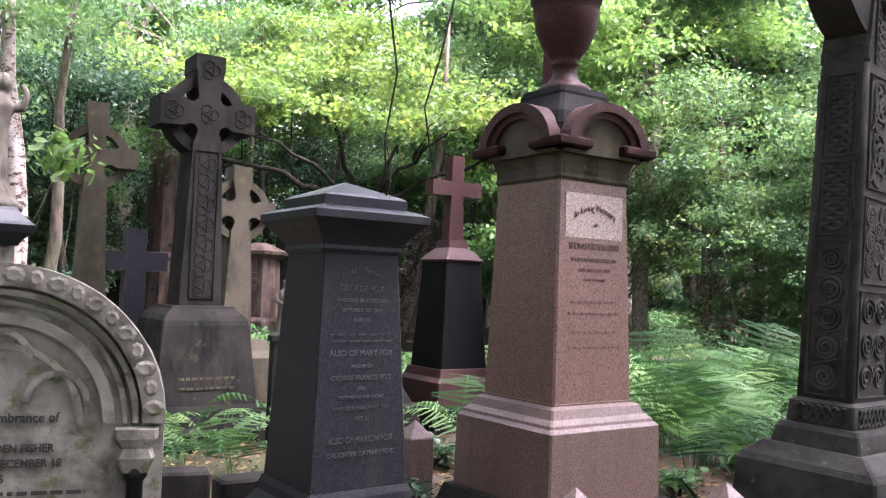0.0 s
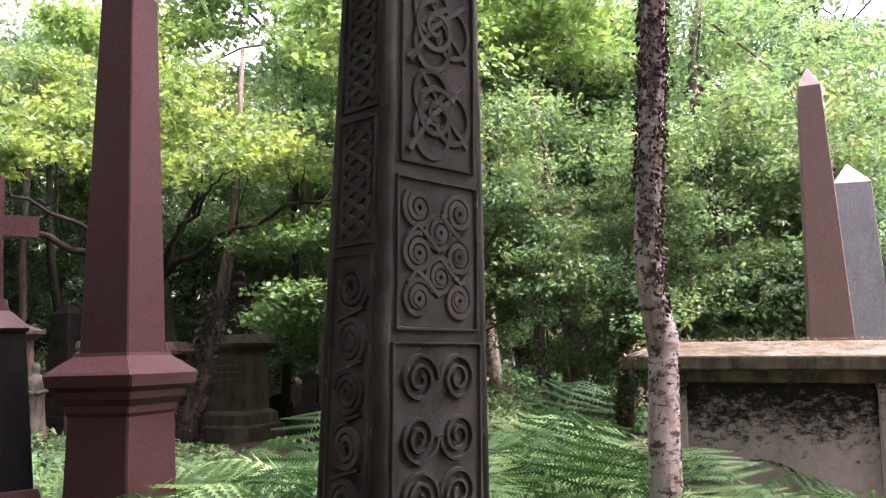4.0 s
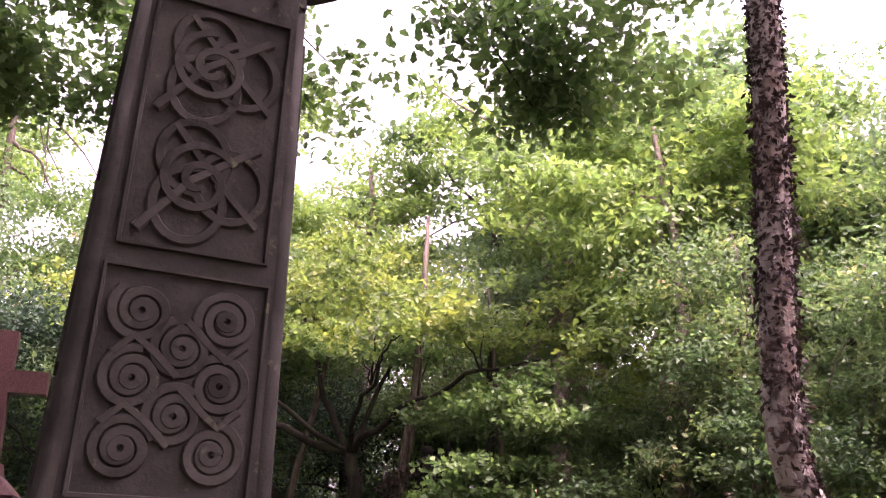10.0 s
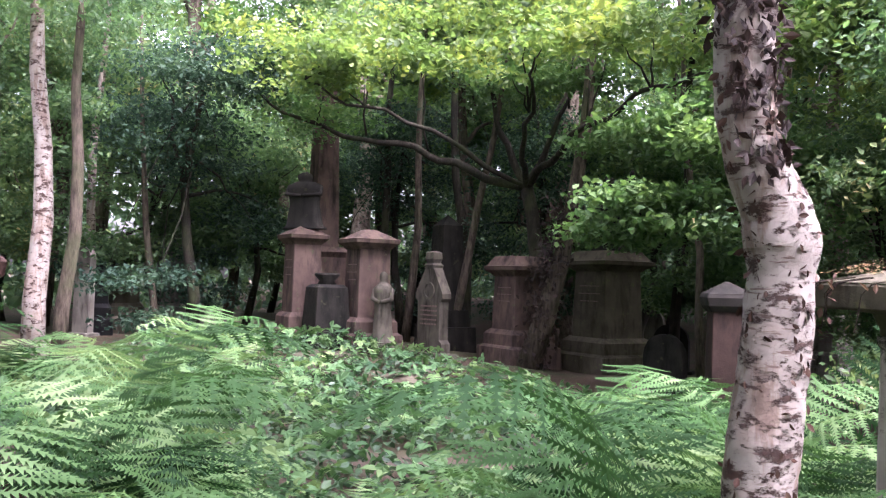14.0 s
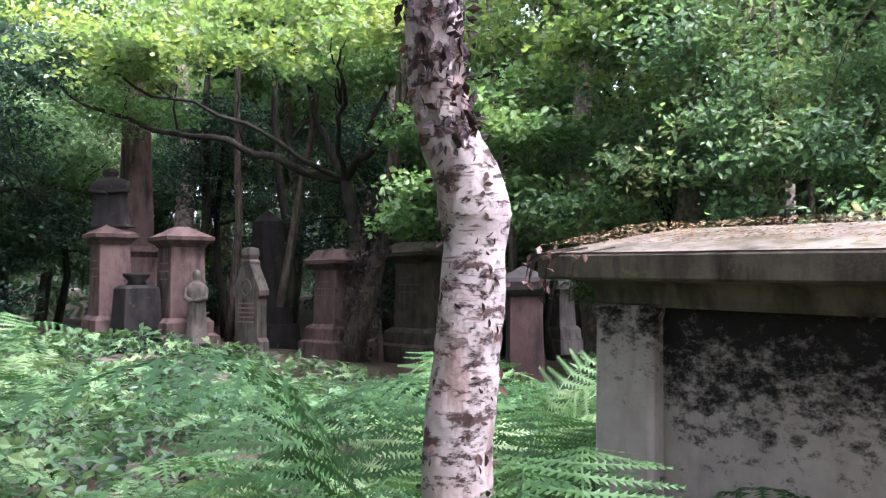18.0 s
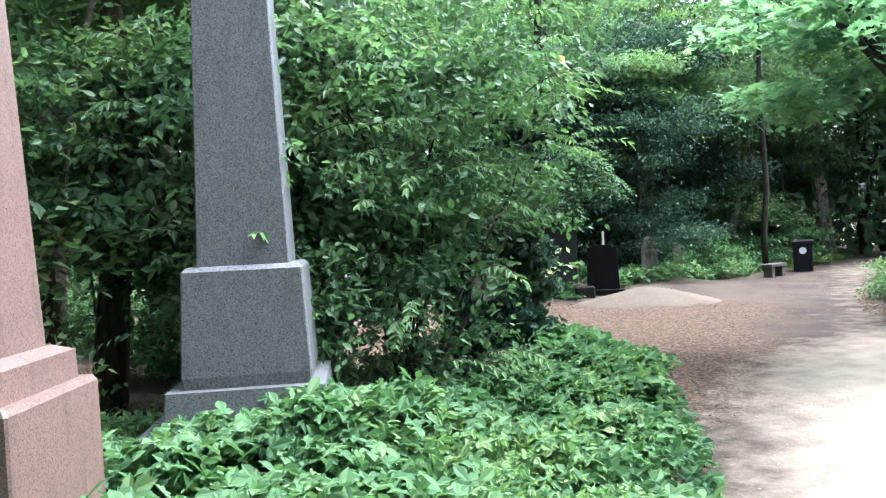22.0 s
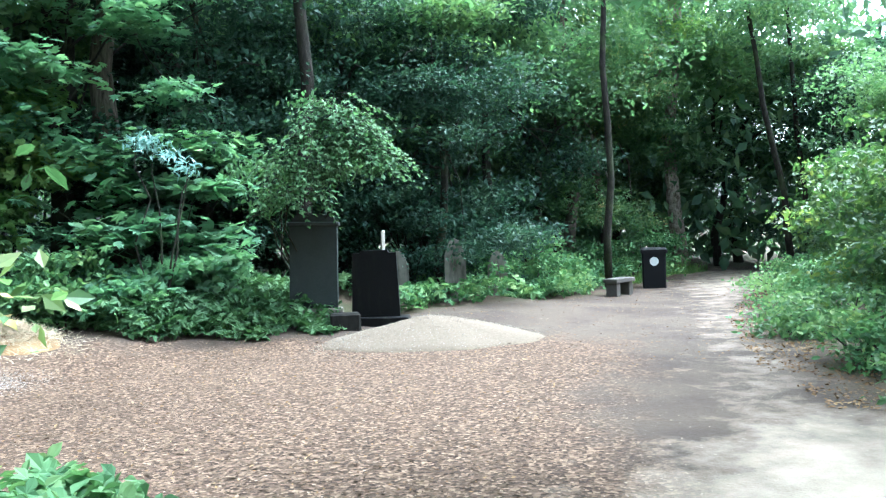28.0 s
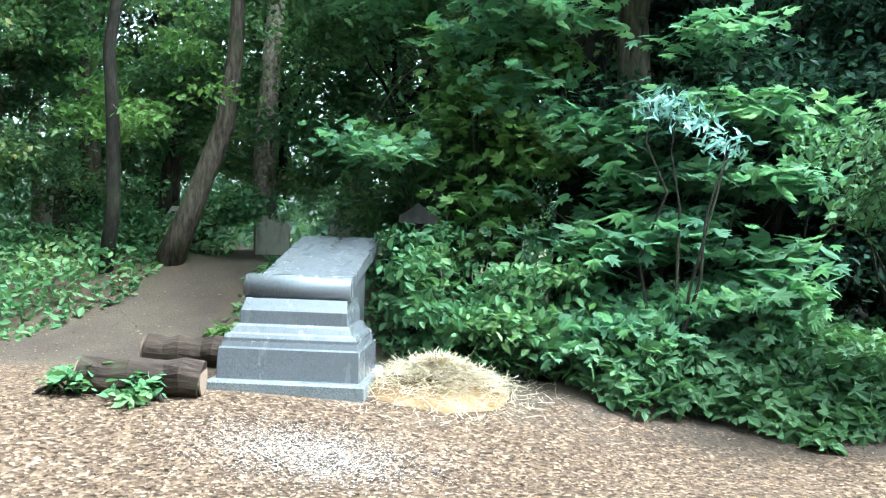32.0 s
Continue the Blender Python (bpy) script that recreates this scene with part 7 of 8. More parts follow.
# Crown blobs with local y below 1 are added, unseen, to shade the cross.
tree("overhanging_oak", 9.0, 2.5, [(0, 0, 0), (-0.1, 0.1, 2.5), (-0.5, 0.5, 5), (-1.5, 1.3, 7.5)], [0.28, 0.24, 0.18, 0.08],
     [(-5.0, 5.0, 8.6, 1.6, 1.5, 0.8), (-6.0, 3.6, 9.4, 2.0, 1.8, 0.8), (-5.4, -0.2, 9.6, 1.7, 1.7, 0.9), (-6.4, -0.4, 8.6, 1.5, 1.5, 0.8), (-4.2, 0.6, 10.2, 1.8, 1.6, 0.8), (-5.2, 1.2, 9.0, 2.2, 2.0, 0.9), (-3.4, 3.6, 8.6, 1.5, 1.5, 0.8), (-6.6, 6.6, 8.4, 1.5, 1.3, 0.6), (-7.6, 5.6, 9.2, 1.5, 1.3, 0.6), (-6.35, 4.3, 7.7, 0.8, 0.7, 0.5), (-6.4, 4.3, 6.5, 0.6, 0.5, 0.35), (-8.3, 5.5, 8.2, 0.8, 0.7, 0.4), (-7.0, 0.4, 8.4, 1.4, 1.3, 0.6), (-6.2, 0.9, 7.6, 1.2, 1.2, 0.5), (-7.6, -0.4, 9.2, 1.4, 1.4, 0.6)],
     860, 22, 0.22, 0.12, M_BARKD, M_OAKD, "oak with limbs reaching over the birch and added crown shading the cross", OAKLEAF, limbs=12, seed=8, limb_r=0.045)

# Out-of-view oak, added to keep sky light off the graves and the cross.
tree("overhanging_oak", -4.2, -5.0, [(0, 0, 0), (0.1, 0.1, 2.5), (0.3, 0.5, 5), (1.2, 1.6, 7.5)], [0.32, 0.27, 0.2, 0.09],
     [(-2.6, 4.2, 8.2, 2.2, 2.0, 0.9), (0.4, 4.6, 8.6, 2.2, 2.0, 0.9), (3.2, 4.0, 8.8, 2.3, 2.0, 0.9), (6.0, 3.6, 9.0, 2.2, 2.0, 0.9), (-1.4, 1.8, 7.6, 2.2, 2.0, 0.9), (2.0, 1.6, 8.0, 2.4, 2.0, 0.9), (5.0, 1.2, 8.4, 2.2, 2.0, 0.9), (0.0, -0.6, 7.4, 2.2, 2.0, 1.0), (3.6, -1.0, 7.6, 2.2, 2.0, 1.0), (-3.4, 1.6, 6.2, 1.8, 1.8, 1.0), (7.7, 4.0, 5.8, 1.6, 1.5, 0.9), (6.2, 2.6, 5.4, 1.5, 1.5, 0.9), (9.0, 5.6, 6.4, 1.5, 1.5, 0.9), (7.5, 3.8, 7.4, 1.8, 1.8, 0.9), (6.4, 5.2, 5.8, 1.3, 1.2, 0.7), (5.2, 4.0, 5.8, 1.3, 1.2, 0.7), (7.6, 6.8, 6.4, 1.2, 1.2, 0.6)],
     1800, 26, 0.32, 0.17, M_BARKD, M_OAKD, "unseen broad oak added to shade the first graves", DIAMOND, limbs=16, seed=16, limb_r=0.05, shell=0.2)

# ---------------- shrubs round the clearing ----------------
willow = bush("willow_leaved_shrub", 7.1, 12.5, [(0, 0, 1.3, 0.9, 1.0, 1.2), (0.3, 0.5, 2.4, 1.0, 1.0, 0.9), (0.5, -0.2, 3.2, 0.9, 0.9, 0.8), (-0.6, 0.3, 2.6, 1.1, 1.0, 1.3), (-1.2, 0.2, 1.5, 0.9, 0.9, 1.2), (0.9, 0.0, 3.3, 0.7, 0.6, 0.35), (-0.3, 0.8, 4.0, 1.2, 1.0, 0.8), (1.3, 0.9, 2.3, 0.7, 0.6, 0.7), (1.5, 0.7, 3.3, 0.7, 0.6, 0.4), (2.0, 0.5, 3.75, 0.5, 0.4, 0.2)],
     1050, 22, 0.16, 0.085, M_PALE, "tall shrub with drooping pale green leaves over dark stems", OVAL, 16, 21, 0.55, 0.4, droop=0.3)
shrub_rng = np.random.default_rng(210)
SHOOT_BLOBS = [(0.0, 0.0, 1.3, 0.9, 1.0, 1.2), (0.3, 0.3, 2.4, 1.0, 1.0, 0.9), (0.5, -0.2, 3.2, 0.9, 0.9, 0.8), (-0.6, 0.0, 2.6, 1.1, 1.0, 1.3), (1.3, 0.7, 2.6, 0.7, 0.6, 0.9), (-1.2, -0.2, 1.6, 0.9, 0.9, 1.1)]
starts, heads = [], []
for k in range(95):
    bx, by, bz, rx, ry, rz = SHOOT_BLOBS[k % len(SHOOT_BLOBS)]
    a = shrub_rng.uniform(-2.6, 0.9)
    h = shrub_rng.uniform(-0.7, 1.0)
    w = math.sqrt(max(0.05, 1 - h * h)) * 0.92
    starts.append((bx + rx * w * math.cos(a), by + ry * w * math.sin(a), bz + rz * h))
    heads.append(a + shrub_rng.normal(0, 0.4))
for tx, ty, tz in ((1.6, 0.4, 3.3), (1.7, 0.2, 3.1), (1.5, 0.1, 3.55), (1.3, -0.3, 3.0), (1.8, 0.6, 2.8)):
    starts.append((tx - 0.5, ty + 0.15, tz))
    heads.append(shrub_rng.normal(-0.3, 0.25))
v, t, g = sprays(starts, heads, 0.55, 10, 0.10, LANCE_WIDE, shrub_rng)
tagged(part("shoot_stem", g, M_BARK, willow), kind="stuff")
tagged(part("shoot_foliage", raw_mesh("shoot_foliage", v, t), M_SHOOT, willow), "long arching shoots with pointed pale leaves", kind="stuff")
elder = bush("dark_shrub", 5.9, 12.8, [(0, 0, 1.4, 1.2, 1.0, 1.5), (-0.5, 0.4, 2.8, 1.3, 1.2, 1.0), (0.4, 0.5, 3.6, 1.2, 1.0, 0.9)], 420, 20, 0.18, 0.10, M_OAKD, "dark leafy elder shrub behind the grey obelisk", OVAL, 10, 22)
starts, heads = [], []
for k in range(90):
    a, h = shrub_rng.uniform(-3.0, 0.2), shrub_rng.uniform(0.9, 4.0)
    starts.append((-0.1 + 1.2 * math.cos(a), 0.1 + 1.0 * math.sin(a), h))
    heads.append(a + shrub_rng.normal(0, 0.5))
v, t, g = sprays(starts, heads, 0.42, 8, 0.10, LANCE_WIDE, shrub_rng)
tagged(part("shoot_stem", g, M_BARKD, elder), kind="stuff")
tagged(part("shoot_foliage", raw_mesh("shoot_foliage", v, t), M_MID, elder), "elder shoots with paired leaflets", kind="stuff")
bush("ivy_mass", 8.45, 13.55, [(-0.1, 0.0, 0.95, 0.55, 0.2, 0.3), (0, 0, 0.45, 0.7, 0.25, 0.4), (-0.4, -0.2, 0.35, 0.5, 0.3, 0.35), (0.35, 0.05, 0.95, 0.25, 0.15, 0.45), (0.45, -0.1, 0.5, 0.3, 0.25, 0.35), (-0.5, 0.1, 0.9, 0.2, 0.15, 0.5), (0, 0.15, 1.65, 0.6, 0.25, 0.2), (-0.05, 0.05, 0.75, 0.5, 0.12, 0.3), (0.45, 0.15, 1.35, 0.2, 0.2, 0.35), (-0.42, 0.12, 1.4, 0.18, 0.18, 0.3), (0.2, 0.0, 0.25, 0.6, 0.3, 0.2)], 900, 14, 0.08, 0.075, M_HOLLY, "glossy ivy over an old headstone", PALM, 8, 23, 0.25, 0.6, "ivy")
ivy_rng = np.random.default_rng(823)
ivy = thing("ivy_curtain", 8.42, 13.85, hills(8.42, 13.85), -8, "dark ivy hanging over the face of an old headstone", "ivy")
spots, line_of = [], Geo()
for k in range(46):
    x0 = ivy_rng.choice([-1, 1]) * ivy_rng.beta(4, 2) * 0.56
    drop = ivy_rng.uniform(0.5, 1.5) * (0.45 + abs(x0))
    line = [(x0 + 0.05 * math.sin(3 * q + k), -0.17 - 0.02 * math.sin(q), 1.95 - 0.2 * abs(x0) - drop * q / 7) for q in range(8)]
    line_of.tube(line, [0.006 - 0.0005 * q for q in range(8)], 4)
    for q in range(7):
        for _ in range(4):
            spots.append(Vector(line[q]).lerp(Vector(line[q + 1]), ivy_rng.random()) + Vector((ivy_rng.normal(0, 0.035), -abs(ivy_rng.normal(0.02, 0.03)), 0)))
part("stem", line_of, M_BARKD, ivy)
v, t = leaves(np.array([tuple(p) for p in spots]), 0.075, PALM, 0.15, 0.7, ivy_rng)
tagged(part("foliage", raw_mesh("foliage", v, t), M_IVY, ivy), kind="stuff")
for px, py, s, sd in ((9.05, 12.2, 1.0, 81), (9.25, 13.0, 1.1, 82), (9.45, 14.0, 1.0, 83), (8.5, 11.5, 0.9, 84), (8.7, 12.7, 1.2, 85), (9.3, 14.8, 0.9, 86), (7.9, 10.6, 0.85, 87)):
    bush("bramble_bush", px, py, [(0, 0, 0.28 * s, 0.45 * s, 0.5 * s, 0.22 * s), (0.2, 0.2, 0.42 * s, 0.3 * s, 0.35 * s, 0.16 * s), (-0.25, 0.1, 0.46 * s, 0.35 * s, 0.3 * s, 0.18 * s)], 110, 11, 0.10, 0.12, M_BRAMBLE, "mound of pale green bramble leaves beside the way", TRIFOL, 6, sd, 0.65)
for px, py, s, sd in ((5.0, 10.35, 1.3, 181), (5.9, 10.5, 1.4, 182), (4.75, 8.95, 1.1, 183), (6.5, 10.9, 1.3, 184), (5.4, 9.4, 1.1, 185)):
    bush("bramble_bush", px, py, [(0, 0, 0.28 * s, 0.45 * s, 0.5 * s, 0.22 * s), (0.2, 0.2, 0.42 * s, 0.3 * s, 0.35 * s, 0.16 * s), (-0.25, 0.1, 0.46 * s, 0.35 * s, 0.3 * s, 0.18 * s)], 110, 11, 0.10, 0.12, M_BRAMBLE, "mound of bramble leaves before the obelisks", TRIFOL, 6, sd, 0.65)
bush("elder_shoots", 3.1, 9.3, [(0, 0, 0.6, 0.5, 0.4, 0.6), (0.2, 0.1, 1.1, 0.4, 0.4, 0.4), (-0.4, 0.2, 0.9, 0.5, 0.4, 0.5)], 150, 15, 0.12, 0.10, M_MID, "leafy elder shoots between tomb and obelisk", OVAL, 8, 186)
bush("grass_tuft", 9.05, 13.7, [(0, 0, 0.25, 0.3, 0.5, 0.25), (0.1, -0.5, 0.2, 0.3, 0.4, 0.2)], 60, 22, 0.10, 0.13, M_LIME, "bright feathery weeds beside the ivy", LANCE, 4, 63, 0.2)
droop = bush("overhanging_shrub", 13.9, 23.0, [(0.1, -1.0, 2.75, 0.45, 0.4, 0.3), (-0.3, -0.9, 2.3, 0.5, 0.4, 0.35), (0.45, -1.2, 2.35, 0.45, 0.35, 0.25), (-0.75, -0.75, 1.95, 0.4, 0.35, 0.25), (-1.1, -0.6, 2.4, 0.35, 0.3, 0.15), (0.1, -0.4, 3.3, 0.5, 0.4, 0.2)], 150, 14, 0.16, 0.085, M_SHRUB, "shrub with pale green oval leaves drooping over headstones", OVAL, 8, 24, 0.5, droop=0.7)
starts, heads = [], []
for k in range(260):
    f = shrub_rng.random()
    cx, cz = (0.1 - 1.2 * f * shrub_rng.uniform(0.3, 1.0), 3.25 - 1.4 * f) if k % 5 < 3 else (0.1 + 0.85 * f, 3.2 - 0.8 * f)
    starts.append((cx + shrub_rng.normal(0, 0.14), -1.05 - 0.3 * shrub_rng.random(), cz + shrub_rng.normal(0, 0.10)))
    heads.append(shrub_rng.normal(-1.9, 0.9))
v, t, g = sprays(starts, heads, 0.5, 8, 0.085, OVAL, shrub_rng, 1.0, 0.35)
tagged(part("shoot_stem", g, M_BARKD, droop), kind="stuff")
tagged(part("shoot_foliage", raw_mesh("shoot_foliage", v, t), M_SHRUB, droop), "hanging shoots with pale oval leaves", kind="stuff")
bush("sycamore_saplings", 11.9, 23.6, [(0, 0, 0.9, 1.2, 0.8, 0.8), (-0.8, 0.3, 1.5, 0.9, 0.7, 0.5), (0.9, 0, 1.7, 0.9, 0.6, 0.5), (0, 0.4, 2.4, 1.4, 0.8, 0.6), (1.2, 0.5, 2.6, 0.7, 0.7, 0.6)], 230, 10, 0.2, 0.20, M_SYC, "young sycamores with broad tiered leaves", PALM, 12, 25, 0.8, 0.3)
tree("sycamore_tree", 10.6, 25.2, [(0, 0, 0), (0.05, 0, 2.0), (-0.1, 0.1, 4.0), (0.1, 0.1, 7.0)], [0.22, 0.18, 0.15, 0.06],
     [(0.3, -1.6, 3.0, 1.4, 0.9, 0.5), (-0.9, -1.4, 3.8, 1.4, 0.9, 0.5), (1.6, -1.3, 3.9, 1.3, 0.9, 0.5), (0.3, -1.3, 4.8, 1.8, 1.0, 0.5), (-1.8, -0.8, 2.6, 1.0, 0.8, 0.5), (0.2, -0.6, 6.2, 2.2, 1.4, 0.8), (2.2, -0.8, 5.6, 1.3, 1.0, 0.6), (-2.4, -0.4, 5.0, 1.4, 1.0, 0.8)],
     330, 13, 0.24, 0.17, M_BARKD, M_SYC, "sycamore with tiers of broad lobed leaves behind the clearing", PALM, limbs=12, seed=45, flat=0.8, limb_r=0.03)
bush("sycamore_saplings", 9.6, 24.6, [(0, 0, 1.6, 0.9, 0.6, 0.6), (-0.6, 0.2, 2.5, 0.9, 0.6, 0.5), (0.8, 0, 2.4, 0.9, 0.6, 0.5), (0.1, 0.3, 3.4, 1.2, 0.7, 0.5)], 170, 11, 0.2, 0.16, M_LIME, "young trees with bright green leaves behind the tomb", PALM, 8, 46, 0.7)
bush("blue_green_sprig", 11.55, 22.75, [(0, 0, 2.55, 0.4, 0.3, 0.28), (0.4, 0, 2.35, 0.25, 0.2, 0.2)], 26, 10, 0.12, 0.14, M_BLUE, "spray of leaves with the sky's bluish sheen put into their colour", LANCE, 4, 26, 0.5)
bush("holly_bush", 17.0, 25.2, [(0, 0, 1.5, 1.6, 1.0, 1.5), (1.5, 0.2, 1.2, 1.2, 1.0, 1.2), (-1.6, 0.2, 1.8, 1.3, 1.0, 1.6), (0, 0.6, 3.4, 2.0, 1.2, 1.3)], 700, 20, 0.2, 0.10, M_HOLLY, "dense dark holly thicket", OVAL, 10, 27)
bush("holly_bush", 13.2, 24.9, [(0, 0, 1.6, 1.6, 1.0, 1.6), (-1.4, 0.4, 2.6, 1.5, 1.0, 1.4), (1.2, 0.4, 3.2, 1.5, 1.2, 1.5)], 620, 20, 0.2, 0.11, M_HOLLY, "dense dark evergreen thicket behind headstones", OVAL, 10, 28)
bush("privet_hedge", 15.7, 11.6, [(0, 0, 1.0, 1.1, 1.1, 1.0), (1.6, 1.5, 1.2, 1.2, 1.2, 1.2), (3.2, 2.9, 1.2, 1.3, 1.2, 1.2), (0.9, 0.4, 2.2, 1.2, 1.2, 0.8), (2.6, 1.9, 2.6, 1.4, 1.3, 0.9), (4.8, 4.2, 1.3, 1.3, 1.2, 1.3), (4.6, 3.6, 2.8, 1.3, 1.2, 0.9)], 1300, 20, 0.27, 0.085, M_PRIVET, "yellow-green hedge of small leaves along the way", OVAL, 14, 29)
for px, py, k, sd in ((14.7, 12.6, 0.7, 30), (15.9, 13.9, 0.8, 130), (17.0, 15.1, 0.95, 131), (18.4, 16.7, 1.1, 132), (19.8, 18.2, 1.2, 133), (21.3, 19.5, 1.3, 134), (23.2, 21.0, 1.3, 135)):
    bush("hedge_foot", px, py, [(0, 0, 0.2 * k, 0.6 * k, 0.5 * k, 0.25 * k), (0.5 * k, 0.1, 0.45 * k, 0.6 * k, 0.6 * k, 0.3 * k), (0.3 * k, 0.6 * k, 0.35 * k, 0.6 * k, 0.6 * k, 0.35 * k)], 150, 15, 0.13, 0.08, M_BRAMBLE if sd % 2 else M_MID, "low nettles and ivy at the hedge foot", OVAL, 6, sd)
for px, py, s, sd in ((19.6, 24.8, 1.0, 31), (24.2, 26.6, 1.3, 32), (10.0, 24.0, 0.9, 33), (4.6, 26.5, 1.0, 34), (2.2, 22.8, 1.1, 35), (0.6, 20.6, 1.2, 36), (4.4, 18.6, 0.9, 37), (5.9, 16.4, 0.9, 38)):
    bush("undergrowth_bush", px, py, [(0, 0, 0.4 * s, 1.1 * s, 0.8 * s, 0.5 * s), (0.7 * s, 0.3, 0.7 * s, 0.8 * s, 0.7 * s, 0.6 * s), (-0.8 * s, 0.4, 0.6 * s, 0.8 * s, 0.7 * s, 0.6 * s)], 230, 18, 0.16, 0.11, M_BRAMBLE, "tangle of brambles and nettles under the trees", OVAL, 8, sd)
for px, py, sd in ((20.5, 16.9, 71), (23.4, 19.5, 72), (26.6, 22.0, 73), (29.8, 24.0, 74), (33.0, 26.6, 75)):
    bush("wayside_hedge", px, py, [(0, 0, 0.8, 1.2, 1.0, 0.9), (1.2, 1.0, 1.4, 1.3, 1.2, 1.4), (-0.3, -0.2, 0.3, 1.0, 0.8, 0.4), (0.8, 0.3, 2.4, 1.4, 1.2, 1.0)], 420, 20, 0.18, 0.12, M_PRIVET, "leafy shrubs closing the side of the way", OVAL, 8, sd)
# leafy limb of a sycamore above the way
# Last crown blob is added high out of view to darken the clearing ground.
tree("sycamore_tree", 16.0, 10.2, [(0, 0, 0), (-0.1, 0, 1.5), (-0.3, 0.1, 2.8), (-1.4, 0.5, 3.1), (-2.6, 0.9, 2.95), (-3.4, 1.3, 2.75), (-3.7, 1.75, 3.2), (-3.6, 2.45, 3.9), (-3.8, 3.6, 4.6)], [0.2, 0.17, 0.13, 0.075, 0.055, 0.048, 0.042, 0.032, 0.02],
     [(-3.7, 1.9, 2.65, 0.7, 0.5, 0.2), (-3.9, 1.2, 2.75, 0.6, 0.5, 0.2), (-3.3, 2.9, 3.2, 0.9, 0.8, 0.3), (-3.2, 3.8, 3.5, 0.9, 0.8, 0.35), (-2.9, 1.9, 3.6, 1.0, 0.9, 0.4), (-1.6, 1.9, 4.2, 1.4, 1.2, 0.6), (-2.0, 3.6, 4.8, 1.6, 1.4, 0.6), (0.5, 2.5, 5.4, 1.8, 1.6, 0.8), (-4.8, 1.2, 3.6, 0.9, 0.9, 0.3), (-3.4, 1.6, 3.4, 1.0, 1.0, 0.35), (-5.2, 0.6, 4.4, 1.4, 1.4, 0.5), (-2.2, 1.0, 4.3, 1.3, 1.3, 0.5), (-0.6, 0.6, 4.8, 1.5, 1.5, 0.8), (-3.6, 2.6, 4.2, 1.2, 1.0, 0.4), (-1.4, 7.6, 9.4, 1.8, 1.6, 0.7)],
     600, 14, 0.22, 0.15, M_BARKD, M_SYC, "sycamore with broad lobed leaves over the way", PALM, limbs=12, seed=41, flat=0.8, limb_r=0.03, limb_from=0.75)
# trunks that stand singly at the back of the clearing
for px, py, lean, h, r, nm in ((22.0, 25.1, 0.0, 9, 0.095, "straight dark trunk beside the bench"), (14.4, 24.2, 0.1, 9, 0.15, "thick dark trunk in the thicket"), (10.9, 25.6, -0.2, 9, 0.25, "thick shaded trunk behind saplings"), (4.75, 24.7, 0.1, 7, 0.10, "slim dark trunk beside the track"),
                            (28.8, 25.4, -1.9, 8, 0.10, "slim bent trunk beside the way"), (30.2, 26.0, -0.9, 9, 0.09, "slim trunk beside the way")):
    ob = thing("tree_trunk", px, py, hills(px, py) - 0.05, 0, nm, "tree")
    part("trunk", Geo().tube([(lean * k / 7 + 0.06 * math.sin(k * 2.1 + px), 0.06 * math.cos(k * 1.3 + py), h * k / 7) for k in range(8)], [r * (1 - 0.5 * k / 7) for k in range(8)], 12, 0.12, int(px * 7)), M_BARKD, ob, smooth=True)
    me, c = foliage("crown", [(lean, 0, h, 2.2, 2.0, 1.5), (lean + 1, 0.5, h - 1.5, 1.5, 1.5, 1.0)], 260, 22, 0.25, 0.14, DIAMOND, 0.5, 0.3, int(px * 10))
    part("crown", me, M_MID, ob)
ob = thing("leaning_tree", 5.25, 25.3, hills(5.25, 25.3) - 0.05, 0, "dark trunk leaning over the track with light green leaves", "tree")
part("trunk", Geo().tube([(0, 0, 0), (0.35, 0.05, 0.9), (0.75, 0.1, 2.0), (0.85, 0.15, 3.0), (0.85, 0.2, 4.5), (0.95, 0.2, 6.5)], [0.2, 0.15, 0.13, 0.10, 0.09, 0.05], 12, 0.12, 6), M_BARK, ob, smooth=True)
me, c = foliage("crown", [(0.3, 0, 2.3, 1.0, 0.7, 0.35), (-0.6, 0, 2.0, 0.9, 0.6, 0.35), (-1.3, 0.2, 2.4, 0.8, 0.6, 0.35), (-0.4, 0.2, 3.4, 1.4, 0.8, 0.5), (1.0, 0, 5.5, 2.0, 1.6, 1.2)], 240, 20, 0.18, 0.12, DIAMOND, 0.6, 0.2, 44)
part("crown", me, M_LIME, ob)
pedestal("stone_pedestal", 2.75, 27.2, 10, "old boxy tomb half hidden behind trees", M_BROWNST, sq([(-0.4, 0.46), (0.1, 0.44)]), sq([(0.1, 0.37), (0.95, 0.35)]), sq([(0.95, 0.42), (1.05, 0.43), (1.2, 0.2)]))
for px, py, h in ((1.4, 28.5, 1.1), (3.6, 28.8, 0.9), (5.6, 28.2, 0.8), (6.6, 29.0, 0.9), (0.2, 26.4, 1.0)):
    ob = put("headstone", px, py, 10, "old headstone beside a shaded track", "gravestone", "scattered headstones")
    part("slab", Geo().ext([(-0.28, 0), (-0.28, h - 0.2), (-0.15, h), (0.15, h), (0.28, h - 0.2), (0.28, 0)], -0.06, 0.06), M_WHITEST, ob)

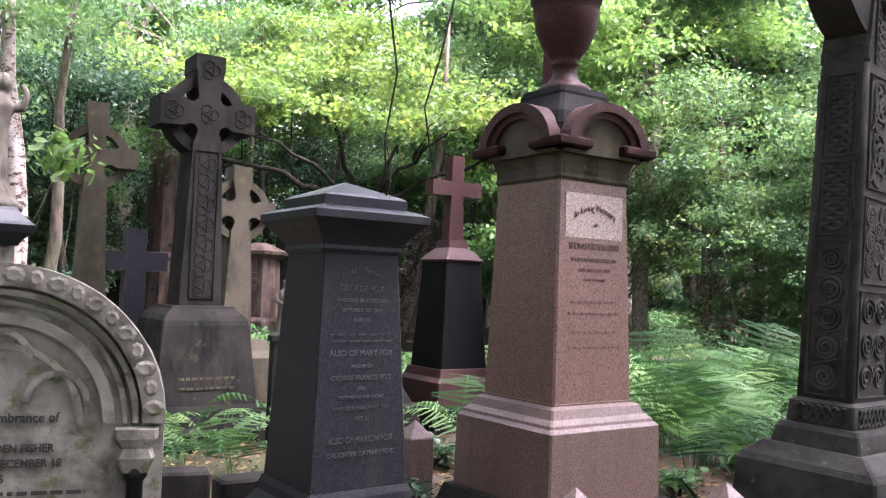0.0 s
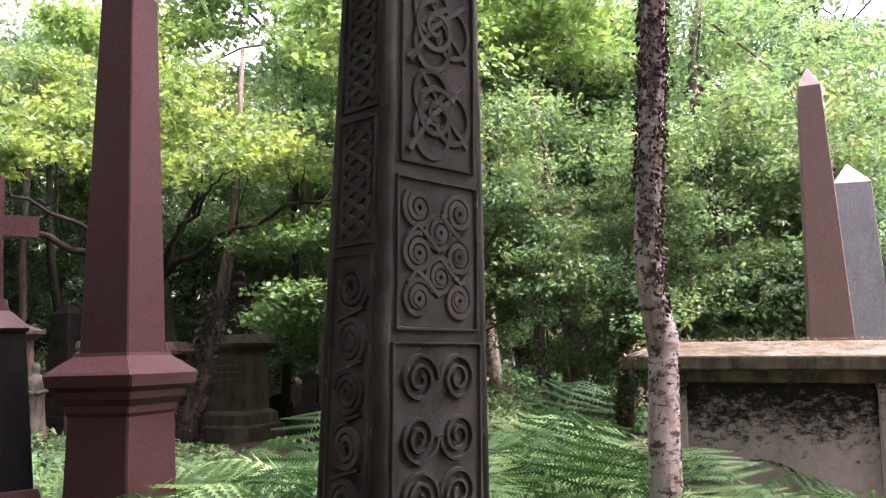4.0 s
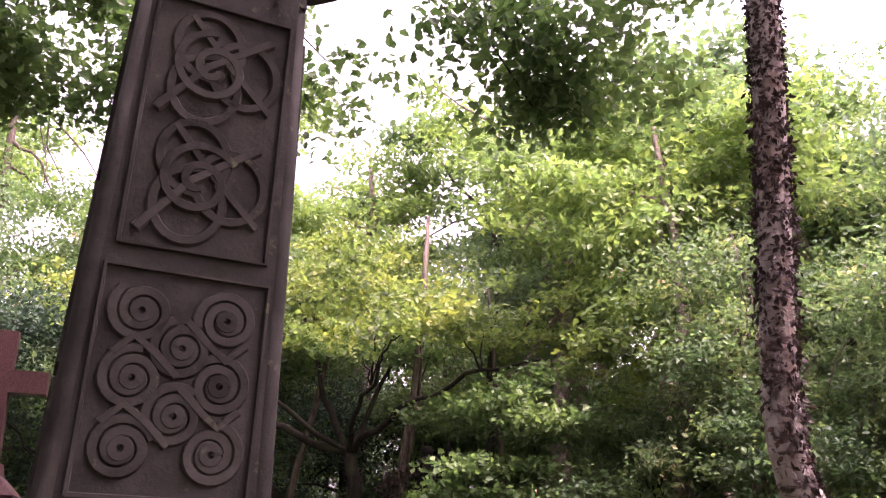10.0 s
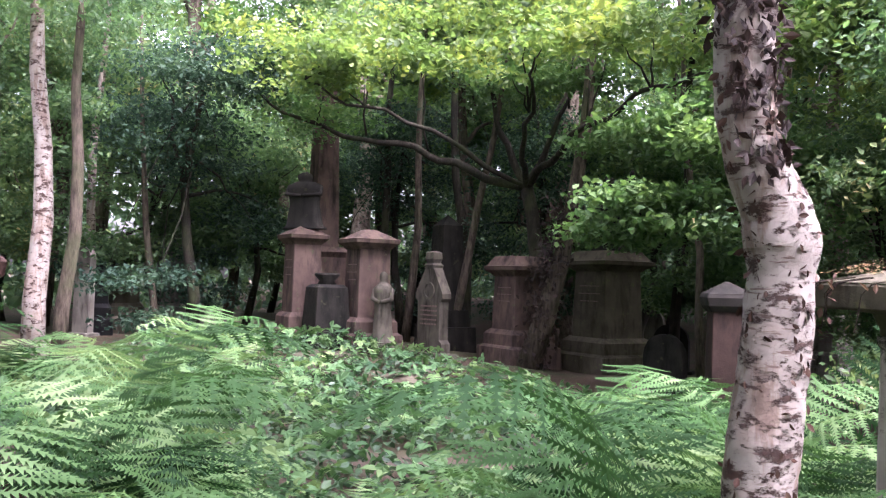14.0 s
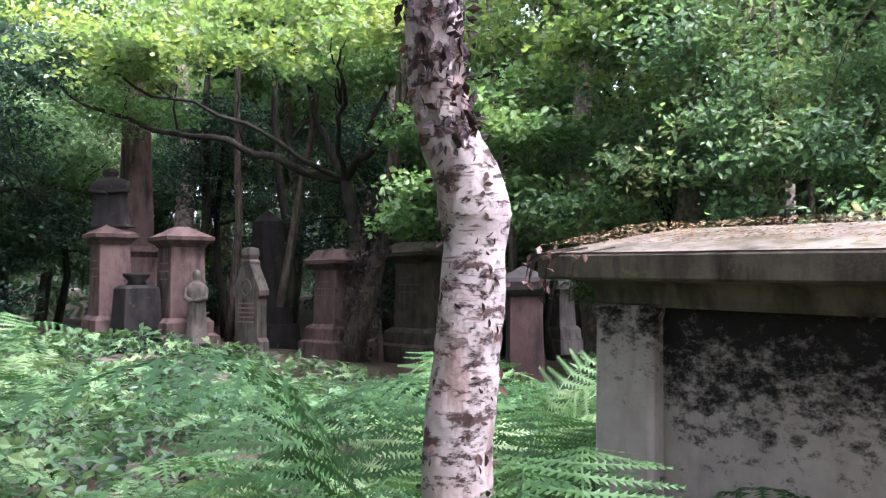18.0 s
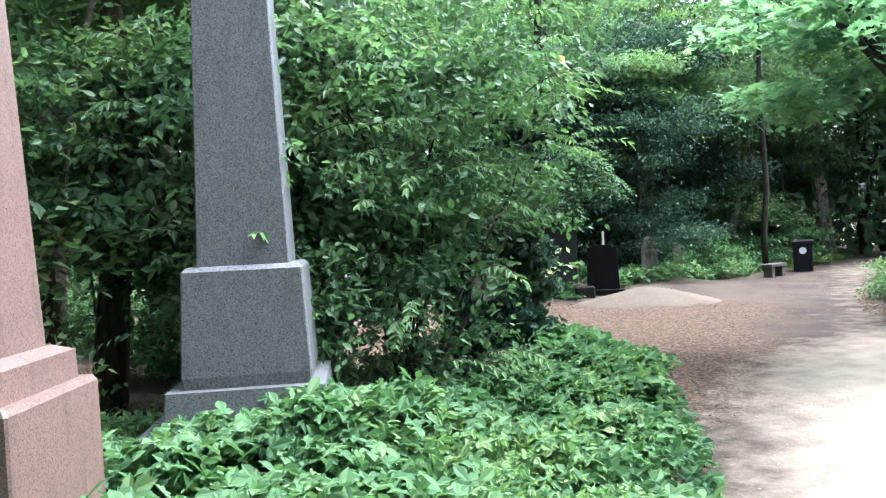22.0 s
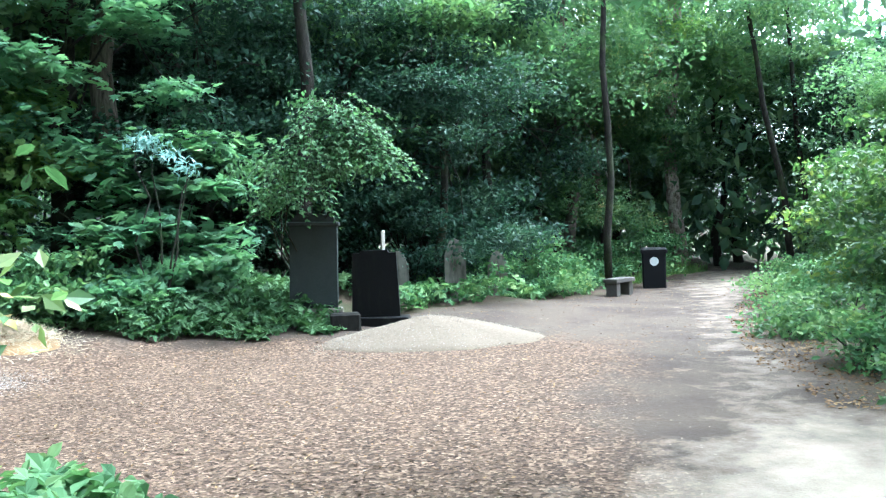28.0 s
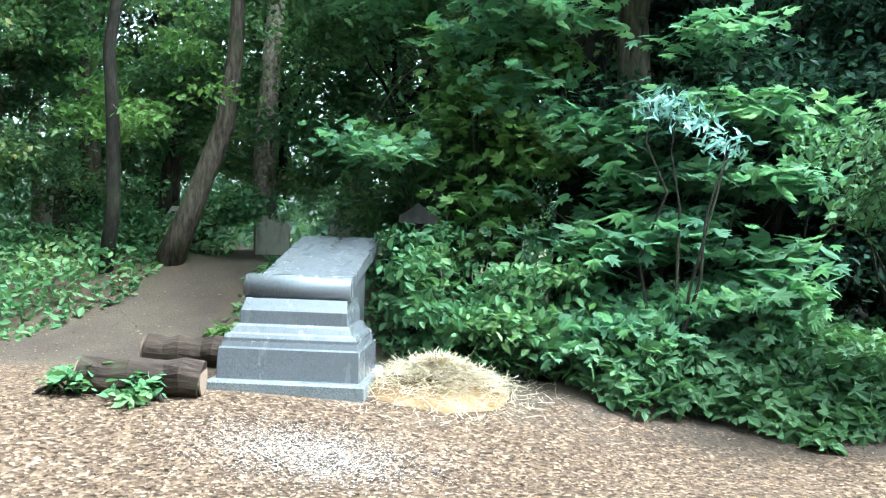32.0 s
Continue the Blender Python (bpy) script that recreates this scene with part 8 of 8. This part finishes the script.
for px, py, k, sd in ((8.41, 23.0, 0.8, 161), (7.07, 23.2, 0.8, 162), (10.35, 22.5, 1.5, 163), (11.9, 22.4, 0.8, 164), (12.45, 22.2, 0.6, 165)):
    bush("weed_sprig", px, py, [(0, 0, 0.13 * k, 0.14 * k, 0.12 * k, 0.09 * k), (0.05, 0, 0.26 * k, 0.09 * k, 0.09 * k, 0.07 * k)], 16, 7, 0.05, 0.085, M_LIME if k < 1 else M_BRAMBLE, "young nettle and bramble sprig in the chips", OVAL, 4, sd, 0.7, category="plant")
bush("bramble_thicket", 9.75, 23.1, [(0, 0, 0.5, 0.8, 0.5, 0.6), (-0.5, 0.1, 0.75, 0.5, 0.4, 0.5), (0.7, 0, 0.6, 0.8, 0.5, 0.6), (-0.6, 0.9, 1.2, 0.5, 0.5, 0.4)], 330, 18, 0.13, 0.11, M_BRAMBLE, "high brambles beside the grey tomb", OVAL, 8, 61)
bush("bramble_thicket", 11.2, 23.0, [(0, 0, 0.4, 0.9, 0.5, 0.5), (0.9, 0.2, 0.6, 0.8, 0.5, 0.6)], 260, 18, 0.13, 0.12, M_SYC, "broad-leaved brambles along the clearing", PALM, 8, 62)

# far woods closing the view on every side
rf = np.random.default_rng(51)
ang = rf.uniform(0, 2 * np.pi, 130000)
rad = rf.uniform(28, 40, 130000)
hgt = rf.random(130000) ** 1.35 * (9.0 + 4.0 * np.sin(ang * 9) * np.sin(ang * 4 + 1))
far = np.stack([6 + rad * np.cos(ang), 10 + rad * np.sin(ang), hgt], 1)
v, t = leaves(far, 0.48, DIAMOND, 0.35, 0.2, rf)
me = raw_mesh("far_woods", v, t)
me.materials.append(M_OAKD)
tagged(new("far_woods", me), "far belt of dense green woodland", "woodland", kind="stuff")
pale = [(9.1 + rnd.gauss(0, 0.42), 20.3 + rnd.gauss(0, 0.24)) for _ in range(6500)]
scatter("spilt_dust", M_DUST, "thin patch of pale spilt dust on chips", "dust", [(a, b, ground_height(a, b)) for a, b in pale], 0.016, DIAMOND, 0.95, 53, 0.02)

# ---------------- ferns, brambles, litter ----------------
FRONDS = [frond_mesh(k, 0.9 + 0.12 * (k % 3)) for k in range(8)]
for me in FRONDS:
    me.materials.append(M_FERN)
FERN_PATCH = [(-9, 7), (-7, 12.2), (-1.5, 12.8), (1.0, 11.0), (1.5, 8.0), (1.0, 5.6), (-0.3, 5.2), (-0.9, 4.6), (-2.2, 6.3), (-4.5, 7.4)]
rnd = random.Random(19)


THIN_BRACKEN = [(2.3, 3.6), (-8.6, 12.4), (-4.7, 15.7)]  # a strip where the bracken stays low before the graves


def fern_at(x, y, s, k):
    if inside(x, y, THIN_BRACKEN):
        s *= 0.62 if math.hypot(x - 2.3, y - 3.6) > 5.5 else 0.5
    ob = thing("fern", x, y, ground_height(x, y) - 0.02, rnd.uniform(0, 360), "bracken clump with arching feathery green fronds", "fern", "bracken in the fern patch")
    m = rnd.randint(4, 6)
    for q in range(m):
        fr = new("frond", FRONDS[(k + q) % 8])
        fr.parent = ob
        w = s * rnd.uniform(0.75, 1.2)
        fr.matrix_local = pose(0, 0, 0, rnd.uniform(-14, 14), rnd.uniform(-16, 10), 360 * q / m + rnd.uniform(-25, 25)) @ Matrix.Diagonal((w, w, w, 1))


n = 0
while n < 62:
    x, y = rnd.uniform(-9, 1.6), rnd.uniform(4.5, 12.8)
    if inside(x, y, FERN_PATCH) and near_line(x, y, SIDE_TRACK) > 0.5 and math.hypot(x + 1.5, y - 9.2) > 0.8 and rnd.random() < 1.2 - 0.06 * (y - 4):
        fern_at(x, y, rnd.choice((0.45, 0.6, 0.75, 0.9, 1.15)) * (0.72 if y > 8.5 and x > -7.2 else 1) * (0.6 if math.hypot(x + 1.4, y - 8.0) < 1.8 else 1), n)
        n += 1
for x, y, s in ((-4.2, 3.0, 0.45), (-2.75, 4.2, 0.7), (1.05, 5.6, 1.0), (0.7, 5.9, 1.1), (0.4, 5.4, 0.9), (2.0, 5.75, 0.8), (2.5, 5.9, 0.75), (1.95, 6.05, 0.9), (0.2, 4.6, 0.8), (-0.2, 4.8, 0.8), (1.0, 7.0, 1.0), (-0.9, 4.4, 0.8), (-1.1, 3.9, 0.7), (0.1, 6.4, 1.0), (0.8, 6.6, 1.1), (0.4, 6.95, 1.15), (1.15, 6.9, 1.1), (0.0, 6.7, 1.05), (-0.5, 6.3, 1.0), (1.35, 7.5, 1.2), (1.1, 8.0, 1.2), (0.75, 8.6, 1.1), (1.6, 7.0, 1.05), (-0.2, 11.2, 0.8), (-0.6, 11.1, 0.8), (-0.95, 11.3, 0.75), (0.1, 11.3, 0.8), (-0.4, 11.45, 0.7), (1.9, 5.35, 0.7), (2.15, 5.6, 0.8), (1.75, 6.6, 0.9), (-0.35, 4.5, 0.9), (-0.7, 5.0, 0.9), (0.3, 5.0, 0.8), (0.1, 9.4, 1.0), (-0.4, 10.4, 1.1), (0.5, 9.0, 1.1), (0.9, 9.6, 1.2), (-0.9, 10.7, 1.0), (0.3, 10.2, 1.2), (-1.2, 11.0, 0.9), (1.4, 9.0, 1.1), (0.9, 8.3, 1.0)):
    fern_at(x, y, s, n)
    n += 1

UNDER = [(-9, 2.5), (-9, 13), (0.5, 13.4), (3.5, 12.5), (5.5, 13.5), (7.5, 14.6), (9.2, 15.6), (9.7, 14.4), (9.65, 12.9), (9.1, 11.2), (8.0, 9.4), (6.7, 7.5), (5.4, 6.0), (4.4, 6.6), (4.2, 8.0), (1.6, 8.2), (1.3, 5.7), (-0.6, 3.9), (-2.5, 3.5), (-5, 3)]


def under_spots(n, seed, test):
    out = spots_in(UNDER, n, seed, test)
    r = random.Random(seed)
    return np.array([(x, y, z + 0.05 + (0.24 if x < 2.2 else 0.42) * r.random() ** 0.8 * (0.6 + 0.8 * abs(noise.noise(Vector((x * 0.8, y * 0.8, 1)))))) for x, y, z in out])


v, t = leaves(under_spots(24000, 3, lambda x, y: near_line(x, y, SIDE_TRACK) > 0.5 and x < 2.2 and (y > 5.4 or x > -0.8 or (x * 7.3 + y * 3.1) % 1 < 0.22)), 0.085, OVAL, 0.65, 0.2, np.random.default_rng(3))
me = raw_mesh("ivy_undergrowth", v, t)
me.materials.append(M_IVY)
tagged(new("ivy_undergrowth", me), "low ivy and bramble leaves under the bracken", "undergrowth", kind="stuff")
sp = under_spots(3800, 43, lambda x, y: near_line(x, y, SIDE_TRACK) > 0.55 and x < 2.2 and (y > 5.6 or x > -0.8))
sp[:, 2] += 0.08
v, t = leaves(sp, 0.14, TRIFOL, 0.7, 0.2, np.random.default_rng(43))
me = raw_mesh("bramble_undergrowth", v, t)
me.materials.append(M_BRAMBLE)
tagged(new("bramble_undergrowth", me), "broad pale bramble leaves between the ferns", "undergrowth", kind="stuff")
bank = []
for x, y, z in spots_in(UNDER, 17000, 4, lambda x, y: x >= 2.2):
    top = 0.16 + 0.34 * abs(noise.noise(Vector((x * 0.9, y * 0.9, 1)))) + 0.14 * noise.noise(Vector((x * 2.6, y * 2.6, 7))) + 0.10 * smooth01(edge_dist(x, y, UNDER) / 0.6)
    bank.append((x, y, z + max(0.04, top) * (1 - 0.75 * RNG.random() ** 2)))
v, t = leaves(np.array(bank), 0.10, TRIFOL, 0.62, 0.15, np.random.default_rng(4))
me = raw_mesh("bramble_bank", v, t)
me.materials.append(M_BRAMBLE)
tagged(new("bramble_bank", me), "dense bank of bramble leaves beside the sandy way", "undergrowth", kind="stuff")
weeds = []
for x, y, z in spots_in(UNDER, 9000, 44, lambda x, y: x >= 2.6 and noise.noise(Vector((x * 0.8, y * 0.8, 21))) > 0.02):
    weeds.append((x, y, z + 0.12 + 0.38 * RNG.random()))
v, t = leaves(np.array(weeds), 0.05, LANCE_WIDE, 0.45, 0.1, np.random.default_rng(44))
me = raw_mesh("small_weeds", v, t)
me.materials.append(M_LIME)
tagged(new("small_weeds", me), "patches of small yellow-green weeds in the brambles", "undergrowth", kind="stuff")
BACK = [(9.6, 22.4), (10.5, 22.5), (11.3, 21.9), (12.0, 22.1), (12.7, 21.6), (13.3, 21.9), (13.6, 21.5), (14.1, 21.7), (14.0, 24.5), (9.3, 25)]
sp = np.array([(x, y, z + 0.05 + 0.45 * random.Random(int(x * 9999)).random() * smooth01((y - 21.6) / 0.9)) for x, y, z in spots_in(BACK, 5200, 6)])
v, t = leaves(sp, 0.14, TRIFOL, 0.65, 0.2, np.random.default_rng(6))
me = raw_mesh("weed_bank", v, t)
me.materials.append(M_PALE)
tagged(new("weed_bank", me), "nettles and brambles along the clearing's edge", "undergrowth", kind="stuff")
BACK2 = [(15.5, 22.7), (18.0, 23.5), (20.6, 24.2), (27, 28.7), (24, 29), (15, 25)]
sp = np.array([(x, y, z + 0.05 + 0.35 * random.Random(int(x * 9999)).random()) for x, y, z in spots_in(BACK2, 3000, 16)])
v, t = leaves(sp, 0.15, TRIFOL, 0.65, 0.2, np.random.default_rng(16))
me = raw_mesh("weed_bank", v, t)
me.materials.append(M_BRAMBLE)
tagged(new("weed_bank", me), "ivy and weeds under the trees by the bench", "undergrowth", kind="stuff")
LEFTBANK = [(-2, 21.0), (2.6, 21.8), (5.0, 22.7), (5.5, 24.0), (5.2, 25.6), (4.6, 27.5), (3.4, 29.5), (-2, 29)]
RIGHTBANK = [(6.9, 23.6), (8.2, 23.2), (9.4, 23.0), (9.4, 30), (5.6, 30), (6.2, 27)]
for bank, count, sd in ((LEFTBANK, 15000, 17), (RIGHTBANK, 3000, 18)):
    sp = np.array([(x, y, z + 0.03 + 0.4 * random.Random(int(x * 9999)).random() * smooth01(edge_dist(x, y, bank) / 0.7)) for x, y, z in spots_in(bank, count, sd)])
    v, t = leaves(sp, 0.11, OVAL, 0.65, 0.2, np.random.default_rng(sd))
    me = raw_mesh("weed_bank", v, t)
    me.materials.append(M_BRAMBLE)
    tagged(new("weed_bank", me), "nettles and ivy beside the shaded track", "undergrowth", kind="stuff")
for px, py, sd in ((6.85, 20.75, 91), (7.6, 20.75, 92)):
    bush("nettle_clump", px, py, [(0, 0, 0.16, 0.2, 0.16, 0.13), (0.12, 0.05, 0.22, 0.12, 0.12, 0.1)], 26, 9, 0.06, 0.10, M_BRAMBLE, "small clump of nettles on the chip-strewn ground", OVAL, 4, sd, 0.7, category="weeds")
rnd = random.Random(64)
spots = []
for _ in range(3000):
    a, f = rnd.uniform(0, 6.283), rnd.random() ** 0.5
    px, py = 14.72 + 1.75 * f * math.cos(a), 20.4 + 1.05 * f * math.sin(a)
    spots.append((px, py, ground_height(px, py) + 0.36 * max(0.0, 1 - f ** 1.5) ** 1.2))
scatter("gravel_bits", M_PEBBLE, "loose stones on the gravel heap", "gravel", spots, 0.02, DIAMOND, 0.6, 64, 0.005)
BLADE = (np.array([(-0.03, 0, 0), (0.03, 0, 0), (0.0, 1, 0.15)]), [(0, 1, 2)])
GRASS = [(23.3, 25.6), (25.0, 26.7), (28.5, 28.2), (27.6, 29.2), (23.6, 27.0)]
sp = np.array(spots_in(GRASS, 2600, 21))
v, t = leaves(sp, 0.25, BLADE, 0.5, -1.0, np.random.default_rng(21))
me = raw_mesh("grass", v, t)
me.materials.append(M_LIME)
tagged(new("grass", me), "bright grass verge beyond the litter bin", "grass", kind="stuff")
CHIPSHAPE = (np.array([(-0.22, 0, 0), (0.22, 0.08, 0.05), (0.16, 1, 0.1), (-0.2, 0.9, 0.02)]), [(0, 1, 2), (0, 2, 3)])
CHIP_AREA = [(8.6, 10.6), (5, 17), (4.2, 22), (8, 22.6), (13, 22.2), (18.5, 21), (18, 17.5), (14.5, 13.5), (11.5, 10.4)]


def chip_here(x, y):
    return edge_dist(x, y, CLEARING) > -0.1 and (near_line(x, y, WAY) > 1.8 or y > 18) and random.Random(int(x * 7919 + y * 104729)).random() < 0.25 + 0.7 * edge_dist(x, y, CHIPS) + 0.8 * noise.noise(Vector((x * 0.7, y * 0.7, 5)))


scatter("wood_chips", M_CHIP, "scattered small wood chips over the clearing", "wood chips", spots_in(CHIP_AREA, 15000, 9, chip_here), 0.026, CHIPSHAPE, 0.96, 9)
scatter("bark_chips", M_CHIP, "larger bark and wood chips over the clearing", "wood chips", spots_in(CHIP_AREA, 3600, 10, chip_here), 0.045, CHIPSHAPE, 0.95, 10)
scatter("leaf_litter", M_LITTER, "dry fallen leaves along the way", "leaf litter", spots_in(CLEARING, 5200, 12, lambda x, y: y > 2 and (near_line(x, y, WAY) > 1.9 or y > 17)), 0.034, DIAMOND, 0.85, 12)
v, t = leaves(np.array([(0.85 - 2.0 * rnd.random() ** 0.8, -rnd.uniform(0.02, 0.68), 0) for _ in range(1900)]) * np.array([1, 1, 0]), 0.022, DIAMOND, 0.97, 0.0)
v = np.array(v)
v[:, 2] += 1.655 - 0.125 * np.abs(v[:, 1]) / 0.705 + 0.008
me = raw_mesh("fallen_leaves", v, t)
me.materials.append(M_LITTER)
ob = new("fallen_leaves", me)
ob.matrix_world = pose(TOMB[0], TOMB[1], 0, 0, 1.37, TOMB[2])
tagged(ob, "dry brown leaves and moss on the tomb lid", "leaf litter", kind="stuff")


# thin twigs that hang down in front of the first graves
def hanging_branch(x, y, line, sprigs, leafm, label, seed):
    ob = thing("hanging_branch", x, y, 0.0, 0, label, "branch")
    pts = [(0.3, 0.5, 8.6), (0.15, 0.25, 6.0), (0.06, 0.05, 4.2)] + line
    part("twig", Geo().tube(pts, [0.02, 0.014, 0.009] + [0.006 - 0.003 * k / len(line) for k in range(len(line))], 6, 0.3, seed), M_BARKD, ob, smooth=True)
    r = random.Random(seed)
    for k in range(5):
        a = Vector(line[r.randrange(len(line) - 1)])
        d = Vector((r.uniform(-0.16, 0.16), r.uniform(-0.1, 0.1), r.uniform(-0.3, -0.1)))
        part("side_twig", Geo().tube([a, a + d * 0.5 + Vector((0.02, 0, 0.01)), a + d], [0.003, 0.0025, 0.0015], 5), M_BARKD, ob)
    if sprigs:
        me, c = foliage("leaves", sprigs, 13, 8, 0.06, 0.065, OAKLEAF, 0.5, 0.4, seed, 0.2)
        part("leaves", me, leafm, ob)


hanging_branch(-3.1, 1.56, [(0.02, 0, 3.4), (-0.02, 0, 2.9), (0.03, 0, 2.55), (-0.02, 0.02, 2.25), (0.0, 0, 1.98)], [], M_LIME, "thin dark twig hanging before the graves", 3)
hanging_branch(-2.86, 1.82, [(-0.02, 0, 3.4), (0.03, 0, 3.0), (-0.03, 0, 2.7), (-0.10, 0, 2.45), (-0.06, 0, 2.2)], [], M_LIME, "thin forked twig hanging before the graves", 4)
hanging_branch(-4.80, 1.25, [(0.0, 0, 3.3), (-0.06, 0, 2.8), (0.0, 0, 2.5), (-0.02, 0, 2.2)], [(0.0, 0, 2.75, 0.22, 0.15, 0.15), (0.1, 0.1, 2.35, 0.22, 0.15, 0.13), (0.26, 0.2, 2.15, 0.14, 0.1, 0.08), (-0.05, 0, 2.1, 0.1, 0.1, 0.06)], M_LIME, "oak twig with yellow-green leaves hanging low", 5)


# dry creeper over the corner of the tomb lid
ob = thing("creeper", TOMB[0], TOMB[1], 0.0, TOMB[2], "dry reddish creeper hanging over the lid corner", "creeper", ry=1.37)
rnd = random.Random(88)
pts = []
for k in range(7):
    x0, y0 = -1.205 + rnd.uniform(-0.02, 0.28), -0.66
    line = [(x0 + 0.1, y0 + 0.12, 1.53), (x0 + 0.03, y0, 1.505), (x0, y0 - 0.02, 1.46), (x0 + rnd.uniform(-0.04, 0.04), y0 - 0.025, 1.46 - rnd.uniform(0.03, 0.16))]
    part("stem", Geo().tube(line, [0.004, 0.004, 0.0035, 0.002], 5), M_LOG, ob)
    pts += [tuple(Vector(line[q]).lerp(Vector(line[q + 1]), rnd.random()) + Vector((rnd.uniform(-0.02, 0.02), -0.006, 0))) for q in (0, 1, 2, 2)]
v, t = leaves(np.array(pts), 0.04, OVAL, 0.3, 0.5)
part("leaves", raw_mesh("leaves", v, t), M_VINE, ob, "small reddish leaves")


# litter and young plants round the first graves
GRAVES = [(-6.5, 1.0), (-3.4, 0.2), (-0.6, 1.2), (1.2, 2.6), (0.4, 4.4), (-5.2, 5.6), (-7.0, 4.0)]
scatter("leaf_litter", M_LITTER, "brown fallen leaves on the soil between graves", "leaf litter", spots_in(GRAVES, 7500, 33), 0.05, DIAMOND, 0.8, 33)
for px, py, s, sd in ((-2.78, 1.72, 1.0, 101), (-2.5, 1.55, 0.8, 102), (-1.95, 1.62, 0.9, 103), (-1.25, 2.15, 1.1, 104), (-0.95, 2.5, 0.9, 105), (-3.1, 2.45, 1.0, 106), (-4.0, 1.9, 0.8, 107), (-0.2, 2.35, 0.7, 108), (-2.95, 3.7, 1.2, 109), (-1.35, 3.2, 1.2, 110), (0.35, 2.9, 0.9, 111)):
    bush("ivy_plant", px, py, [(0, 0, 0.10 * s, 0.16 * s, 0.14 * s, 0.07 * s), (0.06, 0.03, 0.20 * s, 0.10 * s, 0.10 * s, 0.06 * s)], 18, 8, 0.05, 0.07, M_IVY if px < -1.5 else M_LIME if sd % 2 else M_BRAMBLE, "young ivy and bramble shoots beside the graves", OVAL, 4, sd, 0.7, category="plant")
for px, py, s in ((0.55, 4.6, 0.8), (0.85, 5.0, 0.9), (-0.9, 5.6, 0.9), (-1.9, 6.4, 0.9), (-0.4, 5.5, 0.9)):
    fern_at(px, py, s, n)
    n += 1

kerb = put("grave_kerb", -4.71, 3.80, 14, "low dark stone grave kerb filled with fallen leaves", "kerb")
part("side_kerb", Geo().box(-0.12, 0.0, 0.0, 0.62, -0.1, 0.20, 0.015), M_SOOT, kerb)
part("end_kerb", Geo().box(-0.95, -0.124, 0.0, 0.12, -0.1, 0.19, 0.015), M_SOOT, kerb)
for px, py, s in ((-4.62, 3.35, 0.55), (-4.95, 3.55, 0.5)):
    fern_at(px, py, s, n)
    n += 1
VERGE = [(15.4, 13.9), (17.3, 15.8), (20.2, 18.8), (24.8, 22.6), (24.2, 23.0), (19.4, 19.4), (16.6, 16.6), (14.9, 14.2)]
scatter("leaf_litter", M_LITTER, "drift of dry leaves along the edge of the way", "leaf litter", spots_in(VERGE, 2600, 35, lambda x, y: noise.noise(Vector((x * 0.9, y * 0.9, 4))) > -0.15), 0.05, DIAMOND, 0.8, 35)
